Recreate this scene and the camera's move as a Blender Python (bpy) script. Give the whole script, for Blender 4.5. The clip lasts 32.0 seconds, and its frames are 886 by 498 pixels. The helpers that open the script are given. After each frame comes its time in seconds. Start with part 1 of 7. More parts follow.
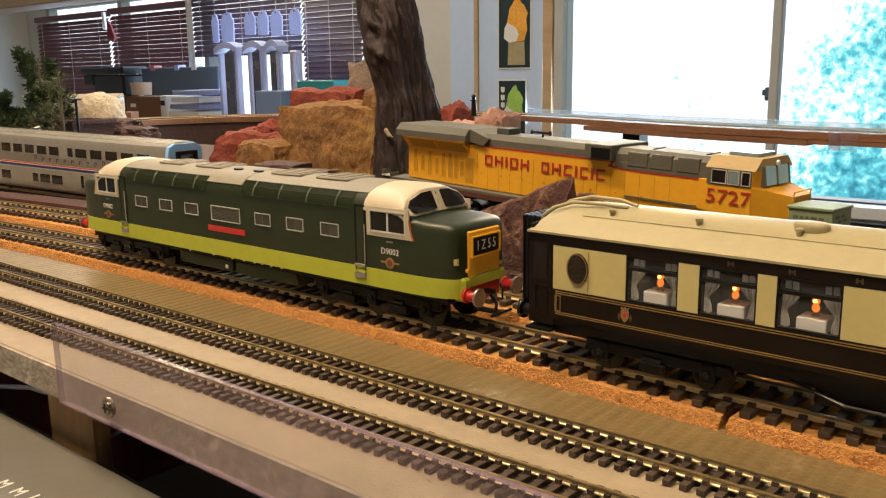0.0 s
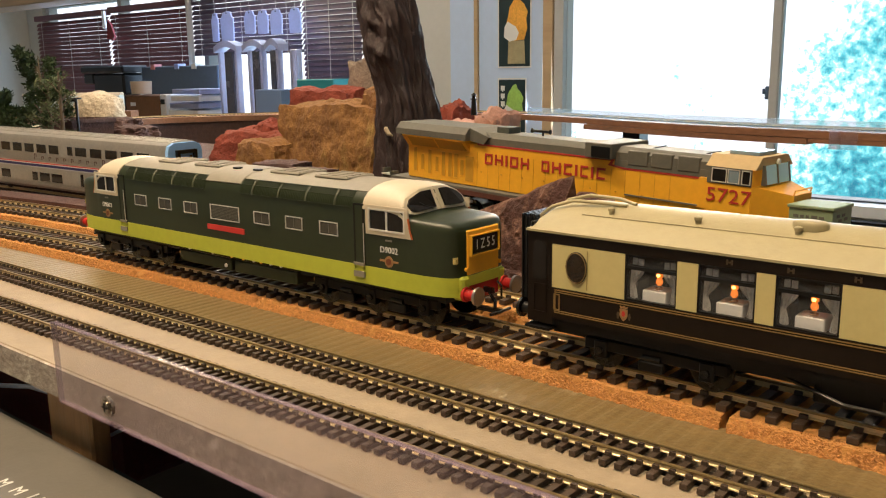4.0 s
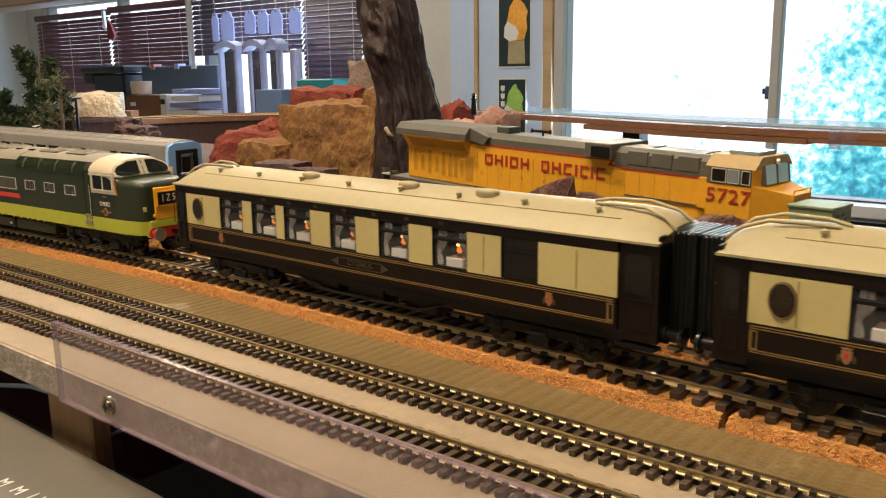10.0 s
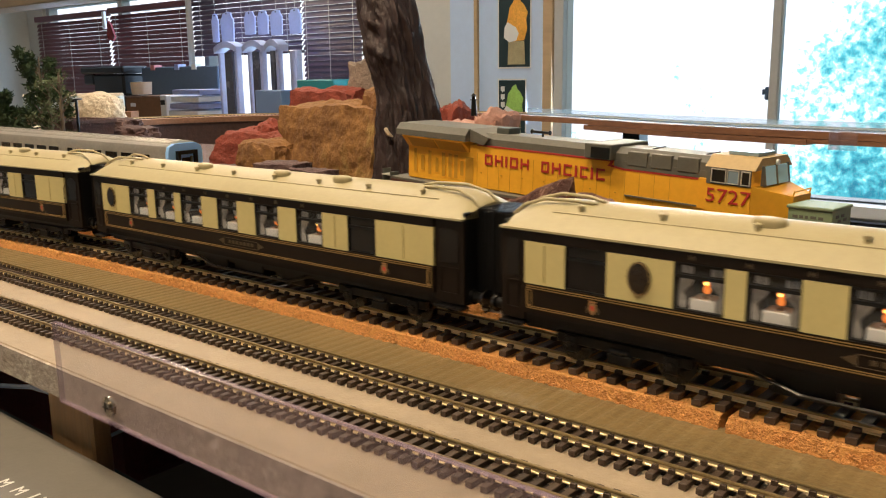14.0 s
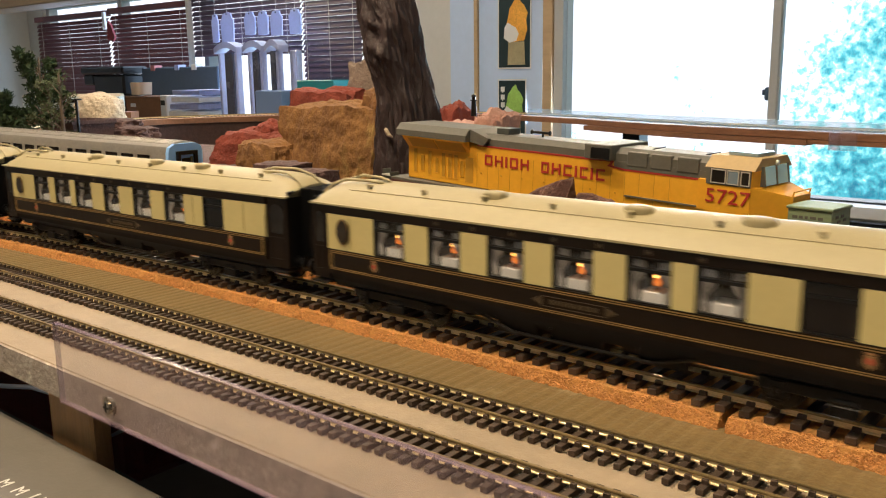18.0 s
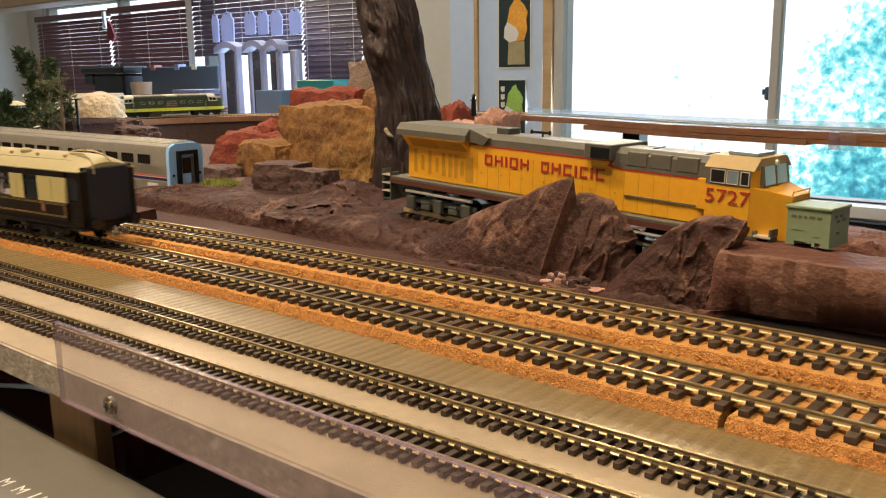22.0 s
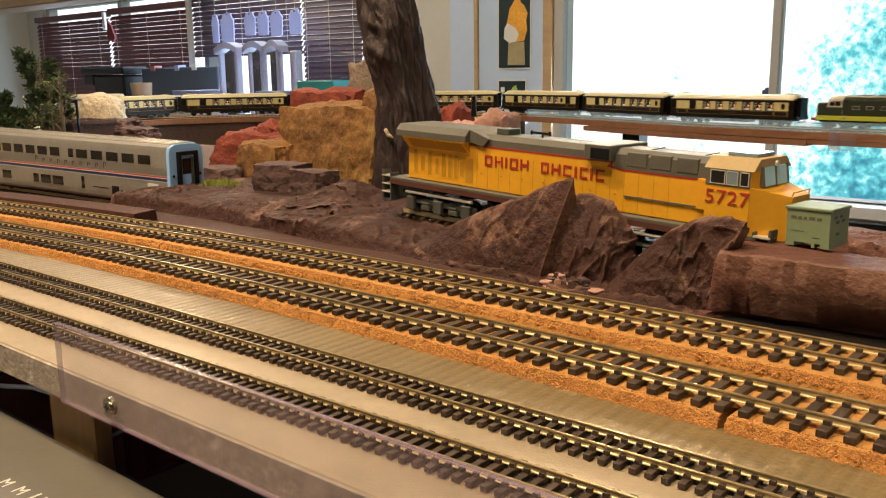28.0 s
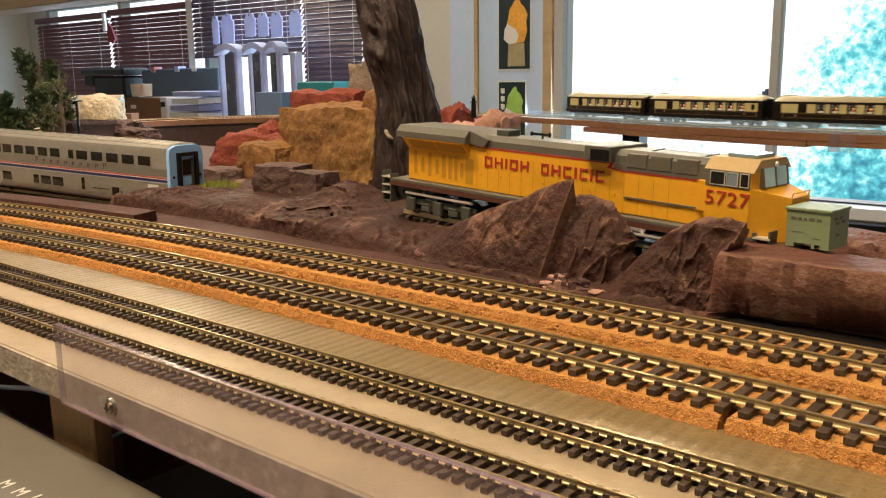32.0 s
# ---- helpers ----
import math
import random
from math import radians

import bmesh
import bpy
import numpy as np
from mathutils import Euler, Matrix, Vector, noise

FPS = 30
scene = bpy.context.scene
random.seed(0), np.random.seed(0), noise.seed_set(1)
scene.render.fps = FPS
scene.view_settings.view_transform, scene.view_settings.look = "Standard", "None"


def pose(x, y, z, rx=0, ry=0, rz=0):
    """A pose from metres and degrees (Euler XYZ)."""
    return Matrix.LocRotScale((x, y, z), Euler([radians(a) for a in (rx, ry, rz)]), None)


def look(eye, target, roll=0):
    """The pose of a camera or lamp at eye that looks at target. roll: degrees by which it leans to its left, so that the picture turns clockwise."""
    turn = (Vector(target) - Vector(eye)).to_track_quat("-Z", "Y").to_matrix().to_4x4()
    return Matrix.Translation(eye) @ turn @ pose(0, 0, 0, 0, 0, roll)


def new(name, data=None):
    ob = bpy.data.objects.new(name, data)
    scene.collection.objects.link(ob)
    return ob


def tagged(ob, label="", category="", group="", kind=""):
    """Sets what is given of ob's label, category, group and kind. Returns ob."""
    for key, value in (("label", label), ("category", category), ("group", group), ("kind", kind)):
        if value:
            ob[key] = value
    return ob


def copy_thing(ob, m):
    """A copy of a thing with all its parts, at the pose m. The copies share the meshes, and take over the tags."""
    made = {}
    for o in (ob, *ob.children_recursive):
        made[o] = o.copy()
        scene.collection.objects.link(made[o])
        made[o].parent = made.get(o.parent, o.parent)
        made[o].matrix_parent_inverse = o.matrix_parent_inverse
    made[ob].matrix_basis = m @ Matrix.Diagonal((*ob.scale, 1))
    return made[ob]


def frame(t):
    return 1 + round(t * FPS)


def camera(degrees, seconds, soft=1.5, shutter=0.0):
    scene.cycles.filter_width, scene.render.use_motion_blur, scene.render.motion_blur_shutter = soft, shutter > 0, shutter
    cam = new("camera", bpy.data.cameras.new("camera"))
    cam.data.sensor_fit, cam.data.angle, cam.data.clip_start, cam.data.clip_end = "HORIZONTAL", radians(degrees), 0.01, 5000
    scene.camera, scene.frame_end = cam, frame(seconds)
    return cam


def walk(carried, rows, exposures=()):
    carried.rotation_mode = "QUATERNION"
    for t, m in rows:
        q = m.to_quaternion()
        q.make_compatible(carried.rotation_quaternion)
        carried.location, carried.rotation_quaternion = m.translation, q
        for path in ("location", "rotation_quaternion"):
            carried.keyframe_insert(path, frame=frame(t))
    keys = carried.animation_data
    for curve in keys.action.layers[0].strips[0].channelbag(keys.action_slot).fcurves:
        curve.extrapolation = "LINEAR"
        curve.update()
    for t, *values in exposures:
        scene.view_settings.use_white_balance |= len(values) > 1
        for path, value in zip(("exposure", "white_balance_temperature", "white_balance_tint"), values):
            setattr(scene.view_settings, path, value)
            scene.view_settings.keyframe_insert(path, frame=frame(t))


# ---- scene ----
EYE = Vector((0.31707, -0.24524, 0.09117))
AHEAD = Vector((-0.62908, 0.75122, -0.19981))
cam = camera(54.19, 32.0, soft=1.15, shutter=0.35)


def stand(back, tilt):
    """The camera's pose, a little back (mm) and tilted up (pixels of drift)."""
    up = Vector((-0.11778, 0.16196, 0.97974))
    eye = EYE - AHEAD * back * 0.001
    return look(eye, eye + AHEAD + up * tilt / 1532, -0.784)


DRIFT = [(0, -0.6, 1), (0.6, -1, -1), (5.5, -1, -1), (9.0, -0.8, -1), (10.2, -0.5, -1.2), (14.0, -0.2, 0), (17.5, 0, 0.3),
         (19.0, 0.2, 1.4), (20.0, 0.3, -0.2), (21.0, 0.4, 1.2), (22.0, 0.6, 0), (23.0, 0.6, 1.8), (24.5, 0.6, 0.2), (27.5, 0.7, 0.2),
         (28.2, 0.8, 1.8), (29.0, 0.8, 2.8), (30.0, 0.9, 3.8), (32.0, 0.9, 3.2)]
walk(cam, [(t, stand(b, d)) for t, b, d in DRIFT], exposures=[(0, 0, 5880, 10), (10, 0, 5680, 10), (20.5, 0, 5700, 10), (23, 0, 6050, 10), (28, 0, 6150, 10), (32, 0, 6100, 10)])

# ---- light ----
world = bpy.data.worlds.new("world")
scene.world = world
world.use_nodes = True
sky = world.node_tree.nodes.new("ShaderNodeTexSky")
sky.sky_type, sky.sun_disc = "NISHITA", False
sky.sun_elevation, sky.sun_rotation = radians(45), radians(-30)
world.node_tree.links.new(sky.outputs[0], world.node_tree.nodes["Background"].inputs[0])
world.node_tree.nodes["Background"].inputs[1].default_value = 0.12


def area_lamp(name, at, towards, size, size_y, watts, colour):
    data = bpy.data.lights.new(name, "AREA")
    data.shape, data.size, data.size_y, data.energy, data.color = "RECTANGLE", size, size_y, watts, colour
    ob = new(name, data)
    ob.matrix_world = look(at, towards)
    return ob


WALL_Y = 2.2
area_lamp("daylight_window", (-0.75, WALL_Y - 0.03, 0.17), (-0.75, 0, 0.10), 1.2, 0.80, 30, (0.80, 0.93, 1.0))
area_lamp("daylight_blinds", (-3.4, WALL_Y - 0.09, 0.2), (-3.4, 0, 0.1), 2.2, 0.5, 13, (0.70, 0.84, 1.0))
area_lamp("unseen_ceiling_lamp", (0.28, -0.60, 1.32), (0.28, -0.60, 0), 0.20, 0.10, 17.5, (1.0, 0.72, 0.41))
area_lamp("unseen_ceiling_lamp", (-0.45, -0.25, 1.32), (-0.45, -0.25, 0), 0.20, 0.10, 23, (1.0, 0.72, 0.41))
# Added with no known fixture, to brighten the north wall.
area_lamp("unseen_ceiling_lamp", (-1.6, 0.9, 1.32), (-1.6, 0.9, 0), 0.20, 0.10, 15, (1.0, 0.78, 0.54))
# warm lamps over the windows, whose glints lie on the rails
WALL_LAMPS = [(-0.71, 1.98, 0.72), (-2.98, 1.98, 0.95)]
for p in WALL_LAMPS:
    area_lamp("wall_light_lamp", (p[0], p[1] - 0.05, p[2]), (p[0] * 0.3, 0, 0), 0.34, 0.10, 16, (1.0, 0.74, 0.42))

# ---- materials ----
def material(name, colour, rough=0.6, metal=0.0, vary=0.0, scale=60.0, bump=0.0, bump_scale=400.0, dark=None, spec=0.5, coat=0.0,
             vary_object=0.0, vary_island=0.0, trans=0.0, alpha=1.0, glow=0.0, wear=None, wear_at=0.62, wear_scale=25.0, stretch=None, ridge=None):
    """A procedural surface: base colour varied at two scales, stains or wear with a shape of their own, fine relief."""
    m = bpy.data.materials.new(name)
    m.use_nodes = True
    nt = m.node_tree
    b = nt.nodes["Principled BSDF"]

    def node(kind, **vals):
        n = nt.nodes.new(kind)
        for k, v in vals.items():
            n.inputs[k].default_value = v
        return n

    b.inputs["Roughness"].default_value = rough
    b.inputs["Metallic"].default_value = metal
    b.inputs["Specular IOR Level"].default_value = spec
    b.inputs["Coat Weight"].default_value = coat
    b.inputs["Transmission Weight"].default_value = trans
    b.inputs["Alpha"].default_value = alpha
    col = (*colour, 1)
    b.inputs["Base Color"].default_value = col
    if glow:
        b.inputs["Emission Color"].default_value = col
        b.inputs["Emission Strength"].default_value = glow
    coord = nt.nodes.new("ShaderNodeTexCoord").outputs["Object"]
    if stretch:
        mp = nt.nodes.new("ShaderNodeMapping")
        mp.inputs["Scale"].default_value = stretch
        nt.links.new(coord, mp.inputs["Vector"])
        coord = mp.outputs["Vector"]
    if vary or vary_object or vary_island or wear:
        low = dark or tuple(c * (1 - vary) for c in colour)
        high = tuple(min(1, c * (1 + vary * 0.6)) for c in colour)
        n1 = node("ShaderNodeTexNoise", Scale=scale, Detail=4.0, Roughness=0.65)
        n2 = node("ShaderNodeTexNoise", Scale=scale * 9, Detail=3.0, Roughness=0.6)
        nt.links.new(coord, n1.inputs["Vector"])
        nt.links.new(coord, n2.inputs["Vector"])
        mix = node("ShaderNodeMath")
        mix.operation = "ADD"
        half = node("ShaderNodeMath")
        half.operation = "MULTIPLY"
        half.inputs[1].default_value = 0.5
        nt.links.new(n1.outputs["Fac"], mix.inputs[0])
        nt.links.new(n2.outputs["Fac"], mix.inputs[1])
        nt.links.new(mix.outputs[0], half.inputs[0])
        ramp = nt.nodes.new("ShaderNodeValToRGB")
        ramp.color_ramp.elements[0].position, ramp.color_ramp.elements[0].color = 0.34, (*low, 1)
        ramp.color_ramp.elements[1].position, ramp.color_ramp.elements[1].color = 0.66, (*high, 1)
        nt.links.new(half.outputs[0], ramp.inputs["Fac"])
        out = ramp.outputs["Color"]
        if wear:
            nw = node("ShaderNodeTexNoise", Scale=wear_scale, Detail=6.0, Roughness=0.7)
            nt.links.new(coord, nw.inputs["Vector"])
            rw = nt.nodes.new("ShaderNodeValToRGB")
            rw.color_ramp.elements[0].position, rw.color_ramp.elements[1].position = wear_at, wear_at + 0.07
            nt.links.new(nw.outputs["Fac"], rw.inputs["Fac"])
            mw = nt.nodes.new("ShaderNodeMix")
            mw.data_type = "RGBA"
            nt.links.new(rw.outputs["Color"], mw.inputs["Factor"])
            nt.links.new(out, mw.inputs["A"])
            mw.inputs["B"].default_value = (*wear, 1)
            out = mw.outputs["Result"]
        # Paler convex folds: scuffed edges and their gloss, both put into the colour.
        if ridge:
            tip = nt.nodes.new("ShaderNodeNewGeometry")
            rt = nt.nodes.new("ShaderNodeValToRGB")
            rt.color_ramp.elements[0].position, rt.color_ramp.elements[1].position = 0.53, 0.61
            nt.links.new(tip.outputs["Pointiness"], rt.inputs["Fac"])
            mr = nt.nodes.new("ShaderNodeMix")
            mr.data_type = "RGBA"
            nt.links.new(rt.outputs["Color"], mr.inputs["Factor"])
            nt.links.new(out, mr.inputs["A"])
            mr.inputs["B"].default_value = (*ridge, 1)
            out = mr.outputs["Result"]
        if vary_object:
            info = nt.nodes.new("ShaderNodeObjectInfo")
            hsv = nt.nodes.new("ShaderNodeHueSaturation")
            rng = nt.nodes.new("ShaderNodeMapRange")
            rng.inputs["To Min"].default_value, rng.inputs["To Max"].default_value = 1 - vary_object, 1 + vary_object
            nt.links.new(info.outputs["Random"], rng.inputs["Value"])
            nt.links.new(rng.outputs["Result"], hsv.inputs["Value"])
            nt.links.new(out, hsv.inputs["Color"])
            out = hsv.outputs["Color"]
        if vary_island:
            geo = nt.nodes.new("ShaderNodeNewGeometry")
            hsv = nt.nodes.new("ShaderNodeHueSaturation")
            rng = nt.nodes.new("ShaderNodeMapRange")
            rng.inputs["To Min"].default_value, rng.inputs["To Max"].default_value = 1 - vary_island, 1 + vary_island * 0.7
            nt.links.new(geo.outputs["Random Per Island"], rng.inputs["Value"])
            nt.links.new(rng.outputs["Result"], hsv.inputs["Value"])
            nt.links.new(out, hsv.inputs["Color"])
            out = hsv.outputs["Color"]
        nt.links.new(out, b.inputs["Base Color"])
        rr = node("ShaderNodeMapRange")
        rr.inputs["To Min"].default_value, rr.inputs["To Max"].default_value = max(0.02, rough - 0.12), min(1, rough + 0.12)
        nt.links.new(n1.outputs["Fac"], rr.inputs["Value"])
        nt.links.new(rr.outputs["Result"], b.inputs["Roughness"])
    if bump:
        nb = node("ShaderNodeTexNoise", Scale=bump_scale, Detail=5.0, Roughness=0.6)
        nt.links.new(coord, nb.inputs["Vector"])
        bp = nt.nodes.new("ShaderNodeBump")
        bp.inputs["Strength"].default_value = min(1.0, bump)
        bp.inputs["Distance"].default_value = 0.6 / bump_scale
        nt.links.new(nb.outputs["Fac"], bp.inputs["Height"])
        nt.links.new(bp.outputs["Normal"], b.inputs["Normal"])
    return m


WOOD = material("table_paint", (0.36, 0.285, 0.195), 0.48, vary=0.16, scale=18, bump=0.35, bump_scale=900, wear=(0.36, 0.33, 0.28), wear_at=0.63, wear_scale=22)
EDGE = material("raw_edge", (0.36, 0.315, 0.27), 0.75, vary=0.35, scale=32, bump=0.5, bump_scale=260, dark=(0.22, 0.18, 0.15), wear=(0.56, 0.52, 0.46), wear_at=0.56, wear_scale=42)
BED = material("grey_underlay", (0.200, 0.142, 0.060), 0.40, spec=0.6, vary=0.30, scale=55, bump=0.3, bump_scale=600, wear=(0.27, 0.21, 0.11), wear_at=0.60, wear_scale=34)
CORK = material("cork", (0.55, 0.280, 0.078), 0.9, vary=0.3, scale=520, bump=1.0, bump_scale=800, dark=(0.40, 0.185, 0.038))
CORK_CHIP = material("cork_chips", (0.58, 0.295, 0.092), 0.9, vary=0.25, scale=600, bump=0.5, bump_scale=1500, dark=(0.45, 0.21, 0.055), vary_island=0.24)
# Rail sides: the daylight they catch is put into a bright colour.
RAIL = material("nickel_rail", (0.82, 0.66, 0.36), 0.34, metal=0.15, vary=0.12, scale=300)
# Rail heads: tarnish and dim reflections, both put into a darker colour.
RAIL_TOP = material("dull_rail_head", (0.32, 0.24, 0.11), 0.34, metal=0.6, vary=0.3, scale=260)
SLEEPER = material("sleeper_plastic", (0.066, 0.044, 0.030), 0.50, spec=0.42, vary=0.3, scale=200, bump=0.5, bump_scale=3000, vary_object=0.25)
CREAM = material("cream_paint", (0.60, 0.515, 0.225), 0.42, vary=0.06, scale=50)
UMBER = material("umber_paint", (0.012, 0.0070, 0.0042), 0.42, spec=0.22, vary=0.25, scale=60)
ROOF_CREAM = material("roof_cream", (0.39, 0.335, 0.185), 0.50, vary=0.06, scale=30, bump=0.1, bump_scale=500)
BLACK = material("black_plastic", (0.0060, 0.0058, 0.0060), 0.36, vary=0.3, scale=90, spec=0.32)
GREEN = material("loco_green", (0.023, 0.031, 0.0115), 0.36, vary=0.15, scale=40)
LIME = material("lime_band", (0.48, 0.52, 0.04), 0.4, vary=0.08, scale=40)
YELLOW = material("warning_yellow", (0.90, 0.47, 0.02), 0.45, vary=0.06, scale=40)
UP_YELLOW = material("armour_yellow", (0.80, 0.40, 0.012), 0.5, vary=0.08, scale=40)
UP_GREY = material("harbour_grey", (0.115, 0.11, 0.09), 0.6, vary=0.15, scale=60)
SILVER = material("silver_paint", (0.44, 0.41, 0.36), 0.36, metal=0.6, vary=0.16, scale=60)
BLUE_END = material("blue_foam", (0.30, 0.55, 1.0), 0.6, vary=0.05, scale=60)
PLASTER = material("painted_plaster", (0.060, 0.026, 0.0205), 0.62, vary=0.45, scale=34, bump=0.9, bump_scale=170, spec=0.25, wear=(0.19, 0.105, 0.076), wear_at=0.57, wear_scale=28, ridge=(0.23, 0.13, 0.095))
GROUND = material("brown_ground_paint", (0.070, 0.028, 0.020), 0.65, vary=0.4, scale=40, bump=0.6, bump_scale=260, spec=0.3, wear=(0.12, 0.07, 0.055), wear_at=0.62, wear_scale=30)
ORANGE_ROCK = material("ochre_rock", (0.255, 0.128, 0.034), 0.85, vary=0.35, scale=20, bump=1.0, bump_scale=110, dark=(0.135, 0.060, 0.021), wear=(0.36, 0.23, 0.065), wear_at=0.57, wear_scale=14, stretch=(1, 1, 0.6))
RED_ROCK = material("red_rock", (0.25, 0.052, 0.030), 0.8, vary=0.35, scale=45, bump=1.0, bump_scale=250, wear=(0.42, 0.26, 0.19), wear_at=0.63, wear_scale=32)
PINK_ROCK = material("pink_rock", (0.52, 0.30, 0.24), 0.8, vary=0.25, scale=45, bump=0.8, bump_scale=250)
BARK = material("bark", (0.028, 0.014, 0.0145), 0.62, vary=0.45, scale=45, bump=0.8, bump_scale=140, stretch=(1, 1, 0.35), wear=(0.046, 0.025, 0.024), wear_at=0.60, wear_scale=60, ridge=(0.064, 0.039, 0.036))
CRATE = material("crate_green", (0.22, 0.29, 0.17), 0.55, vary=0.1, scale=60)
WHITE_PAINT = material("white_paint", (0.72, 0.75, 0.78), 0.5, vary=0.05, scale=6)
WALL_PAINT = material("wall_paint", (0.60, 0.60, 0.56), 0.7, vary=0.05, scale=5, bump=0.15, bump_scale=200)
CEILING = material("ceiling_paint", (0.75, 0.73, 0.70), 0.8, vary=0.04, scale=4)
BOARD = material("pine_board", (0.27, 0.125, 0.06), 0.55, vary=0.3, scale=20, bump=0.3, bump_scale=200, stretch=(0.15, 1, 1))
FLOOR = material("carpet", (0.10, 0.09, 0.085), 0.9, vary=0.3, scale=30, bump=0.5, bump_scale=300)

# ---- geometry helpers ----
class Shape:
    """Collects vertices and faces of one mesh."""

    def __init__(self):
        self.v, self.f = [], []

    def add(self, verts, faces):
        n = len(self.v)
        self.v += [tuple(p) for p in verts]
        self.f += [tuple(i + n for i in f) for f in faces]
        return self

    def box(self, x0, x1, y0, y1, z0, z1, bevel=0.0):
        if bevel:
            b = min(bevel, (x1 - x0) / 2.01, (y1 - y0) / 2.01, (z1 - z0) / 2.01)
            vs, idx = [], {}
            for sx in (0, 1):
                for sy in (0, 1):
                    for sz in (0, 1):
                        X, Y, Z = (x0, x1)[sx], (y0, y1)[sy], (z0, z1)[sz]
                        dx, dy, dz = (b, -b)[sx], (b, -b)[sy], (b, -b)[sz]
                        for k, p in enumerate(((X, Y + dy, Z + dz), (X + dx, Y, Z + dz), (X + dx, Y + dy, Z))):
                            idx[sx, sy, sz, k] = len(vs)
                            vs.append(p)
            fs = []
            for a in (0, 1):
                fs.append([idx[a, s, t, 0] for s, t in ((0, 0), (1, 0), (1, 1), (0, 1))][:: 1 if a else -1])
                fs.append([idx[s, a, t, 1] for s, t in ((0, 0), (1, 0), (1, 1), (0, 1))][:: -1 if a else 1])
                fs.append([idx[s, t, a, 2] for s, t in ((0, 0), (1, 0), (1, 1), (0, 1))][:: 1 if a else -1])
            for s in (0, 1):
                for t in (0, 1):
                    fs.append([idx[0, s, t, 1], idx[1, s, t, 1], idx[1, s, t, 2], idx[0, s, t, 2]])
                    fs.append([idx[s, 0, t, 0], idx[s, 1, t, 0], idx[s, 1, t, 2], idx[s, 0, t, 2]])
                    fs.append([idx[s, t, 0, 0], idx[s, t, 1, 0], idx[s, t, 1, 1], idx[s, t, 0, 1]])
                    for q in (0, 1):
                        fs.append([idx[s, t, q, 0], idx[s, t, q, 1], idx[s, t, q, 2]])
            return self.add(vs, fs)
        vs = [(x, y, z) for x in (x0, x1) for y in (y0, y1) for z in (z0, z1)]
        return self.add(vs, [(0, 1, 3, 2), (4, 6, 7, 5), (0, 4, 5, 1), (2, 3, 7, 6), (0, 2, 6, 4), (1, 5, 7, 3)])

    def prism(self, outline, a, b, axis="x"):
        """An outline (two coordinates a point) carried along an axis from a to b."""
        def put(p, h):
            return {"x": (h, p[0], p[1]), "y": (p[0], h, p[1]), "z": (p[0], p[1], h)}[axis]
        n = len(outline)
        vs = [put(p, a) for p in outline] + [put(p, b) for p in outline]
        return self.add(vs, [tuple(range(n))[::-1], tuple(range(n, 2 * n))] + [(i, (i + 1) % n, (i + 1) % n + n, i + n) for i in range(n)])

    def loft(self, rings, closed=True, caps=True):
        n = len(rings[0])
        vs = [p for r in rings for p in r]
        fs = []
        for k in range(len(rings) - 1):
            for i in range(n if closed else n - 1):
                j = (i + 1) % n
                fs.append((k * n + i, k * n + j, k * n + n + j, k * n + n + i))
        if caps and closed:
            fs += [tuple(range(n))[::-1], tuple(range(len(vs) - n, len(vs)))]
        return self.add(vs, fs)

    def tube(self, points, r, sides=8, caps=True):
        rings = []
        pts = [Vector(p) for p in points]
        for i, p in enumerate(pts):
            d = (pts[min(i + 1, len(pts) - 1)] - pts[max(i - 1, 0)]).normalized()
            u = d.orthogonal().normalized() if i == 0 else (u - d * u.dot(d)).normalized()
            w = d.cross(u)
            rr = r[i] if isinstance(r, (list, tuple)) else r
            rings.append([p + (u * math.cos(6.28319 * k / sides) + w * math.sin(6.28319 * k / sides)) * rr for k in range(sides)])
        return self.loft(rings, True, caps)

    def disc(self, centre, r, axis="y", depth=0.001, sides=20, rz=None):
        out = [(math.cos(6.28319 * k / sides) * r, math.sin(6.28319 * k / sides) * (rz or r)) for k in range(sides)]
        c = centre
        if axis == "y":
            return self.prism([(c[0] + a, c[2] + b) for a, b in out], c[1] - depth / 2, c[1] + depth / 2, "y")
        if axis == "x":
            return self.prism([(c[1] + a, c[2] + b) for a, b in out], c[0] - depth / 2, c[0] + depth / 2, "x")
        return self.prism([(c[0] + a, c[1] + b) for a, b in out], c[2] - depth / 2, c[2] + depth / 2, "z")

    def mesh(self, name, mat, smooth=0):
        me = bpy.data.meshes.new(name)
        me.from_pydata(self.v, [], self.f)
        me.validate()
        bm = bmesh.new()
        bm.from_mesh(me)
        bmesh.ops.recalc_face_normals(bm, faces=bm.faces)
        bm.to_mesh(me)
        bm.free()
        me.materials.append(mat)
        if smooth:
            me.shade_smooth()
            if smooth < 180:
                me.set_sharp_from_angle(angle=radians(smooth))
        return me


def thing(name, label, category, group="", kind="", at=None):
    ob = new(name)
    ob.empty_display_size = 0.01
    if at is not None:
        ob.matrix_basis = at
    return tagged(ob, label, category, group, kind)


def part(name, shape, mat, parent=None, label="", smooth=0, at=None):
    """Links one shape, or a mesh that is shared, as one mesh object under a thing or part."""
    me = shape.mesh(name, mat, smooth) if isinstance(shape, Shape) else shape
    ob = new(name, me)
    ob.parent = parent
    if at is not None:
        ob.matrix_basis = at
    if label:
        ob["label"] = label
    return ob


def single(name, shape, mat, label, category, group="", kind="", smooth=0, at=None):
    ob = part(name, shape, mat, None, "", smooth, at)
    return tagged(ob, label, category, group, kind)


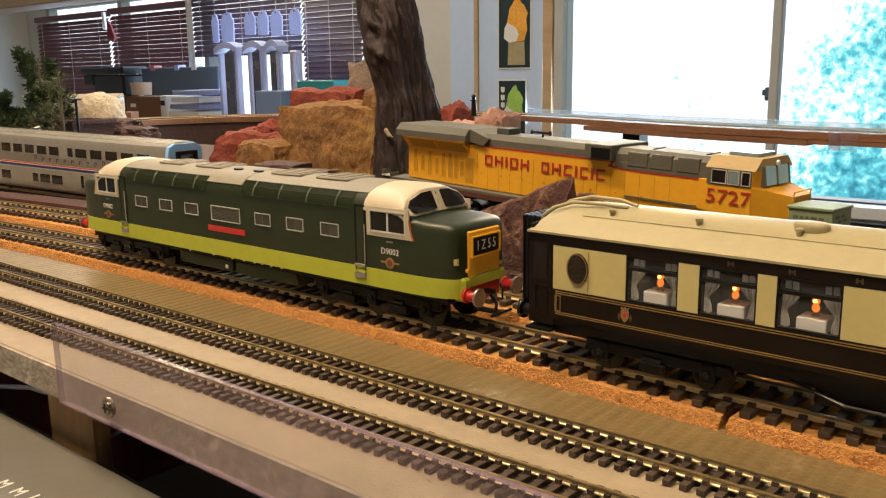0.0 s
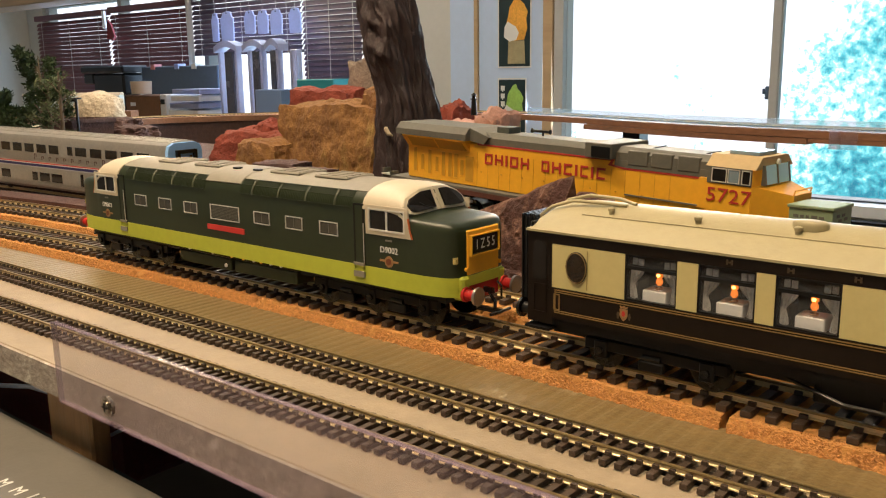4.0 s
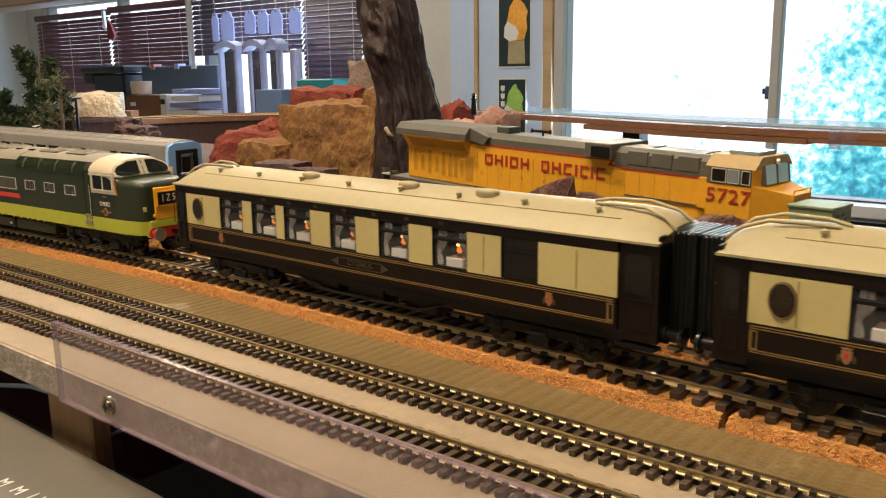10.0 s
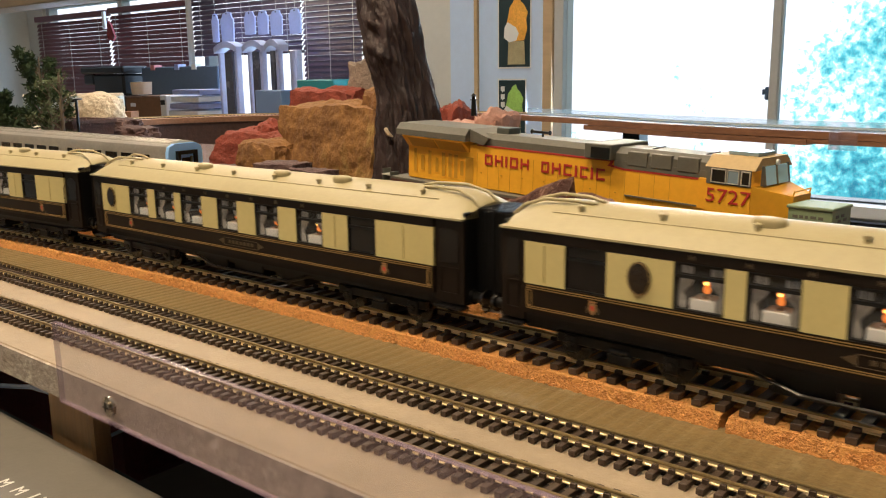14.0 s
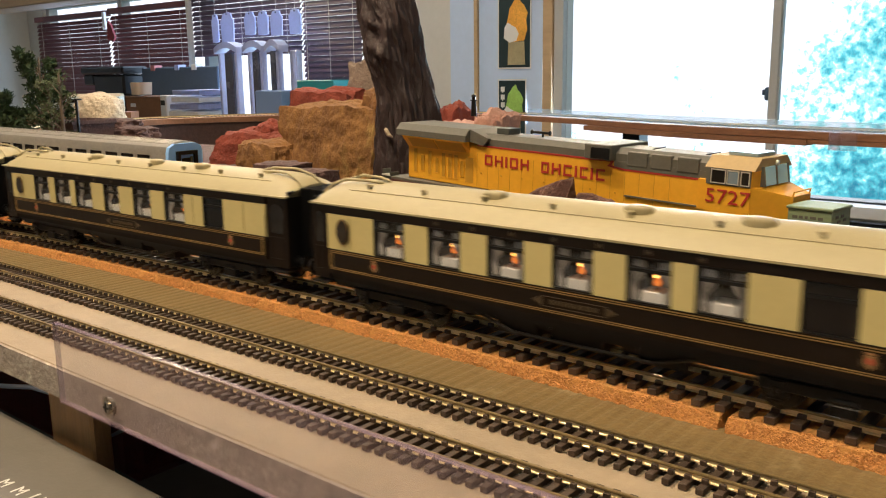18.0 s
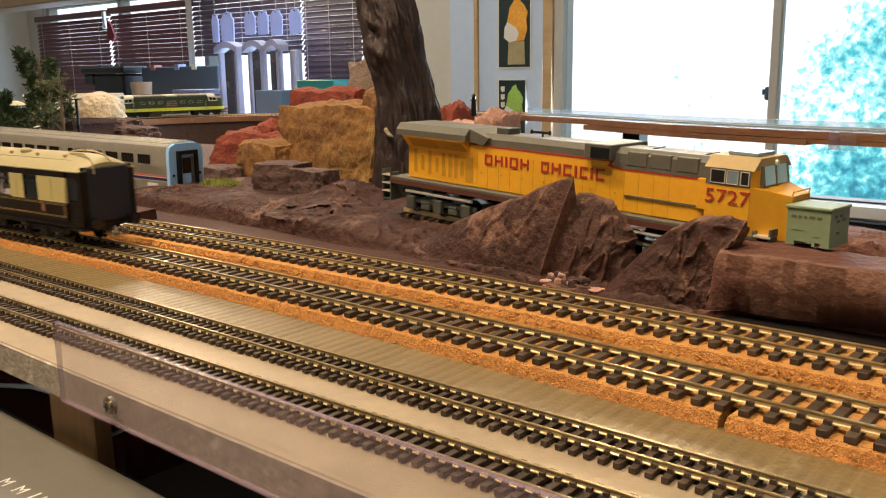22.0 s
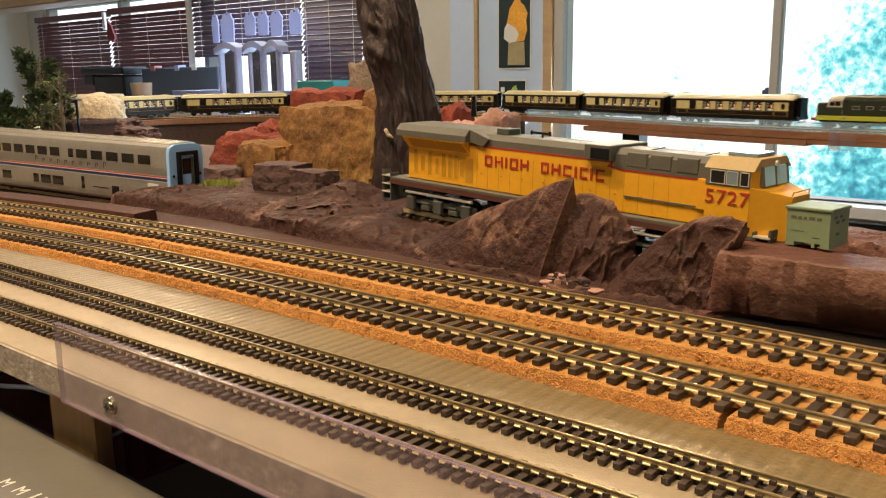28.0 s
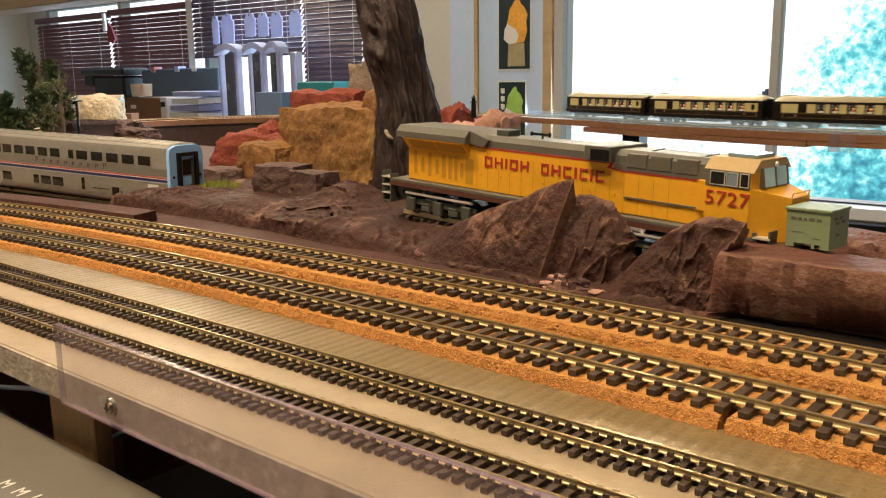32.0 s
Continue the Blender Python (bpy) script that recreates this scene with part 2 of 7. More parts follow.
def lettering(text, size, mat, parent, m, label="", squash=1.0, name="lettering"):
    c = bpy.data.curves.new(name, "FONT")
    c.body, c.size, c.extrude, c.align_x, c.align_y, c.resolution_u = text, size, 0.00008, "CENTER", "CENTER", 2
    tmp = bpy.data.objects.new(name, c)
    scene.collection.objects.link(tmp)
    dg = bpy.context.evaluated_depsgraph_get()
    me = bpy.data.meshes.new_from_object(tmp.evaluated_get(dg))
    bpy.data.objects.remove(tmp)
    bpy.data.curves.remove(c)
    me.materials.clear()
    me.materials.append(mat)
    ob = new(name, me)
    ob.parent = parent
    ob.matrix_basis = m @ Matrix.Diagonal((squash, 1, 1, 1))
    if label:
        ob["label"] = label
    return ob


# ---- the line on which the train runs ----
def bend(x):
    """Sideways place and heading of the middle track at x."""
    if x > 0.45:
        y, h = bend(0.45)
        return y + math.tan(h) * (x - 0.45), h
    return -0.1882 * x * x / 2 + 0.7723 * x ** 3 / 6, math.atan(-0.1882 * x + 0.7723 * x * x / 2)


def beside(x, off, z=0.0):
    y, h = bend(x)
    return Vector((x - math.sin(h) * off, y + math.cos(h) * off, z))


LOOP = [(-0.77, -0.10), (-0.95, -0.05), (-1.11, 0.08), (-1.25, 0.29), (-1.39, 0.56), (-1.50, 0.82), (-1.44, 1.03), (-1.31, 1.18), (-1.14, 1.32), (-0.88, 1.41),
        (-0.65, 1.365), (-0.375, 1.255), (-0.13, 1.19), (0.12, 1.155), (0.37, 1.09), (0.62, 0.99), (0.97, 0.80), (1.25, 0.55), (1.4, 0.2), (1.4, -0.2)]


def smooth_line(pts, step=12):
    out = []
    for i in range(len(pts) - 1):
        p = [Vector((*pts[max(0, min(len(pts) - 1, i + k))], 0)) for k in (-1, 0, 1, 2)]
        for s in range(step):
            u = s / step
            out.append(0.5 * (2 * p[1] + (p[2] - p[0]) * u + (2 * p[0] - 5 * p[1] + 4 * p[2] - p[3]) * u * u + (3 * p[1] - p[0] - 3 * p[2] + p[3]) * u ** 3))
    return out + [Vector((*pts[-1], 0))]


FRONT = [beside(2.6 - 0.05 * i, 0) for i in range(64)]
ROUTE = FRONT + smooth_line([(p.x, p.y) for p in FRONT[-2:]] + LOOP)[13:]
RUN = [0.0]
for i in range(1, len(ROUTE)):
    RUN.append(RUN[-1] + (ROUTE[i] - ROUTE[i - 1]).length)
ORIGIN = float(np.interp(-0.0, [-p.x for p in FRONT], RUN[:len(FRONT)]))


def on_route(d):
    """The place d metres along the line from the start (towards the far side)."""
    d += ORIGIN
    return Vector((float(np.interp(d, RUN, [p.x for p in ROUTE])), float(np.interp(d, RUN, [p.y for p in ROUTE])), 0))


# metres that the train has gone, time by time
GONE = [(0, 0), (3.7, 0), (4.4, 0.003), (5.0, 0.0112), (5.5, 0.0195), (6, 0.0287), (6.5, 0.0394), (7, 0.0537), (7.5, 0.0708), (8, 0.0908), (8.5, 0.1151), (9, 0.1412),
        (9.5, 0.1695), (10, 0.2011), (10.5, 0.236), (11, 0.273), (11.5, 0.309), (12, 0.345), (12.4, 0.3775), (13, 0.4315), (14, 0.538), (15, 0.666), (16, 0.814),
        (17, 0.973), (17.9, 1.139), (19.8, 1.550), (20.8, 1.7945), (21.5, 1.9785), (22.5, 2.258), (23.5, 2.523), (25.3, 3.005), (27.6, 3.757), (28.0, 3.876), (29, 4.185), (30, 4.49), (31, 4.815), (32, 5.14)]


def gone(t):
    """The distance gone at t, a smooth curve through the table."""
    ts, ds = [a for a, _ in GONE], [b for _, b in GONE]
    i = max(0, min(len(ts) - 2, int(np.searchsorted(ts, t)) - 1))

    def slope(k):
        if k <= 1:
            return 0.0
        k = min(k, len(ts) - 2)
        return (ds[k + 1] - ds[k - 1]) / (ts[k + 1] - ts[k - 1])
    h = ts[i + 1] - ts[i]
    u = (t - ts[i]) / h
    return (2 * u ** 3 - 3 * u * u + 1) * ds[i] + (u ** 3 - 2 * u * u + u) * h * slope(i) + (3 * u * u - 2 * u ** 3) * ds[i + 1] + (u ** 3 - u * u) * h * slope(i + 1)

# ---- the boards and the tracks ----
TOP = -0.0095


def ribbon(x0, x1, outline, n=80, line=beside):
    """An outline of (sideways, height) carried along the bend, or along another line."""
    return Shape().loft([[line(x0 + (x1 - x0) * i / n, o, z) for o, z in outline] for i in range(n + 1)])


def small_rear(x, off, z=0.0):
    """The straight line of the rear small track."""
    return Vector((x - 0.006 * off, -0.0512 + 0.006 * x + off, z))


def small_front(x, off, z=0.0):
    """The straight line of the small track along the board's edge."""
    return Vector((x - 0.019 * off, -0.0848 + 0.019 * x + off, z))


def rough_edge(x0, x1, near, far, z0, z1, slope, n, jag, seed):
    """A strip with sloped, crumbly long edges."""
    rnd = random.Random(seed)
    rings = []
    for i in range(n + 1):
        x = x0 + (x1 - x0) * i / n
        a, b, c, d = (rnd.uniform(-jag, jag) for _ in range(4))
        rings.append([beside(x, near - slope + a, z0), beside(x, near - slope * 0.55 + b, z0 + (z1 - z0) * 0.5 + c * 0.5), beside(x, near + c, z1 + a * 0.2),
                      beside(x, (near + far) / 2, z1), beside(x, far + d, z1 + b * 0.2), beside(x, far + slope + a, z0)])
    return Shape().loft(rings)


deck = thing("layout_board", "cream-painted plywood baseboard with a raw grey front edge", "baseboard")
part("board", Shape().box(-2.3, 2.3, -0.108, 0.098, TOP - 0.011, TOP, 0.0006), WOOD, deck, "worn cream-painted board")
part("front_edge", Shape().box(-2.3, 2.3, -0.1092, -0.1081, TOP - 0.0113, TOP - 0.0002), EDGE, deck, "scuffed grey front edge")
part("rear_board", Shape().box(-2.3, -0.02, 0.0985, 0.62, -0.031, -0.021), GROUND, deck, "low brown rear board")
part("rear_board", Shape().box(-0.0198, 1.3, 0.0985, 0.29, -0.031, -0.021), GROUND, deck, "low brown rear board")
GROUND_EDGE = [(0.0765, TOP + 0.0001), (0.1140, TOP + 0.0001), (0.1140, TOP + 0.0009), (0.0770, TOP + 0.0007)]
single("brown_ground", ribbon(-1.05, 0.182, GROUND_EDGE), GROUND, "brown painted strip of ground behind the tracks", "ground strip")
# Near-black strip: the shade below the block is put into its colour.
single("black_ground", ribbon(0.1822, 0.75, GROUND_EDGE), material("shade_strip_black", (0.012, 0.009, 0.008), 0.9, vary=0.4, scale=60, bump=0.5, spec=0.15), "black strip that stands in for the shade under the plaster block", "ground strip")
def underlay_top(x):
    """Height and middle of the foam strip between the cork and the rear small track."""
    return TOP + 0.0009


rings = []
for i in range(121):
    x = -0.9 + 1.6 * i / 120
    near, far = small_rear(x, 0.0082), beside(x, -0.0150)
    z = underlay_top(x)
    rings.append([(near.x, near.y, TOP), (near.x, near.y, z), (far.x, far.y, z), (far.x, far.y, TOP)])
single("foam_underlay", Shape().loft(rings), BED, "grey-green ribbed foam underlay strip beside the track", "underlay")
ribs = Shape()
rnd = random.Random(21)
for i in range(150):
    x = -0.40 + i * 0.0050
    near, far = small_rear(x, 0.0086), beside(x, -0.0162)
    d = (far - near) * 1.0
    side = Vector((d.y, -d.x, 0)).normalized()
    z0 = underlay_top(x) - 0.00002
    w, h = 0.0021, rnd.uniform(0.00020, 0.00034)
    pts = []
    for k in range(7):
        c = near + d * (k / 6) + side * rnd.uniform(-0.0002, 0.0002)
        pts.append([(c + side * a).to_tuple()[:2] + (z0 + b,) for a, b in ((-w, 0), (-w * 0.4, h), (w * 0.4, h), (w, 0))])
    ribs.loft(pts, False, False)
tagged(part("underlay_ribs", ribs, BED), "faint ribs left in the foam underlay", "underlay", kind="stuff")

for (x0, x1), near, far, seed in (((-1.0, 0.2293), -0.0157, 0.0205, 3), ((0.2316, 2.2), -0.0157, 0.0205, 4), ((-1.0, 0.75), 0.0352, 0.0715, 5)):
    single("cork_roadbed", rough_edge(x0, x1, near, far, TOP, -0.0047, 0.0018, int((x1 - x0) * 520), 0.0006, seed), CORK,
           "crumbly orange cork roadbed glued under a track", "cork roadbed", "cork roadbeds")
crumbs = Shape()
rnd = random.Random(8)
for i in range(21000):
    x = 0.33 - 0.66 * rnd.random() ** 1.4
    bed = rnd.random()
    edge = -0.0157 if bed < 0.68 else 0.0352
    v = rnd.uniform(0.0, 1.25) if edge < 0 else rnd.uniform(0.3, 1.1)
    if v < 1:
        o, zz = edge - 0.0020 + 0.0020 * v, TOP + 0.0008 + (0.0047 - 0.0008) * v
    else:
        o, zz = edge + (v - 1) * 0.011, -0.0048
    if edge < 0 and 0.2292 < x < 0.2317:
        continue
    r = rnd.uniform(0.00035, 0.00085)
    p = beside(x, o + r * 0.2, float(zz))
    a = rnd.uniform(0, 6.283)
    ring = [p + Vector((math.cos(a + k * 1.2566) * r * rnd.uniform(0.7, 1.2), math.sin(a + k * 1.2566) * r * rnd.uniform(0.5, 0.9), rnd.uniform(-0.4, 0.4) * r)) for k in range(5)]
    tip = p + Vector((rnd.uniform(-0.4, 0.4) * r, rnd.uniform(-0.8, 0.1) * r, r * rnd.uniform(0.35, 0.8)))
    low = p - Vector((0, r * 0.6, r * 0.6))
    crumbs.add(ring + [tip, low], [(k, (k + 1) % 5, 5) for k in range(5)] + [((k + 1) % 5, k, 6) for k in range(5)])
tagged(part("cork_crumbs", crumbs, CORK_CHIP), "loose cork crumbs along the roadbed", "crumbs", kind="stuff")


def rail_outline(off, top, h, w):
    w *= 0.62
    return [(off - w, top - h), (off + w, top - h), (off + w, top - h * 0.84), (off + w * 0.6, top - h * 0.76), (off + w * 0.6, top - h * 0.32),
            (off - w * 0.6, top - h * 0.32), (off - w * 0.6, top - h * 0.76), (off - w, top - h * 0.84)]


def head_outline(off, top, h, w):
    w *= 0.56
    return [(off - w, top - h * 0.32), (off + w, top - h * 0.32), (off + w, top - h * 0.08), (off + w * 0.8, top), (off - w * 0.8, top), (off - w, top - h * 0.08)]


def sleeper_mesh(half, gauge, width, thick):
    s = Shape().box(-width / 2, width / 2, -half, half, -thick, 0, 0.00014)
    for o in (-gauge / 2, gauge / 2):
        for d in (-0.00105, 0.00105):
            s.box(-width * 0.36, width * 0.36, o + d - 0.00055, o + d + 0.00055, -0.0001, 0.0012)
    return s.mesh("sleeper", SLEEPER)


# Dark brown strip laid between the rails of the small tracks.
DARK_BED = material("dark_track_bed", (0.022, 0.014, 0.009), 0.7, vary=0.4, scale=300, bump=0.5, bump_scale=900)


def track(off, top, gauge, half, pitch, width, x0, x1, label, reach=0.3, line=beside):
    t = thing("railway_track", label, "track", "front tracks", at=pose(0, 0, 0))
    h = 0.0024 if line is beside else 0.0020
    run = 0.0011 if line is beside else 0.0009
    for s in (-1, 1):
        r = part("rail", ribbon(x0 - 0.25, x1 + reach, rail_outline(off + s * gauge / 2, top, h, run), int(150 + 60 * reach), line), RAIL, t, "nickel-silver rail, its sides brightened as if lit", 30)
        part("rail_head", ribbon(x0 - 0.25, x1 + reach, head_outline(off + s * gauge / 2, top, h, run), int(150 + 60 * reach), line), RAIL_TOP, r, "dull brass-toned running surface", 30)
    base = top - h - 0.0019
    part("grimy_bed", ribbon(x0 - 0.22, x1 + 0.28, [(off - gauge / 2 + 0.0003, base - 0.0002), (off + gauge / 2 - 0.0003, base - 0.0002), (off + gauge / 2 - 0.0006, base + 0.0003), (off - gauge / 2 + 0.0006, base + 0.0003)], 120, line), DARK_BED if gauge < 0.015 else CORK, t, "dark strip between the rails" if gauge < 0.015 else "cork bed between the rails")
    me = sleeper_mesh(half, gauge, width, 0.0020 if line is beside else 0.0017)
    n = int((x1 - x0) / pitch)
    rnd = random.Random(int(off * 1e4))
    rest = Shape()
    for i in range(-30, n + int((reach - 0.05) / pitch)):
        x = x0 + i * pitch
        d = line(x + 0.001, off) - line(x - 0.001, off)
        m = Matrix.Translation(line(x, off + rnd.uniform(-0.0002, 0.0002), top - h)) @ Matrix.Rotation(math.atan2(d.y, d.x) + rnd.uniform(-0.008, 0.008), 4, "Z")
        if 0 <= i < n:
            part("sleeper", me, SLEEPER, t, at=m)
        else:
            rest.add([m @ v.co for v in me.vertices], [tuple(p.vertices) for p in me.polygons])
    tagged(part("far_sleepers", rest, SLEEPER, t), kind="stuff")
    return t


track(0.0, 0.0, 0.0165, 0.0140, 0.00705, 0.0031, -0.66, 0.36, "nickel-silver track with black sleepers on a cork roadbed", 1.82)
track(0.0529, 0.0, 0.0165, 0.0140, 0.00705, 0.0031, -0.70, 0.36, "nickel-silver track on cork beside the brown rocks")
track(0.0, -0.0056, 0.0096, 0.0092, 0.00443, 0.0021, -0.34, 0.32, "small-gauge track with close black sleepers beside foam underlay", 0.3, small_rear)
track(0.0, -0.0056, 0.0096, 0.0092, 0.00443, 0.0021, -0.20, 0.30, "small-gauge track along the front of the board", 0.3, small_front)


# ---- acrylic guard, the box and what stands below the board's edge ----
ACRYLIC = material("acrylic", (0.40, 0.30, 0.34), 0.10, trans=0.0, alpha=0.21, spec=0.5, vary=0.4, scale=35, wear=(0.72, 0.66, 0.70), wear_at=0.63, wear_scale=40)
ACRYLIC_EDGE = material("acrylic_edge", (0.30, 0.22, 0.32), 0.25, alpha=0.30)
BRASS = material("screw_metal", (0.42, 0.37, 0.31), 0.28, metal=1.0, vary=0.3, scale=300)
DARK_BOX = material("grey_carton", (0.150, 0.138, 0.120), 0.42, vary=0.08, scale=15, bump=0.1, bump_scale=600)
WHITE_INK = material("white_print", (0.75, 0.75, 0.72), 0.6)
LEG = material("pine_leg", (0.34, 0.20, 0.09), 0.6, vary=0.3, scale=30, bump=0.3, bump_scale=300, stretch=(1, 1, 0.1))
guard = thing("acrylic_guard", "clear acrylic edge guard screwed to the board", "edge guard")
part("sheet", Shape().box(0.0308, 0.42, -0.1122, -0.1104, -0.0192, 0.0088), ACRYLIC, guard, "clear scuffed sheet").visible_shadow = False
part("top_edge", Shape().box(0.0308, 0.42, -0.1122, -0.1104, 0.0089, 0.0091), ACRYLIC_EDGE, guard, "faintly violet cut edge")
part("bottom_edge", Shape().box(0.0308, 0.42, -0.1123, -0.1103, -0.0197, -0.0193), ACRYLIC_EDGE, guard)
part("end_edge", Shape().box(0.0304, 0.0307, -0.1123, -0.1103, -0.0197, 0.0093), ACRYLIC_EDGE, guard)
for x, z in ((0.0652, -0.0127), (0.300, -0.0127)):
    s = part("screw", Shape().disc((x, -0.1128, z), 0.0033, "y", 0.0012, 22).disc((x, -0.1137, z), 0.0022, "y", 0.0008, 16), BRASS, guard, "dull metal screw", 40)
    part("slot", Shape().box(x - 0.0015, x + 0.0015, -0.1143, -0.1141, z - 0.0003, z + 0.0003).box(x - 0.0003, x + 0.0003, -0.1143, -0.1141, z - 0.0015, z + 0.0015), BLACK, s)

carton = thing("grey_box", "flat dark grey box with pale lettering on top", "box")
part("body", Shape().box(-0.30, 0.62, -0.62, -0.1035, -0.085, -0.0425, 0.002), DARK_BOX, carton)
for i in range(2):
    lettering("M", 0.0068, WHITE_INK, carton, pose(0.0292 + 0.0097 * i, -0.1334 + 0.0005 * i, -0.0424, 0, 0, 2), "pale printed letter")
s = Shape()
for a, b in ((-0.0024, -0.0016), (0.0016, 0.0024)):
    s.box(a, b, -0.0028, 0.0028, 0, 0.0002)
part("letter_bar", s, WHITE_INK, carton, "pale printed bars", at=Matrix.Translation((0.0487, -0.1322, -0.0424)))
stand_table = thing("side_table", "plain dark side table under the grey box", "table")
part("tabletop", Shape().box(-0.31, 0.63, -0.63, -0.10, -0.105, -0.0852, 0.002), BLACK, stand_table)
for x in (-0.28, 0.58):
    for y in (-0.60, -0.14):
        part("leg", Shape().box(x, x + 0.03, y, y + 0.03, -0.951, -0.1052), BLACK, stand_table)
trestle = thing("trestle_leg", "unpainted pine leg under the board", "leg")
part("post", Shape().box(-0.006, 0.0262, -0.100, -0.092, -0.9, -0.0210, 0.001), LEG, trestle)
# Added sheet: the darkness under the board as a black panel.
single("under_panel", Shape().box(-2.2, 2.25, -0.021, -0.015, -0.94, -0.0206), BLACK, "added black panel that keeps the space under the board dark", "panel")
single("control_cable", Shape().tube([(-0.5, -0.08, -0.085), (-0.15, -0.088, -0.055), (-0.073, -0.09, -0.0440), (-0.042, -0.09, -0.0375), (-0.015, -0.0885, -0.0360), (-0.004, -0.075, -0.036), (0.0, -0.05, -0.05)], 0.0011, 8),
       material("cable_grey", (0.55, 0.6, 0.75), 0.5), "pale blue cable hanging under the board", "cable", smooth=60)
single("control_cable", Shape().tube([(-0.02, -0.0890, -0.068), (0.0044, -0.0895, -0.0520), (0.018, -0.0895, -0.0440), (0.0310, -0.088, -0.0372), (0.048, -0.080, -0.033), (0.09, -0.05, -0.030), (0.2, -0.03, -0.05)], 0.0007, 8),
       material("cable_thin", (0.35, 0.42, 0.5), 0.5), "thin grey cable hanging under the board", "cable", smooth=60)
single("red_cushion", Shape().box(-0.40, -0.02, -0.06, -0.0215, -0.09, -0.0290, 0.006), material("dark_red_cloth", (0.10, 0.012, 0.014), 0.9, vary=0.3, scale=60, bump=0.4), "dark red cloth bundle stored under the board", "cloth")

# ---- the running train ----
GLASS = material("dark_window", (0.014, 0.012, 0.011), 0.10, spec=0.35)
ROOM_GLASS = material("engine_room_window", (0.075, 0.07, 0.055), 0.15, vary=0.3, scale=400)
CLEAR = material("coach_glazing", (0.5, 0.5, 0.5), 0.05, alpha=0.06, spec=0.5)
CHROME = material("bright_trim", (0.74, 0.72, 0.66), 0.30, metal=0.35)
WHITE_TRIM = material("ivory_paint", (0.58, 0.51, 0.38), 0.42, vary=0.05, scale=60)
ROOF_GREY = material("roof_grey", (0.25, 0.225, 0.175), 0.55, vary=0.12, scale=40)
RED_PLATE = material("red_plate", (0.55, 0.035, 0.025), 0.45)
RED_PAINT = material("buffer_red", (0.50, 0.02, 0.015), 0.45)
STEEL = material("buffer_steel", (0.42, 0.40, 0.38), 0.35, metal=0.9, vary=0.15, scale=300)
GOLD = material("gold_line", (0.24, 0.150, 0.045), 0.5)
BRONZE = material("dull_bronze_paint", (0.075, 0.050, 0.022), 0.5)
PANEL_LINE = material("panel_line", (0.34, 0.27, 0.10), 0.6)
CREST = material("crest_gold", (0.34, 0.19, 0.07), 0.5, vary=0.4, scale=900)
LINEN = material("white_linen", (0.88, 0.86, 0.83), 0.8)
CURTAIN = material("grey_curtain", (0.52, 0.50, 0.48), 0.9, vary=0.45, scale=900)
LAMP_GLOW = material("lamp_glow", (0.85, 0.20, 0.018), 0.4, glow=1.1)
LAMP_HOT = material("lamp_bulb", (1.0, 0.48, 0.08), 0.5, glow=6.0)
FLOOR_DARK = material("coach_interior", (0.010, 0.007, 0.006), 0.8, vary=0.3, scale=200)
GREASE = material("oily_metal", (0.010, 0.009, 0.0085), 0.24, metal=0.0, spec=0.6, vary=0.4, scale=300)


def near_side(x, y, z):
    """Writing upright on a side that faces -y."""
    return pose(x, y, z, 90, 0, 0)


def frame_ring(x0, x1, z0, z1, w, y0, y1):
    s = Shape()
    s.box(x0, x1, y0, y1, z0, z0 + w).box(x0, x1, y0, y1, z1 - w, z1)
    s.box(x0, x0 + w, y0, y1, z0 + w, z1 - w).box(x1 - w, x1, y0, y1, z0 + w, z1 - w)
    return s


def wheel_mesh(r):
    s = Shape().disc((0, 0, 0), r, "y", 0.0022, 24).disc((0, 0, 0), r * 0.35, "y", 0.0032, 12)
    s.disc((0, 0.0016, 0), r * 1.1, "y", 0.0008, 24)
    return s.mesh("wheel", GREASE, 40)


def bogie(parent, x, base, wheels, r, name="bogie", mat=None):
    mat = mat or BLACK
    b = new(name)
    b.empty_display_size = 0.01
    b.parent = parent
    b.matrix_basis = pose(x, 0, 0)
    me = wheel_mesh(r)
    xs = [base * (i / (wheels - 1) - 0.5) for i in range(wheels)]
    for y in (-1, 1):
        f = Shape().box(-base / 2 - 0.006, base / 2 + 0.006, y * 0.0128 - 0.0012, y * 0.0128 + 0.0012, r * 0.95, r * 1.55, 0.0004)
        for k, w in enumerate(xs):
            f.box(w - 0.0022, w + 0.0022, y * 0.0132 - 0.0016, y * 0.0132 + 0.0016, r * 0.55, r * 1.5, 0.0004)
        for k in range(wheels - 1):
            c = (xs[k] + xs[k + 1]) / 2
            f.box(c - base / wheels * 0.24, c + base / wheels * 0.24, y * 0.0138 - 0.0012, y * 0.0138 + 0.0012, r * 0.42, r * 0.95, 0.0004)
            f.tube([(c - 0.003, y * 0.0142, r * 1.1), (c + 0.003, y * 0.0142, r * 1.1)], 0.0009, 8)
        part("side_frame", f, mat, b)
        for w in xs:
            part("wheel", me, GREASE, b, at=pose(w, y * 0.0088, r) @ Matrix.Rotation(0 if y > 0 else math.pi, 4, "Z"))
            part("axle_box", Shape().disc((w, y * 0.0152, r), 0.0013, "y", 0.0012, 12), GREASE, b)
    part("stretcher", Shape().box(-base / 2, base / 2, -0.011, 0.011, r * 1.15, r * 1.5), mat, b)
    return b


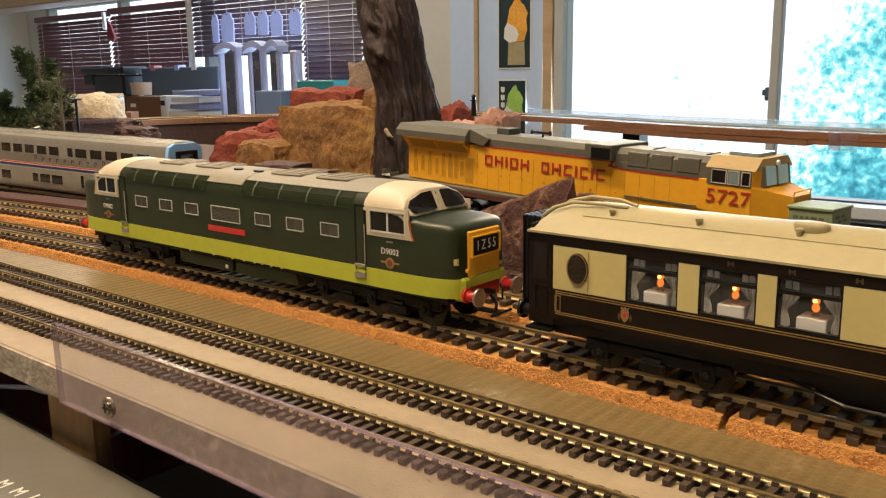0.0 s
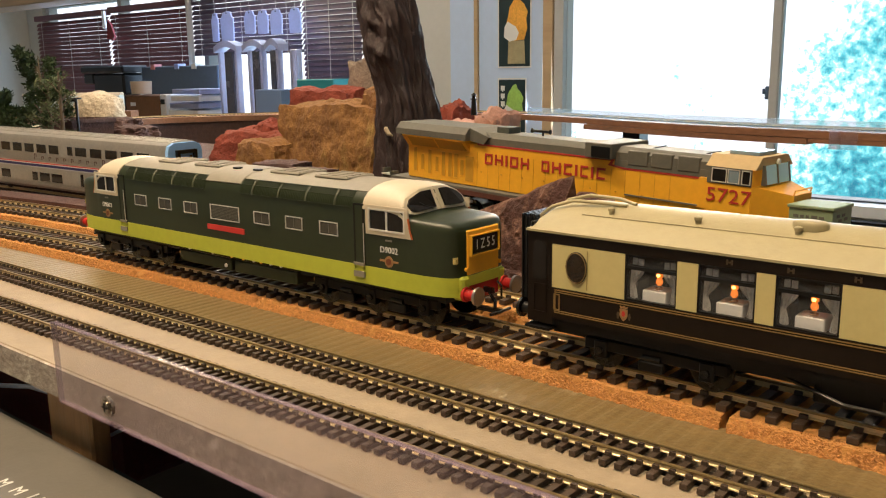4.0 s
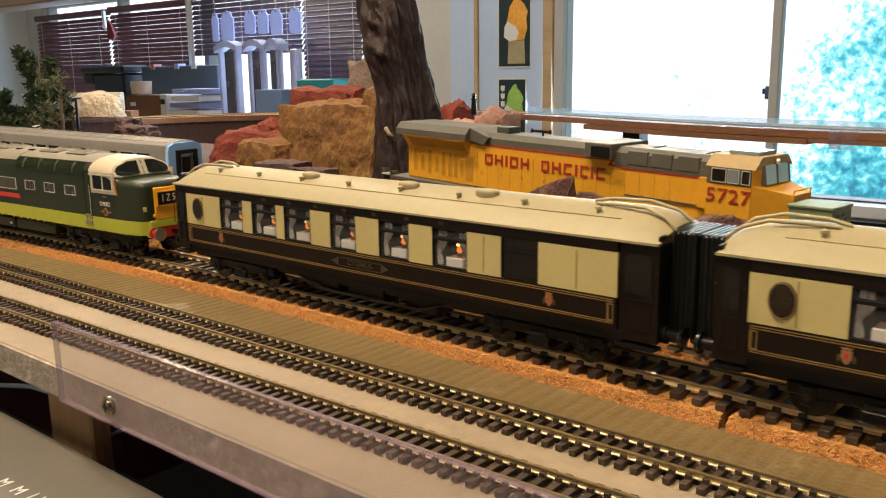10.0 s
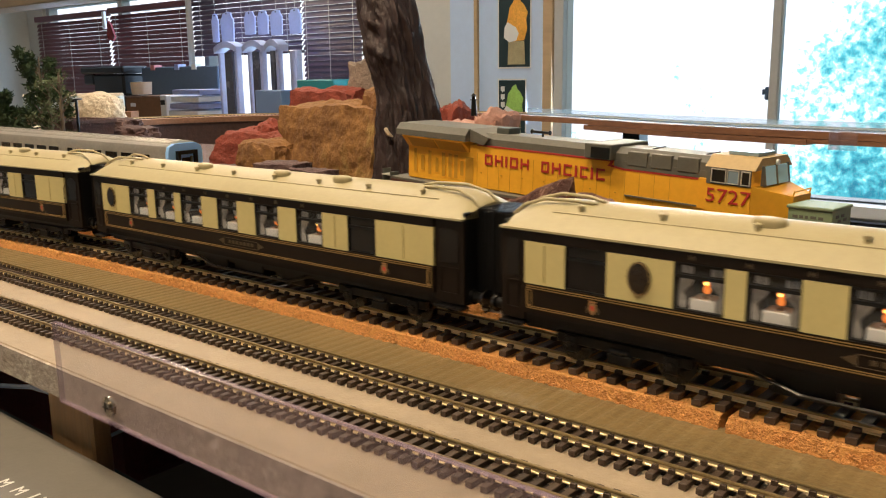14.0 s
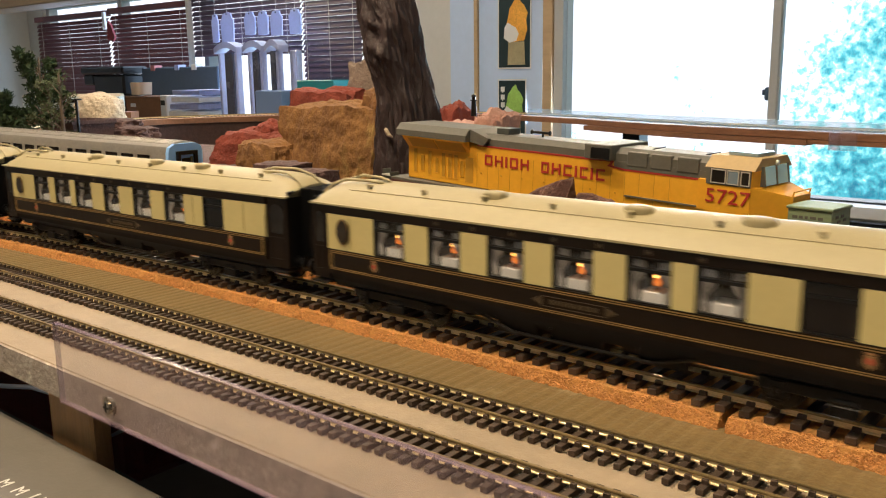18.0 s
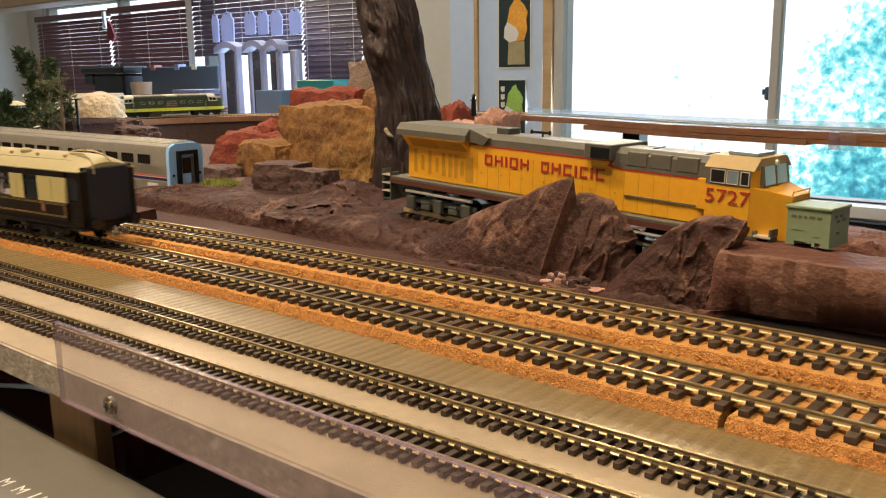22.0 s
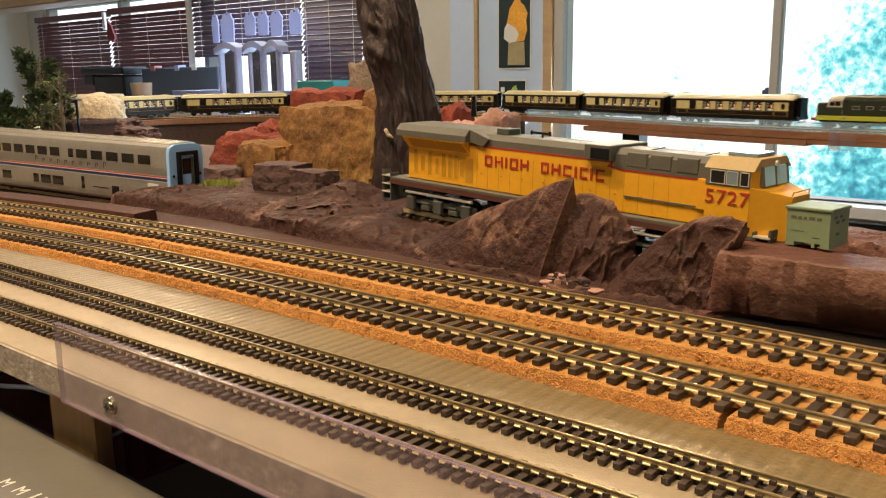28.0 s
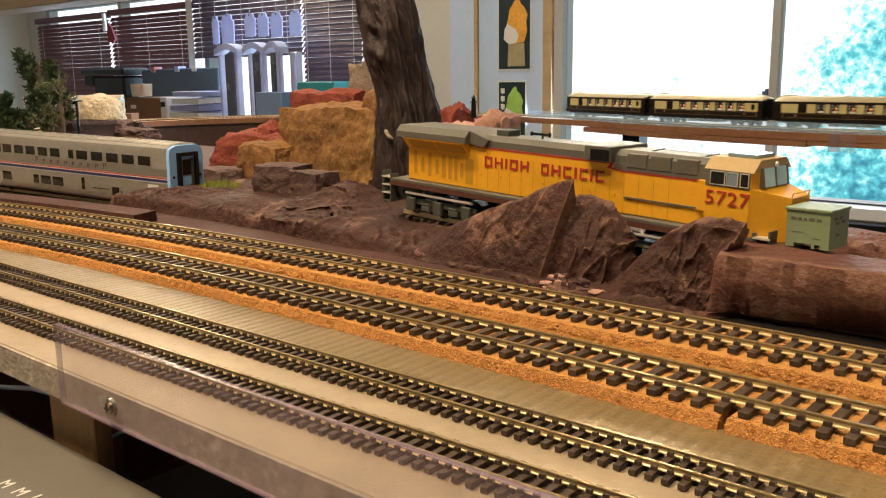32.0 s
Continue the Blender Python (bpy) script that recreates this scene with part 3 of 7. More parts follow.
def buffers(parent, x, way, shank_mat, z=0.0138, head_mat=None):
    for y in (-0.0114, 0.0114):
        b = part("buffer", Shape().tube([(x, y, z), (x + way * 0.0052, y, z)], 0.0019, 12), shank_mat, parent, "", 40)
        part("buffer_head", Shape().disc((x + way * 0.0058, y, z), 0.0033, "x", 0.0010, 22), head_mat or STEEL, b, "" if head_mat else "dull steel buffer head", 40)
        part("collar", Shape().disc((x + way * 0.0005, y, z), 0.0027, "x", 0.0010, 14), shank_mat, b, "", 40)


LABEL = material("warning_label", (0.72, 0.60, 0.20), 0.5, vary=0.6, scale=1200, dark=(0.1, 0.08, 0.03))
STRAP = material("strap_green", (0.10, 0.105, 0.065), 0.5, vary=0.2, scale=200)


def green_diesel():
    t = thing("diesel_locomotive", "dark green diesel locomotive with lime lower band", "locomotive")
    W, Z0 = 0.0176, 0.0127
    half_plan = [(0.1080, W), (0.1150, 0.0173), (0.1200, 0.0166), (0.1235, 0.0158), (0.1252, 0.0150), (0.1266, 0.0138), (0.1276, 0.0118), (0.1282, 0.0092), (0.1286, 0.0066)]
    plan = [(-a, b) for a, b in half_plan[::-1]] + half_plan

    def half_w(x):
        return float(np.interp(x, [p[0] for p in plan], [p[1] for p in plan]))

    def top(x):
        a = abs(x)
        return float(np.interp(a, [0, 0.0985, 0.1036, 0.1056, 0.1084, 0.1100, 0.1235, 0.1252, 0.1266, 0.1276, 0.1282, 0.1286], [0.0501, 0.0501, 0.0493, 0.0480, 0.0414, 0.0402, 0.0395, 0.0392, 0.0385, 0.0376, 0.0364, 0.0345]))

    def ring(x, grow=0.0):
        w, z = half_w(x) + grow, top(x) + grow
        k = max(0.0, min(1.0, (abs(x) - 0.1050) / 0.0050))
        roof = [(1.0, 0.0090), (0.985, 0.0072), (0.93, 0.0052), (0.80, 0.0030), (0.58, 0.0013), (0.30, 0.0003), (0, 0)]
        nose = [(1.0, 0.0042), (0.985, 0.0027), (0.945, 0.0015), (0.88, 0.0008), (0.70, 0.0004), (0.35, 0.0001), (0, 0)]
        half = [(1.0, Z0)] + [(a + (c - a) * k, z - b - (d - b) * k) for (a, b), (c, d) in zip(roof, nose)]
        r = [(x, -w * a, b) for a, b in half] + [(x, w * a, b) for a, b in half[-2::-1]]
        return r

    xs = [0.05, 0.0985, 0.1020, 0.1036, 0.1056, 0.1070, 0.1084, 0.1100, 0.1150, 0.1200, 0.1235, 0.1252, 0.1260, 0.1266, 0.1271, 0.1276, 0.1282, 0.1286]
    xs = [-x for x in xs[::-1]] + [0.0] + xs
    part("body", Shape().loft([ring(x) for x in xs]), GREEN, t, "semi-gloss dark green body", 38)

    def belt(z0, z1, grow, x0=-0.2, x1=0.2):
        pts = [(x, -half_w(x) - grow) for x, _ in plan] + [(x, half_w(x) + grow) for x, _ in plan[::-1]]
        pts = [(x + (grow if x > 0.1285 else -grow if x < -0.1285 else 0), y) for x, y in pts]
        return Shape().prism(pts, z0, z1, "z")
    part("lime_band", belt(Z0 - 0.0001, 0.0196, 0.0002), LIME, t, "lime green lower band", 30)

    def skin(x0, x1, i0, i1, grow, n=8):
        rings = [ring(x0 + (x1 - x0) * k / n, grow)[i0:i1] for k in range(n + 1)]
        inner = [ring(x0 + (x1 - x0) * k / n, 0.0)[i0:i1] for k in range(n + 1)]
        s = Shape().loft(rings, False, False)
        for a, b in ((rings[0], inner[0]), (rings[-1], inner[-1])):
            s.loft([a, b], False, False)
        return s.loft([[r[0] for r in rings], [r[0] for r in inner]], False, False).loft([[r[-1] for r in rings], [r[-1] for r in inner]], False, False)
    part("roof_panel", skin(-0.0855, 0.0855, 4, 11, 0.0003, 12), ROOF_GREY, t, "pale grey roof", 50)
    part("centre_roof", skin(-0.0135, 0.0115, 3, 12, 0.00045, 4), ROOF_GREY, t, "wider grey roof over the air intake", 50)
    for x0, x1 in ((-0.0793, -0.0137), (0.0117, 0.0793)):
        part("shoulder_panel", skin(x0, x1, 1, 5, 0.0002, 6), GREEN, t, "", 50)
    for s in (-1, 1):
        a, b = sorted((s * 0.0857, s * 0.1068))
        part("cab_roof", skin(a, b, 1, 14, 0.00035, 12), WHITE_TRIM, t, "ivory cab roof", 50)
        # cab side window in its ivory surround, both sides
        for y in (-1, 1):
            yy = sorted((y * (W + 0.00045), y * (W - 0.0002)))
            a, b = sorted((s * 0.0872, s * 0.1085))
            sur = part("window_surround", frame_ring(a, b, 0.0322, 0.0432, 0.0017, *yy), WHITE_TRIM, t, "ivory cab window surround")
            part("pillar", Shape().prism([(s * 0.1083, 0.0322), (s * 0.1102, 0.0322), (s * 0.1092, 0.0350), (s * 0.1083, 0.0395)], *yy, "y"), WHITE_TRIM, sur)
            part("orange_line", Shape().prism([(s * 0.1101, 0.0322), (s * 0.1104, 0.0322), (s * 0.1094, 0.0350), (s * 0.1085, 0.0396), (s * 0.1082, 0.0396), (s * 0.1091, 0.0350)], min(yy) - 0.0001, max(yy) + 0.0001, "y"), material("orange_line", (0.55, 0.13, 0.03), 0.5), sur)
            part("window_frame", frame_ring(a + 0.0016, b - 0.0016, 0.0337, 0.0421, 0.0006, min(yy) - 0.0002, max(yy) + 0.0002), CHROME, sur, "bright window frame")
            part("window_glass", Shape().box(a + 0.0013, b - 0.0013, min(yy) + 0.0003, max(yy) - 0.0003, 0.0338, 0.0420), GLASS, sur)
            part("window_bar", Shape().box((a + b) / 2 - 0.0004, (a + b) / 2 + 0.0004, *yy, 0.0338, 0.0420), CHROME, sur)
            yy = sorted((y * (W + 0.00012), y * (W - 0.0009)))
            a, b = sorted((s * 0.0805, s * 0.0862))
            d = part("cab_door", Shape().box(a, b, *yy, 0.0178, 0.0428), GREEN, t, "cab door with its recess shadow as black strips")
            # No recess is cut: its shadow is laid on as black strips.
            dark = sorted((y * (W + 0.0002), y * W))
            part("door_shadow_gap", Shape().box(a, a + 0.0008, *dark, 0.0178, 0.0428).box(b - 0.0008, b, *dark, 0.0178, 0.0428).box(a, b, *dark, 0.0424, 0.0432), BLACK, d)
            part("handrail", Shape().tube([(b + s * 0.0002, y * (W + 0.0009), 0.021), (b + s * 0.0002, y * (W + 0.0009), 0.036)], 0.00016, 6), CHROME, d)
            part("step_plate", Shape().box(a, b, *sorted((y * (W + 0.0008), y * W)), 0.0150, 0.0172).box(a, b, *sorted((y * (W + 0.0008), y * W)), 0.0195, 0.0205), ROOF_GREY, d, "grey door step")
        # windscreens on the sloping front of the cab
        for y in (-1, 1):
            p = []
            for px, py in ((0.1050, 0.0014), (0.1086, 0.0014), (0.1087, 0.0080), (0.1082, 0.0136), (0.1073, 0.0158), (0.1056, 0.0163), (0.1045, 0.0142), (0.1045, 0.0075)):
                r = ring(s * px)
                pz = float(np.interp(-py, [q[1] for q in r[1:8]], [q[2] for q in r[1:8]]))
                p.append(Vector((s * px, y * py, pz + 0.0003)))
            nrm = (p[1] - p[6]).cross(p[4] - p[0]).normalized()
            nrm = nrm if nrm.z > 0 else -nrm
            c = sum(p, Vector()) / 8
            q = [v + nrm * 0.0006 for v in p]
            ws = part("windscreen", Shape().loft([[c + (v - c) * 1.14 - nrm * 0.0010 for v in p], [c + (v - c) * 1.12 + nrm * 0.0004 for v in p]]), WHITE_TRIM, t, "ivory windscreen frame")
            part("windscreen_glass", Shape().loft([[c + (v - c) * 0.88 + nrm * 0.0002 for v in p], [c + (v - c) * 0.86 + nrm * 0.0011 for v in p]]), GLASS, ws)
            part("wiper", Shape().tube([p[1] * 0.5 + p[2] * 0.5 + nrm * 0.0008, c + nrm * 0.001], 0.00015, 5), BLACK, ws)
        # nose end
        x = s * 0.1283
        pan = part("warning_panel", Shape().box(*sorted((x - s * 0.0008, x + s * 0.0006)), -0.0092, 0.0092, 0.0200, 0.0362, 0.0004), YELLOW, t, "yellow warning panel")
        box = part("headcode_box", Shape().box(*sorted((x, x + s * 0.0012)), -0.0080, 0.0080, 0.0272, 0.0340, 0.0006), BLACK, pan, "black headcode box")
        part("headcode_rim", frame_ring(-0.0084, 0.0084, 0.0268, 0.0344, 0.0005, 0, 0.0016), YELLOW, box, at=pose(x, 0, 0, 0, 0, 90 if s > 0 else -90) @ pose(0, -0.0016 if s > 0 else -0.0016, 0))
        lettering("1 Z 5 5", 0.0052, WHITE_INK, box, pose(x + s * 0.0013, 0, 0.0306, 90, 0, 90 if s > 0 else -90), "white headcode characters", 0.74)
        part("buffer_beam", Shape().box(*sorted((x - s * 0.002, x + s * 0.0007)), -0.0088, 0.0088, 0.0105, 0.0162, 0.0003), RED_PAINT, t, "red buffer beam")
        part("valance", Shape().box(*sorted((x - s * 0.004, x + s * 0.0011)), -0.0126, -0.0085, 0.0112, 0.0198, 0.0008).box(*sorted((x - s * 0.004, x + s * 0.0011)), 0.0085, 0.0126, 0.0112, 0.0198, 0.0008).box(*sorted((x - s * 0.003, x + s * 0.001)), -0.0092, 0.0092, 0.0164, 0.0200), LIME, t, "lime front valance")
        buffers(t, x + s * 0.0008, s, RED_PAINT)
        part("coupling_hook", Shape().box(*sorted((x, x + s * 0.005)), -0.0006, 0.0006, 0.0125, 0.0145).tube([(x + s * 0.003, 0, 0.0125), (x + s * 0.005, 0.001, 0.009), (x + s * 0.0055, 0, 0.0068)], 0.0006, 6), GREASE, t)
        part("tension_lock_coupling", Shape().box(*sorted((x - s * 0.004, x + s * 0.008)), -0.0012, 0.0012, 0.0055, 0.0068).tube([(x + s * 0.008, -0.006, 0.0062), (x + s * 0.008, 0.006, 0.0062)], 0.0006, 6), BLACK, t, "black coupling bar")
        for y in (-0.0075, 0.0075):
            part("brake_pipe", Shape().tube([(x + s * 0.001, y, 0.0150), (x + s * 0.003, y, 0.0135), (x + s * 0.003, y, 0.0085)], 0.0004, 6), BLACK, t)
        for y, z in ((-0.0100, 0.0222), (0.0100, 0.0222)):
            part("tail_lamp", Shape().disc((x + s * 0.0003, y * 0.95, z), 0.0008, "x", 0.0012, 12), YELLOW if s > 0 else BLACK, t)
        lettering("D9002", 0.0033, WHITE_INK, t, near_side(s * 0.0985, -W - 0.00005, 0.0268), "white running number", 1.0)
        e = part("crest", Shape().disc((s * 0.0985, -W - 0.0001, 0.0226), 0.0021, "y", 0.0003, 18).box(s * 0.0985 - 0.0046, s * 0.0985 + 0.0046, -W - 0.0002, -W, 0.0224, 0.0231), CREST, t, "small gold and red crest")
        part("crest_centre", Shape().disc((s * 0.0985, -W - 0.0003, 0.0226), 0.0013, "y", 0.0002, 12), material("crest_brown", (0.20, 0.06, 0.025), 0.5, vary=0.5, scale=1500), e)
        part("builder_plate", Shape().box(s * 0.0985 - 0.0016, s * 0.0985 + 0.0016, -W - 0.0002, -W, 0.0302, 0.0308), ROOF_GREY, t)
        part("warning_flash", Shape().box(s * 0.1266 - 0.0008, s * 0.1266 + 0.0008, -0.0143, -0.0130, 0.0247, 0.0270), LABEL, t, "yellow warning label")
    # side windows, far and near
    for y in (-1, 1):
        yy = sorted((y * (W + 0.00035), y * (W - 0.0002)))
        for x in (-0.0667, -0.0458, -0.0252, 0.0257, 0.0461, 0.0666):
            f = part("side_window", frame_ring(x - 0.0052, x + 0.0052, 0.0292, 0.0345, 0.00034, *yy), CHROME, t, "bright-framed engine-room window")
            part("glass", Shape().box(x - 0.0048, x + 0.0048, min(yy) + 0.00025, max(yy) - 0.00025, 0.0296, 0.0341), ROOM_GLASS, f)
            part("glazing_bar", Shape().box(x - 0.00014, x + 0.00014, min(yy) + 0.0001, max(yy) - 0.0001, 0.0296, 0.0341), UP_GREY, f)
        f = part("side_grille", frame_ring(-0.0102, 0.0104, 0.0283, 0.0350, 0.00036, *yy), CHROME, t, "framed air intake grille")
        for k in range(9):
            z = 0.0291 + k * 0.00065
            part("louvre", Shape().box(-0.0096, 0.0098, *sorted((y * (W + 0.0002), y * W)), z, z + 0.00035), UP_GREY, f)
        part("nameplate", Shape().box(-0.0128, 0.0134, *sorted((y * (W + 0.0004), y * W)), 0.0235, 0.0259), RED_PLATE, t, "red nameplate with faint lettering")
        part("tank", Shape().box(-0.0395, 0.0, *sorted((y * 0.0158, y * 0.0060)), 0.0052, 0.0108, 0.0005), GREEN, t, "green underfloor tank")
        part("tank", Shape().box(0.0022, 0.0440, *sorted((y * 0.0158, y * 0.0060)), 0.0052, 0.0108, 0.0005), GREEN, t, "green underfloor tank")
        pipes = Shape().tube([(-0.046, y * 0.0162, 0.0116), (0.047, y * 0.0162, 0.0116)], 0.0004, 6)
        part("pipe_run", pipes, GREASE, t)
        for k, (x, m) in enumerate(((-0.0300, CHROME), (-0.0120, CHROME), (0.0018, YELLOW), (0.0100, YELLOW), (0.0172, CHROME), (0.0222, YELLOW), (0.0285, CHROME), (0.0352, CHROME))):
            part("filler_cap", Shape().disc((x, y * 0.0164, 0.0122), 0.0006, "y", 0.0010, 10), m, t)
        part("tank_gauge", Shape().disc((-0.0035, y * 0.0160, 0.0075), 0.0009, "y", 0.0006, 14), WHITE_INK, t, "white round gauge")
    # ribbed roof shoulders and the roof's hatches and fans
    for x0, x1 in ((-0.079, -0.014), (0.012, 0.079)):
        for y in (-1, 1):
            s = Shape()
            n = int((x1 - x0) / 0.0010)
            r = ring(0)
            pts = [Vector((0, -p[1] * -y if y < 0 else -p[1], p[2])) for p in r[1:5]]
            pts = [Vector((0, (W - d) * y, z)) for d, z in ((-0.0001, 0.0413), (0.0002, 0.0430), (0.0012, 0.0450), (0.0033, 0.0471))]
            for k in range(n):
                x = x0 + (x1 - x0) * (k + 0.5) / n
                s.tube([(x, p.y + y * 0.0001, p.z + 0.0001) for p in pts], 0.00028, 4, False)
            for p in (pts[0], pts[2], pts[3]):
                s.tube([(x0, p.y + y * 0.0001, p.z), (x1, p.y + y * 0.0001, p.z)], 0.0003, 4)
            part("roof_shoulder_grille", s, GREEN, t, "ribbed green roof shoulder")
            for k in range(4):
                x = x0 + (x1 - x0) * (k + 0.5) / 4
                part("grille_strap", Shape().tube([(x, p.y + y * 0.0003, p.z + 0.0002) for p in pts], 0.00050, 5), STRAP, t, "worn grey-green strap")
    for x in (-0.055, -0.025, 0.03, 0.058):
        h = part("roof_hatch", Shape().box(x - 0.0095, x + 0.0095, -0.0080, 0.0080, 0.0495, 0.0508, 0.0005), ROOF_GREY, t, "pale grey roof hatch")
        for y in (-0.0060, -0.002, 0.002, 0.006):
            part("hatch_rib", Shape().box(x - 0.008, x + 0.008, y - 0.0005, y + 0.0005, 0.0506, 0.0511), ROOF_GREY, h)
    for x in (-0.004, 0.010):
        part("exhaust_port", Shape().disc((x, -0.006, 0.0500), 0.0030, "z", 0.0012, 18, 0.0016), BLACK, t, "dark oval exhaust port")
    part("underframe", Shape().box(-0.122, 0.122, -0.0135, 0.0135, 0.0095, 0.0126), BLACK, t, "black underframe")
    for s in (-1, 1):
        bogie(t, s * 0.0855, 0.0540, 3, 0.0066)
    return t


A_WINDOWS = [(0.0165, 0.0330, 1), (0.0392, 0.0555, 1), (0.0606, 0.0771, 1), (0.0885, 0.1029, 1), (0.1151, 0.1303, 1), (0.1414, 0.1572, 1), (0.1714, 0.1862, 0)]
C_WINDOWS = [(0.0165, 0.0324, 1), (0.0438, 0.0588, 1), (0.0703, 0.0855, 1), (0.0963, 0.1112, 1), (0.1224, 0.1370, 1), (0.1441, 0.1590, 1), (0.1729, 0.1874, 0)]
B_WINDOWS = [(0.0063, 0.0210, 0), (0.0427, 0.0578, 1), (0.0638, 0.0783, 1), (0.0897, 0.1047, 1), (0.1163, 0.1310, 1), (0.1425, 0.1575, 1), (0.1708, 0.1862, 0)]


OVAL_GLASS = material("oval_glass", (0.024, 0.016, 0.010), 0.12, vary=0.3, scale=200)


def drape(u, v, y):
    """A curtain tied back at the window's side, in soft folds."""
    s = Shape()
    rows = ((0.0337, 0.0046), (0.0325, 0.0042), (0.0312, 0.0033), (0.0300, 0.0021), (0.0290, 0.0014), (0.0280, 0.0016), (0.0266, 0.0020), (0.0248, 0.0022))
    n = 12
    rings = []
    for z, w in rows:
        near = [(u + v * w * k / n, y + 0.0003 * math.sin(k * 1.9 + z * 400), z - 0.0004 * math.sin(k / n * 3.14)) for k in range(n + 1)]
        far = [(p[0], p[1] + 0.0002, p[2]) for p in near[::-1]]
        rings.append(near + far)
    return s.loft(rings)


def dining_coach(windows, oval, unlit=(), words="", gangways=(-1, 1)):
    t = thing("dining_coach", "umber and cream dining coach with lit table lamps behind its windows", "coach", "coaches of the train")
    O, W = -0.1018, 0.0175
    x0, x1 = O - 0.0090, O + 0.2145
    edges = []
    cuts = [(O + a, O + b) for a, b, _ in windows]
    e = x0
    for a, b in cuts:
        edges.append((e, a))
        e = b
    edges.append((e, x1))
    for y in (-1, 1):
        yy = sorted((y * W, y * (W - 0.0010)))
        out = y * W
        for a, b in edges:
            p = part("cream_panel", Shape().box(a, b, *yy, 0.0242, 0.0380), CREAM, t, "cream upper side panel")
            n = 1 if b - a < 0.014 else 2 if b - a < 0.03 else 3
            for k in range(1, n):
                if b - a > 0.004:
                    x = a + 0.0006 + (b - a - 0.0012) * k / n
                    part("beading", Shape().box(x - 0.00015, x + 0.00015, *sorted((out, out + y * 0.00018)), 0.0250, 0.0372), PANEL_LINE, p)
        part("waist_panel", Shape().box(x0, x1, *yy, 0.0143, 0.0241), UMBER, t, "dark umber lower side with gold lining")
        part("letter_board", Shape().box(x0, x1, *yy, 0.0381, 0.0414), UMBER, t, "dark umber band under the roof")
        g = sorted((out, out + y * 0.0002))
        for z in (0.0233, 0.0226, 0.0166, 0.0160):
            part("gold_line", Shape().box(x0 + 0.001, x1 - 0.001, *g, z, z + 0.00028), GOLD, t)
        for x in (x0 + 0.0012, x1 - 0.0028):
            part("gold_line", Shape().box(x, x + 0.0003, *g, 0.0160, 0.0236), GOLD, t)
            part("corner_scroll", frame_ring(x - 0.0004, x + 0.0018, 0.0170, 0.0222, 0.0003, *g), GOLD, t, "gold corner scroll")
        for x in (O + 0.0166, O + 0.1905):
            arms = [(x - 0.0013, 0.0213), (x - 0.0013, 0.0194), (x - 0.0008, 0.0183), (x, 0.0176), (x + 0.0008, 0.0183), (x + 0.0013, 0.0194), (x + 0.0013, 0.0213)]
            c = part("crest", Shape().prism(arms, *g, "y"), CREST, t, "dull gold and red crest")
            part("crest_crown", Shape().prism([(x - 0.0011, 0.0215), (x + 0.0011, 0.0215), (x + 0.0014, 0.0222), (x + 0.0006, 0.0219), (x, 0.0224), (x - 0.0006, 0.0219), (x - 0.0014, 0.0222)], *g, "y"), CREST, c)
            part("shield_charge", Shape().disc((x, out + y * 0.0002, 0.0199), 0.0006, "y", 0.0002, 8, 0.0009), RED_PLATE, c)
            for k in (-1, 1):
                part("supporter", Shape().disc((x + k * 0.0019, out + y * 0.0001, 0.0192), 0.0004, "y", 0.0002, 8, 0.0011), BRONZE, c)
        xc = O + 0.1044
        pl = part("name_scroll", frame_ring(xc - 0.0118, xc + 0.0118, 0.0178, 0.0212, 0.00016, *g), BRONZE, t, "dull gold name scroll on the lower side")
        for k in (-1, 1):
            part("arrow_head", Shape().prism([(xc + k * 0.0118, 0.0180), (xc + k * 0.0155, 0.0195), (xc + k * 0.0118, 0.0210)], *g, "y"), BRONZE, pl)
        if words and y < 0:
            lettering(words, 0.0030, BRONZE, pl, near_side(xc, out - 0.0001, 0.0195), "gold letters of the coach's name", 1.15)
        else:
            for k in range(7):
                part("name_bar", Shape().box(xc - 0.0085 + k * 0.0026, xc - 0.0070 + k * 0.0026, *g, 0.0188, 0.0202), BRONZE, pl)
        for k in range(7):
            x = O + 0.048 + k * 0.0163
            part("letter_bar", Shape().box(x - 0.0009, x - 0.0004, *g, 0.0390, 0.0404).box(x + 0.0004, x + 0.0009, *g, 0.0390, 0.0404).box(x - 0.0004, x + 0.0004, *g, 0.0395, 0.0399), BRONZE, t, "dull gold letter shape")
        # oval lavatory window
        ov = part("oval_window", Shape().disc((O + oval, out + y * 0.0001, 0.0315), 0.0038, "y", 0.0007, 28, 0.0050), BLACK, t, "oval window in a dark rim", 40)
        part("gilt_line", Shape().tube([(O + oval + 0.0035 * math.cos(k * 0.2244), out + y * 0.0005, 0.0315 + 0.0047 * math.sin(k * 0.2244)) for k in range(29)], 0.00018, 5), GOLD, ov)
        part("glass", Shape().disc((O + oval, out + y * 0.0003, 0.0315), 0.0031, "y", 0.0008, 28, 0.0043), OVAL_GLASS, ov, "", 40)
        for i, (a, b, lit) in enumerate(windows):
            a, b = O + a, O + b
            f = part("window", frame_ring(a, b, 0.0242, 0.0380, 0.0005, *sorted((y * (W - 0.0002), y * (W - 0.0014)))), BLACK, t, "large dining window with curtains")
            part("transom", Shape().box(a, b, *sorted((y * (W - 0.0003), y * (W - 0.0012))), 0.0336, 0.0346), BLACK, f)
            part("pane", Shape().box(a + 0.0005, b - 0.0005, *sorted((y * (W - 0.0008), y * (W - 0.0011))), 0.0247, 0.0375), CLEAR if lit else GLASS, f).visible_shadow = False
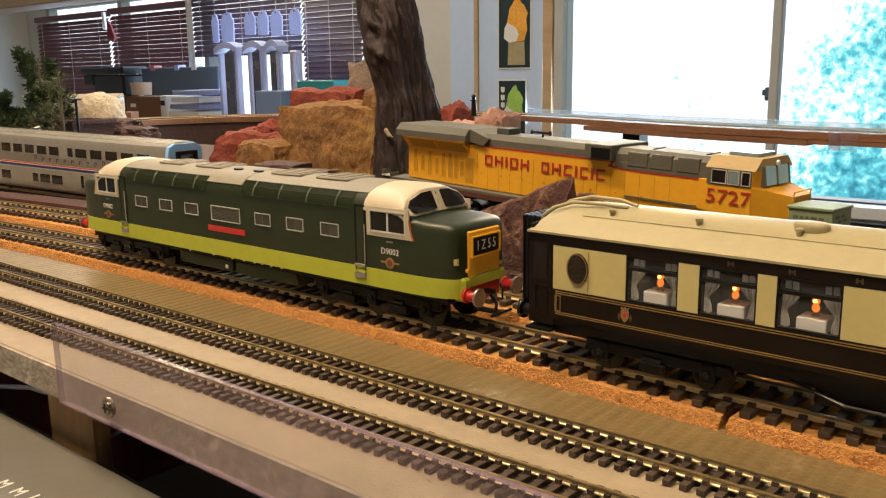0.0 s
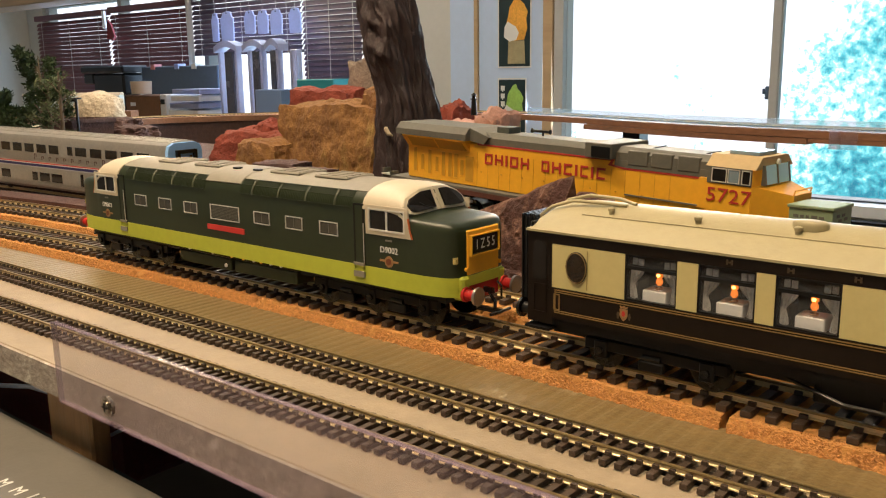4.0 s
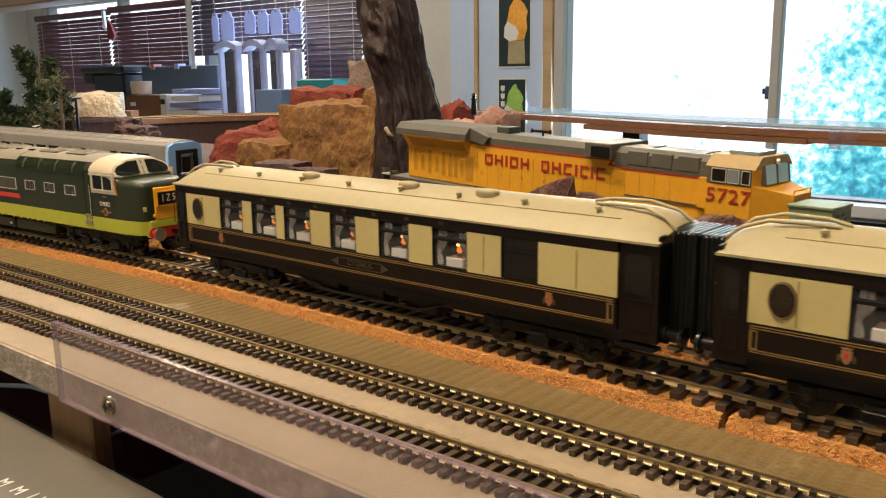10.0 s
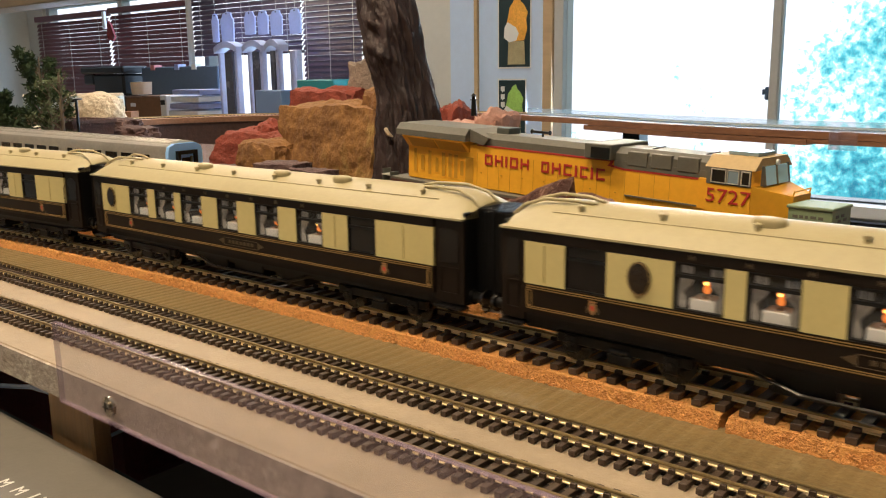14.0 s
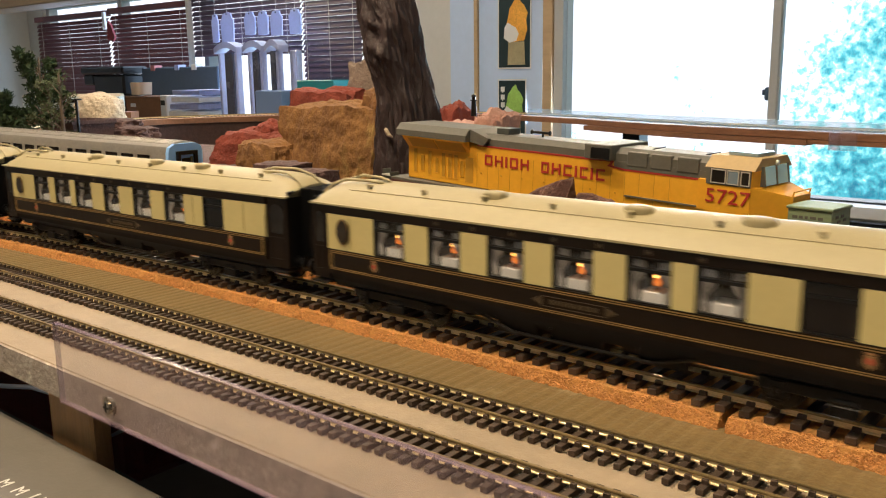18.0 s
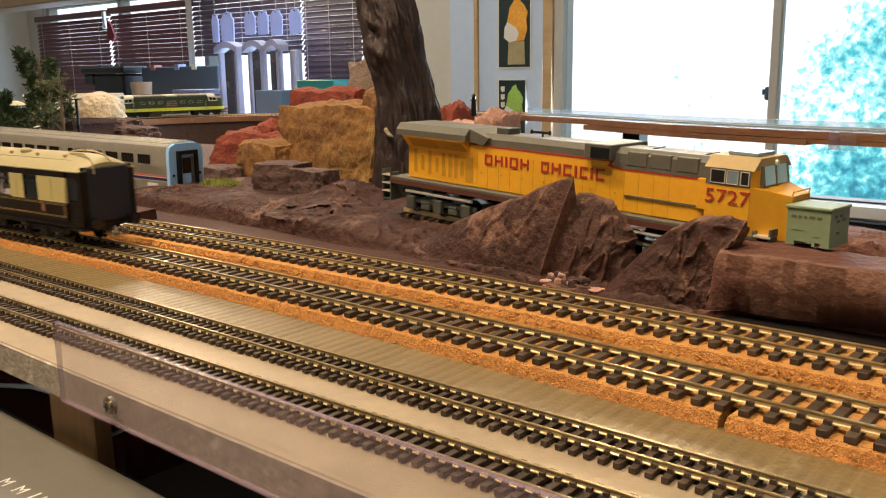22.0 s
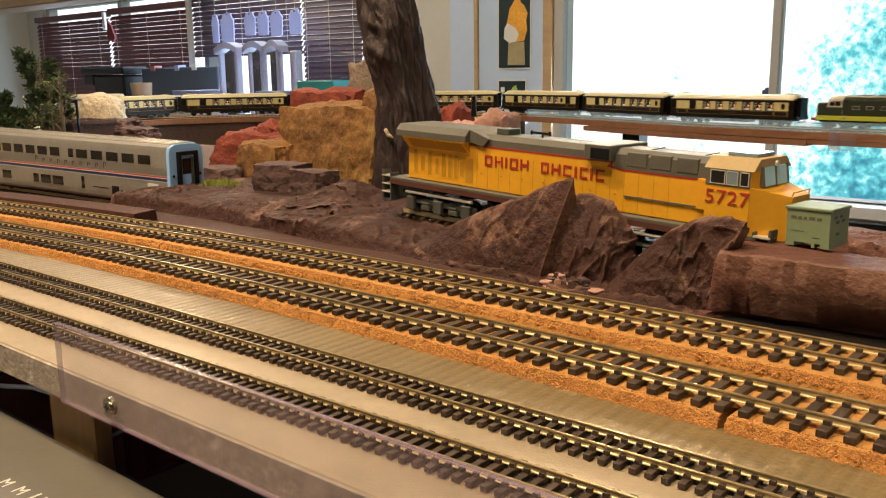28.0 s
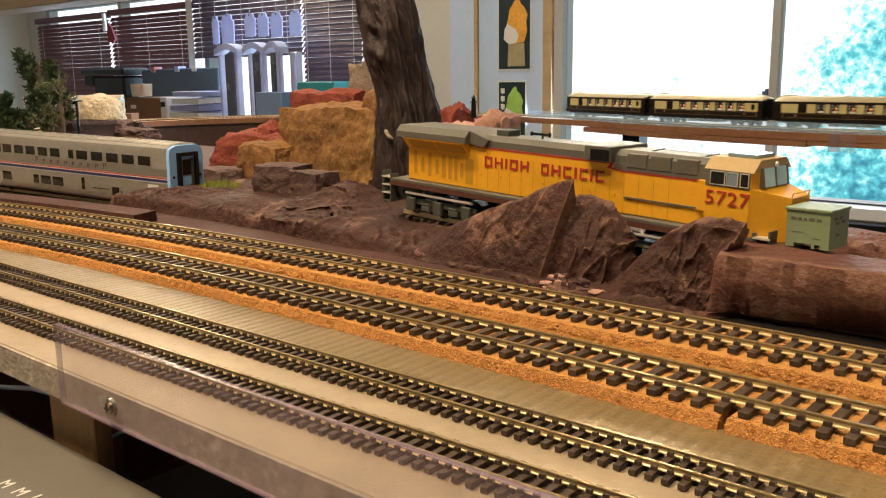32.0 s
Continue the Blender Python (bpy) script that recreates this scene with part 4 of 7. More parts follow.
            if lit:
                for k, (u, v) in enumerate(((a + 0.0009, 1), (b - 0.0009, -1))):
                    yc = sorted((y * (W - 0.0020), y * (W - 0.0026)))
                    part("curtain", drape(u, v, y * (W - 0.0022)), CURTAIN, f, "pale tied curtain", 60)
                    part("valance", Shape().box(*sorted((u + v * 0.0006, u + v * 0.0021)), *yc, 0.0348, 0.0368).box(*sorted((u + v * 0.0025, u + v * 0.0040)), *yc, 0.0347, 0.0367), CURTAIN, f, "small net curtain")
        part("gutter", Shape().box(O - 0.0187, O + 0.2275, *sorted((y * (W + 0.0006), y * (W - 0.001))), 0.0414, 0.0421), ROOF_CREAM, t)
        # doors at both ends
        for a, b in ((O - 0.0187, x0 - 0.0004), (x1 + 0.0004, O + 0.2275)):
            d = part("end_door", Shape().box(a, b, *sorted((y * (W - 0.0008), y * (W - 0.002))), 0.0118, 0.0412), UMBER, t, "dark umber end door")
            mid, hw = (a + b) / 2, (b - a) / 2 - 0.0022
            arch = [(mid - hw, 0.0262), (mid + hw, 0.0262), (mid + hw, 0.0355)] + [(mid + hw * math.cos(q * 0.3927), 0.0355 + 0.0030 * math.sin(q * 0.3927)) for q in range(1, 8)] + [(mid - hw, 0.0355)]
            part("door_window", Shape().prism(arch, *sorted((y * (W - 0.0005), y * (W - 0.001))), "y"), GLASS, d)
            part("door_panel", frame_ring(mid - hw, mid + hw, 0.0150, 0.0245, 0.0004, *sorted((y * (W - 0.0005), y * (W - 0.001)))), UMBER, d)
            for x in (a + 0.0006, b - 0.0006):
                part("door_handrail", Shape().tube([(x, y * W, 0.0230), (x, y * (W + 0.0008), 0.0240), (x, y * (W + 0.0008), 0.0330), (x, y * W, 0.0340)], 0.00016, 6), UMBER, d)
            part("footboard", Shape().box(a, b, *sorted((y * (W + 0.001), y * (W - 0.004))), 0.0098, 0.0106), BLACK, d)
    # tables with lamps along both sides
    for i, (a, b, lit) in enumerate(windows):
        if not lit:
            continue
        for y in (-1, 1):
            x = O + (a + b) / 2 + 0.0002
            tb = part("table", Shape().box(x - 0.0038, x + 0.0038, *sorted((y * 0.0152, y * 0.0080)), 0.0238, 0.0276, 0.0003), LINEN, t, "table in a white cloth")
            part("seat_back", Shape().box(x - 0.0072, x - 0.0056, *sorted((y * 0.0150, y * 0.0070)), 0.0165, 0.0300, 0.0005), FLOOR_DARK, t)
            if i in unlit:
                continue
            la = part("table_lamp", Shape().disc((x, y * 0.0120, 0.0284), 0.0005, "z", 0.0016, 8).disc((x, y * 0.0120, 0.0278), 0.0012, "z", 0.0004, 8), CREST, tb, "small glowing table lamp")
            part("lamp_shade", Shape().loft([[(x + math.cos(k * 0.7854) * r, y * 0.0120 + math.sin(k * 0.7854) * r, z) for k in range(8)] for r, z in ((0.0006, 0.0288), (0.0011, 0.0296), (0.0010, 0.0303), (0.0006, 0.0309), (0.0011, 0.0314), (0.0010, 0.0322), (0.0005, 0.0331), (0.0001, 0.0335))]), LAMP_GLOW, la)
            part("lamp_bulb", Shape().tube([(x, y * 0.0126, 0.0312), (x, y * 0.0126, 0.0314), (x, y * 0.0126, 0.0318), (x, y * 0.0126, 0.0322), (x, y * 0.0126, 0.0324)], [0.0002, 0.0005, 0.0007, 0.0005, 0.0001], 8), LAMP_HOT, la, "", 60)
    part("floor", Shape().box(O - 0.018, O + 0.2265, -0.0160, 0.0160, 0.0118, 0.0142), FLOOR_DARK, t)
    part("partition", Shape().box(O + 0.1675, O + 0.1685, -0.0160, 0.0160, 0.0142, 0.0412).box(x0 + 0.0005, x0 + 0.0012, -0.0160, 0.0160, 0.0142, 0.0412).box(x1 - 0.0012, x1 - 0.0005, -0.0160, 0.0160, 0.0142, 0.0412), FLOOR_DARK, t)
    # Added sheet, not a real partition: backs the windows with a dim interior.
    part("aisle_screen", Shape().box(O - 0.018, O + 0.2265, -0.0008, 0.0008, 0.0142, 0.0400), FLOOR_DARK, t, "added dark screen that keeps the interior dim")
    # roof with domed ends
    L = 0.1231
    xc = O + 0.1044
    rings = []
    for u, k in ((-L, 0.0), (-L, 0.50), (-L + 0.0015, 0.66), (-L + 0.004, 0.82), (-L + 0.009, 0.95), (-L + 0.016, 1.0), (0, 1.0), (L - 0.016, 1.0), (L - 0.009, 0.95), (L - 0.004, 0.82), (L - 0.0015, 0.66), (L, 0.50), (L, 0.0)):
        rings.append([(xc + u, (W + 0.0005) * math.cos(a) * (0.93 + 0.07 * k if k < 1 else 1), 0.0416 + 0.0085 * k * (1 - abs(math.cos(a)) ** 1.8)) for a in [math.pi * j / 16 for j in range(17)]] + [(xc + u, 0, 0.0412)])
    part("roof", Shape().loft(rings), ROOF_CREAM, t, "cream arched roof", 35)
    rs = Shape()
    for y in (-0.0105, 0.0105):
        rs.box(xc - L + 0.016, xc + L - 0.016, y - 0.0002, y + 0.0002, 0.0462, 0.0471)
    part("roof_strip", rs, ROOF_CREAM, t)
    for k in range(8):
        x = xc - 0.098 + k * 0.028
        part("roof_vent", Shape().disc((x, -0.0085, 0.0480), 0.0008, "z", 0.0024, 12).tube([(x, -0.0085, 0.0484), (x, -0.0085, 0.0487), (x, -0.0085, 0.0495), (x, -0.0085, 0.0499)], [0.0006, 0.0011, 0.0011, 0.0004], 14), ROOF_CREAM, t, "", 40)
    for x in (-0.040, 0.015, 0.052):
        part("roof_ventilator", Shape().loft([[(xc + x + a * math.cos(k * 0.314159), -0.0050 + b * math.sin(k * 0.314159), z) for k in range(20)] for a, b, z in ((0.0046, 0.0026, 0.0484), (0.0048, 0.0028, 0.0498), (0.0047, 0.0027, 0.0505), (0.0042, 0.0023, 0.0510), (0.0030, 0.0015, 0.0512))]), ROOF_CREAM, t, "oval cream roof ventilator", 40)
    for s in (-1, 1):
        xe = xc + s * L
        part("jumper_cable", Shape().tube([(xc + s * (L - 0.028), -0.004, 0.0498), (xc + s * (L - 0.020), -0.0055, 0.0503), (xc + s * (L - 0.010), -0.0065, 0.0503), (xc + s * (L - 0.003), -0.0075, 0.0480), (xe + s * 0.0008, -0.0085, 0.0450), (xe + s * 0.0008, -0.0085, 0.0400)], 0.00058, 8), ROOF_CREAM, t, "pale cable over the roof end", 50)
        part("jumper_cable", Shape().tube([(xc + s * (L - 0.030), -0.002, 0.0502), (xc + s * (L - 0.024), -0.001, 0.0513), (xc + s * (L - 0.012), 0.0010, 0.0513), (xc + s * (L - 0.003), 0.0020, 0.0490), (xe + s * 0.0008, 0.0025, 0.0460)], 0.00058, 8), ROOF_CREAM, t, "", 50)
        end = part("coach_end", Shape().box(*sorted((xe, xe - s * 0.0012)), -0.0158, 0.0158, 0.0118, 0.0440, 0.0004), BLACK, t, "black coach end")
        if s in gangways:
            g = part("gangway", Shape().box(*sorted((xe, xe + s * 0.0080)), -0.0090, 0.0090, 0.0130, 0.0446, 0.0006), BLACK, end, "black concertina gangway")
        for k in range(5 if s in gangways else 0):
            part("fold", Shape().box(*sorted((xe + s * (0.0008 + k * 0.0016), xe + s * (0.0013 + k * 0.0016))), -0.0096, 0.0096, 0.0128, 0.0450), BLACK, g)
        buffers(t, xe, s, BLACK, head_mat=GREASE)
        part("coupling", Shape().box(*sorted((xe - s * 0.004, xe + s * 0.0085)), -0.0012, 0.0012, 0.0058, 0.0070).tube([(xe + s * 0.0075, -0.005, 0.0064), (xe + s * 0.0075, 0.005, 0.0064)], 0.0006, 6).tube([(xe + s * 0.006, -0.003, 0.0075), (xe + s * 0.0085, -0.0035, 0.0115), (xe + s * 0.0095, -0.003, 0.0080)], 0.0006, 6).tube([(xe + s * 0.003, 0.004, 0.0066), (xe + s * 0.0055, 0.004, 0.0090), (xe + s * 0.003, 0.004, 0.0110)], 0.0005, 6), STEEL, t, "bright worn coupling")
        for y in (-0.006, 0.006):
            part("vacuum_pipe", Shape().tube([(xe, y, 0.0130), (xe + s * 0.003, y, 0.0120), (xe + s * 0.003, y, 0.0080), (xe + s * 0.001, y, 0.0070)], 0.0005, 6), BLACK, t)
    for y in (-1, 1):
        part("solebar", Shape().box(O - 0.016, O + 0.2245, *sorted((y * 0.0150, y * 0.0138)), 0.0102, 0.0134), BLACK, t, "black solebar")
        part("truss_rod", Shape().tube([(xc - 0.042, y * 0.0140, 0.0102), (xc - 0.026, y * 0.0140, 0.0056), (xc + 0.026, y * 0.0140, 0.0056), (xc + 0.042, y * 0.0140, 0.0102)], 0.0006, 6), BLACK, t)
    part("underframe", Shape().box(xc - 0.116, xc + 0.116, -0.0120, 0.0120, 0.0080, 0.0117), BLACK, t, "black underframe")
    # Battery boxes widened inwards to stand in for the shade underneath.
    for y in (-1, 1):
        for a, b in ((-0.034, -0.017), (-0.012, 0.008), (0.020, 0.035)):
            part("battery_box", Shape().box(xc + a, xc + b, *sorted((y * 0.0128, y * 0.0030)), 0.0042, 0.0100, 0.0004), BLACK, t)
    part("dynamo", Shape().tube([(xc + 0.012, -0.006, 0.0072), (xc + 0.022, -0.006, 0.0072)], 0.0030, 12), BLACK, t, "", 40)
    part("vacuum_cylinder", Shape().disc((xc + 0.034, 0.003, 0.0068), 0.0034, "z", 0.0056, 14), BLACK, t, "", 40)
    for s in (-1, 1):
        bogie(t, xc + s * 0.0800, 0.0345, 2, 0.0060)
    return t


first = dining_coach(A_WINDOWS, 0.0, words="CYGNUS")
plain = dining_coach(A_WINDOWS, 0.0)
brake = dining_coach(B_WINDOWS, 0.0320)
tail = dining_coach(A_WINDOWS, 0.0, gangways=(-1,))
dim = dining_coach(C_WINDOWS, 0.0, unlit=(5,))
tagged(dim, "umber and cream dining coach with one table lamp out")
tagged(brake, "umber and cream brake dining coach with two blank end windows")
TRAIN = [(green_diesel(), -0.003)]
for n, c in enumerate((first, plain, brake, copy_thing(plain, pose(0, 0, 0)), dim, copy_thing(plain, pose(0, 0, 0)), tail)):
    TRAIN.append((c, -0.2843 - 0.2635 * n))
tagged(tail, "umber and cream tail coach with a blue-black end board")
part("end_board", Shape().box(0.1258, 0.1266, -0.0125, 0.0125, 0.0140, 0.0430, 0.0003), material("blue_black_board", (0.012, 0.018, 0.035), 0.4, vary=0.15, scale=60), tail, "blue-black end board")

# ---- scenery on the layout ----
PALE_ROCK = material("pale_rock", (0.72, 0.61, 0.45), 0.85, vary=0.25, scale=40, bump=0.8, bump_scale=200, dark=(0.34, 0.27, 0.18))
GREY_ROCK = material("grey_rock", (0.28, 0.22, 0.18), 0.85, vary=0.4, scale=60, bump=0.9, bump_scale=250)
MAUVE_ROCK = material("mauve_rock", (0.105, 0.058, 0.053), 0.75, vary=0.35, scale=45, bump=0.8, bump_scale=260, wear=(0.27, 0.17, 0.14), wear_at=0.6, wear_scale=45)


def fractal(p, octaves=4, seed=0.0):
    v, a, f = 0.0, 1.0, 1.0
    for _ in range(octaves):
        v += a * noise.noise(Vector(p) * f + Vector((seed, seed * 1.7, -seed)))
        a *= 0.5
        f *= 2.1
    return v


def crease(p, seed=0.0):
    """Sharp folds as in crumpled, plastered paper."""
    v, a, f = 0.0, 1.0, 1.0
    for _ in range(3):
        v += a * (1 - abs(noise.noise(Vector(p) * f + Vector((seed, -seed, seed * 0.3)))) * 2)
        a *= 0.5
        f *= 2.3
    return v


def rock(name, centre, size, mat, label, seed, rough=0.16, grain=2.4, n=18, lean=(0, 0), turn=0, group="rocks on the layout", square=0.55):
    """A rough block on a flat foot: a squared ball with folds and chips."""
    s = Shape()
    faces, idx = [], {}

    def vert(p):
        key = tuple(round(c, 4) for c in p)
        if key not in idx:
            v = Vector(p)
            b = v.normalized().lerp(v, square)
            d = 1 + rough * fractal(b * grain * 0.5, 4, seed) + rough * 0.45 * (crease(b * grain, seed) - 1.0)
            q = b * d
            idx[key] = len(s.v)
            z = max(0.0, (q.z + 1) / 2)
            s.v.append((q.x * size[0] / 2 + lean[0] * z, q.y * size[1] / 2 + lean[1] * z, z * size[2]))
        return idx[key]
    for ax in range(3):
        for sg in (-1, 1):
            for i in range(n):
                for j in range(n):
                    quad = []
                    for a, b in ((i, j), (i + 1, j), (i + 1, j + 1), (i, j + 1)):
                        p = [0, 0, 0]
                        p[ax], p[(ax + 1) % 3], p[(ax + 2) % 3] = sg, -1 + 2 * a / n, -1 + 2 * b / n
                        quad.append(vert(p))
                    s.f.append(tuple(quad))
    return single(name, s, mat, label, "rock", group, smooth=32, at=pose(*centre, 0, 0, turn))


def mix(a, b, t):
    t = max(0.0, min(1.0, t))
    return a + (b - a) * t * t * (3 - 2 * t)


FOOT_X = [-0.36, -0.20, -0.13, -0.06, -0.02, 0.02, 0.07, 0.115, 0.17, 0.25, 0.6]
FOOT_Y = [0.116, 0.117, 0.111, 0.102, 0.104, 0.098, 0.093, 0.082, 0.080, 0.083, 0.085]


def ground_height(x, y):
    """The brown bank: a foot along the track, a ledge for the yellow engine, and the block at the crate."""
    foot = float(np.interp(x, FOOT_X, FOOT_Y))
    ledge = float(np.interp(x, [-0.4, -0.3, -0.1, 0.0, 0.1, 0.2, 0.6], [0.0, 0.003, 0.006, 0.0035, 0.0, -0.003, -0.004]))
    lip = float(np.interp(x, [-0.4, -0.28, -0.18, -0.08, -0.02, 0.03, 0.6], [-0.002, 0.0, -0.001, 0.0, -0.003, -0.0055, -0.006]))
    u = (y - foot) / 0.006
    h = mix(-0.010, lip, u) if u < 1 else mix(lip, ledge, (y - foot - 0.006) / 0.03)
    # swelling at the foot of the trunk
    h += 0.013 * math.exp(-((x + 0.118) / 0.024) ** 2 - ((y - 0.172) / 0.024) ** 2)
    h += 0.006 * math.exp(-((x + 0.055) / 0.03) ** 2 - ((y - 0.118) / 0.010) ** 2)
    # block under the crate
    bx = mix(0, 1, (x - 0.1785) / 0.004)
    by = mix(0, 1, (y - 0.0865) / 0.0025) * (1 - mix(0, 1, (y - 0.1235 + (x - 0.2) * 0.25) / 0.006))
    if x > 0.245:
        by = mix(0, 1, (y - 0.0865) / 0.0025) * (1 - mix(0, 1, (y - 0.19) / 0.02))
    h = max(h, -0.0095 + (0.0285 + 0.01 * (x - 0.2)) * bx * by)
    h = max(h, -0.0095 + 0.0225 * mix(0, 1, (x - 0.184) / 0.012) * mix(0, 1, (y - 0.160) / 0.012) * (1 - mix(0, 1, (y - 0.200) / 0.02)))
    return h


def wrinkle(p, seed):
    """Fine folds of crumpled paper: ridges that wander."""
    q = Vector(p)
    w = Vector((noise.noise(q * 40 + Vector((seed, 0, 0))), noise.noise(q * 40 + Vector((0, seed, 3))), noise.noise(q * 40 + Vector((5, 0, seed))))) * 0.006
    q = q + w
    a = 1 - 2.4 * abs(noise.noise(q * 62 + Vector((seed, seed, 0))))
    b = 1 - 2.4 * abs(noise.noise(q * 135 + Vector((0, seed, seed))))
    patch = max(0.0, 0.5 + 1.6 * noise.noise(q * 16 + Vector((seed * 2, 1, 0))))
    return (max(0, a) ** 3 * 0.0028 + max(0, b) ** 2 * 0.0014) * min(1.3, patch)


def bank(first, last):
    """The brown bank between two of its cross-sections."""
    s = Shape()
    nx, ny = 520, 150
    for i in range(first, last + 1):
        x = -0.36 + 0.78 * i / nx
        for j in range(ny + 1):
            y = 0.076 + 0.23 * (j / ny) ** 1.4
            h = ground_height(x, y)
            k = mix(0, 1, (h + 0.0098) / 0.004)
            smooth_block = 0.35 if x > 0.176 and y < 0.155 else 1.0
            h += k * smooth_block * (0.0012 * fractal((x * 20, y * 22, 0), 3, 2.0) + 0.95 * wrinkle((x, y * 1.3, h), 5.0) - 0.0008)
            if x < -0.335:
                h = mix(-0.0215, h, (x + 0.36) / 0.025)
            if x > 0.176 and y < 0.10:
                y += (0.0025 * max(0.0, 1 - (h + 0.0095) / 0.027) + 0.013 * (1 - mix(0, 1, (h + 0.0075) / 0.0025))) * mix(0, 1, (x - 0.178) / 0.012) * mix(0, 1, (h + 0.0098) / 0.0006 + 0.6)
            if x > 0.184 and h < -0.0092:
                h = TOP - 0.002
            s.v.append((x + k * smooth_block * 0.0016 * fractal((x * 60, y * 60, 9), 2), y - k * smooth_block * wrinkle((x * 0.8, h * 1.5, y), 11.0) * 1.2, h))
    for i in range(last - first):
        for j in range(ny):
            a = i * (ny + 1) + j
            s.f.append((a, a + ny + 1, a + ny + 2, a + 1))
    return s


# The bank's plaster, lightened in place of the light falling on the block.
BLOCK = material("lightened_plaster", (0.135, 0.062, 0.049), 0.68, vary=0.28, scale=60, bump=0.6, bump_scale=150, spec=0.2, wear=(0.30, 0.165, 0.115), wear_at=0.66, wear_scale=60, ridge=(0.34, 0.20, 0.145))
single("plaster_block", bank(358, 520), BLOCK, "pale brown plaster block under the green crate", "rock", smooth=50)
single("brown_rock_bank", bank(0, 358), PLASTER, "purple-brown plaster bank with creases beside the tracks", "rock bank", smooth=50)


def along(points, u):
    k = u * (len(points) - 1)
    i = min(len(points) - 2, int(k))
    return Vector(points[i]).lerp(Vector(points[i + 1]), k - i)


def slab_peak(ridge, foot, depth, bulge, seed, label, n=84, fold=0.85):
    """A standing fold of plaster: a ridge line, a front foot and a back foot, joined at both ends."""
    s = Shape()
    for i in range(n + 1):
        u = i / n
        top, low = along(ridge, u), along(foot, u)
        back = low + Vector((0.006, depth, 0))
        for j in range(2 * n // 3 + 1):
            v = j / (2 * n // 3)
            p = low.lerp(top, min(1, v * 2)) if v < 0.5 else top.lerp(back, v * 2 - 1)
            out = math.sin(math.pi * min(1, v * 2)) if v < 0.5 else 0
            d = fold * wrinkle((p.x * 1.7, p.y * 0.5, p.z * 1.1), seed) + 0.0009 * fractal(p * 34, 3, seed)
            s.v.append((p.x + d * 0.4, p.y - bulge * out - (d if v < 0.5 else -d), p.z + d * 0.5))
    m = 2 * n // 3
    for i in range(n):
        for j in range(m):
            a = i * (m + 1) + j
            s.f.append((a, a + m + 1, a + m + 2, a + 1))
    for b in (0, n * (m + 1)):
        for j in range(m // 2):
            s.f.append((b + j, b + j + 1, b + m - j - 1, b + m - j))
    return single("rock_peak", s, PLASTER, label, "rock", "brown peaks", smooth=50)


slab_peak([(0.008, 0.114, 0.001), (0.0230, 0.114, 0.0105), (0.0366, 0.113, 0.0165), (0.0486, 0.112, 0.0220), (0.0602, 0.1125, 0.0262), (0.0715, 0.112, 0.0296), (0.0784, 0.112, 0.0338), (0.0912, 0.112, 0.0388), (0.1006, 0.112, 0.0417)],
          [(0.006, 0.1015, -0.012), (0.035, 0.0985, -0.012), (0.065, 0.0965, -0.012), (0.0905, 0.0950, -0.012)], 0.034, 0.0015, 3.0, "tall pointed purple-brown plaster peak beside the track", fold=0.38)
slab_peak([(0.092, 0.119, 0.026), (0.0985, 0.120, 0.0330), (0.1060, 0.120, 0.0334), (0.1130, 0.119, 0.0312), (0.1217, 0.118, 0.0267), (0.1280, 0.116, 0.0190), (0.1345, 0.112, 0.002)],
          [(0.091, 0.1005, -0.012), (0.103, 0.0990, -0.012), (0.118, 0.0990, -0.012), (0.131, 0.1020, -0.012)], 0.030, 0.0045, 7.0, "broad rounded brown peak with pale scuffs behind the tall one")
slab_peak([(0.124, 0.099, -0.008), (0.1370, 0.0995, 0.0050), (0.1488, 0.100, 0.0174), (0.1560, 0.100, 0.0230), (0.1640, 0.100, 0.0274), (0.1725, 0.1005, 0.0298), (0.1803, 0.101, 0.0317), (0.1885, 0.102, 0.0300)],
          [(0.124, 0.0890, -0.012), (0.142, 0.0870, -0.012), (0.160, 0.0862, -0.012), (0.1755, 0.0862, -0.012)], 0.022, 0.0020, 9.0, "dark brown plaster peak beside the crate's block")
rnd = random.Random(5)
for k in range(16):
    x = rnd.uniform(0.096, 0.128)
    y = rnd.uniform(0.088, 0.0985)
    rock("rubble_chip", (x, y, ground_height(x, y) - 0.001), (rnd.uniform(0.003, 0.007), rnd.uniform(0.002, 0.005), rnd.uniform(0.0015, 0.0035)), rnd.choice([MAUVE_ROCK, PINK_ROCK]), "small broken plaster chip on the bank", k + 20.5, 0.3, 2, 4, turn=rnd.uniform(0, 180), group="rubble chips")

rock("bench_rock", (-0.2085, 0.190, -0.004), (0.042, 0.026, 0.0290), MAUVE_ROCK, "flat-topped mauve rock slab on the bank", 31, 0.11, 1.7, 28, (0, 0), 10, square=0.86)
rock("bench_rock", (-0.1680, 0.186, -0.004), (0.036, 0.022, 0.0265), MAUVE_ROCK, "low mauve rock slab on the bank", 33, 0.11, 1.8, 28, (0, 0), -8, square=0.86)
rock("ochre_cliff", (-0.236, 0.285, -0.021), (0.134, 0.070, 0.0870), ORANGE_ROCK, "large ochre rock cliff with pale streaks", 41, 0.11, 1.8, 44, (0.0, 0.012), -4, square=0.82)
rock("ochre_cliff", (-0.190, 0.290, -0.021), (0.050, 0.060, 0.105), ORANGE_ROCK, "ochre pinnacle beside the tree", 43, 0.14, 2.2, 26, (0.012, 0.005), 0, square=0.5)
rock("ochre_cliff", (-0.306, 0.262, -0.021), (0.062, 0.050, 0.056), ORANGE_ROCK, "small pale ochre rock at the cliff's foot", 44, 0.14, 2.0, 24, square=0.55)
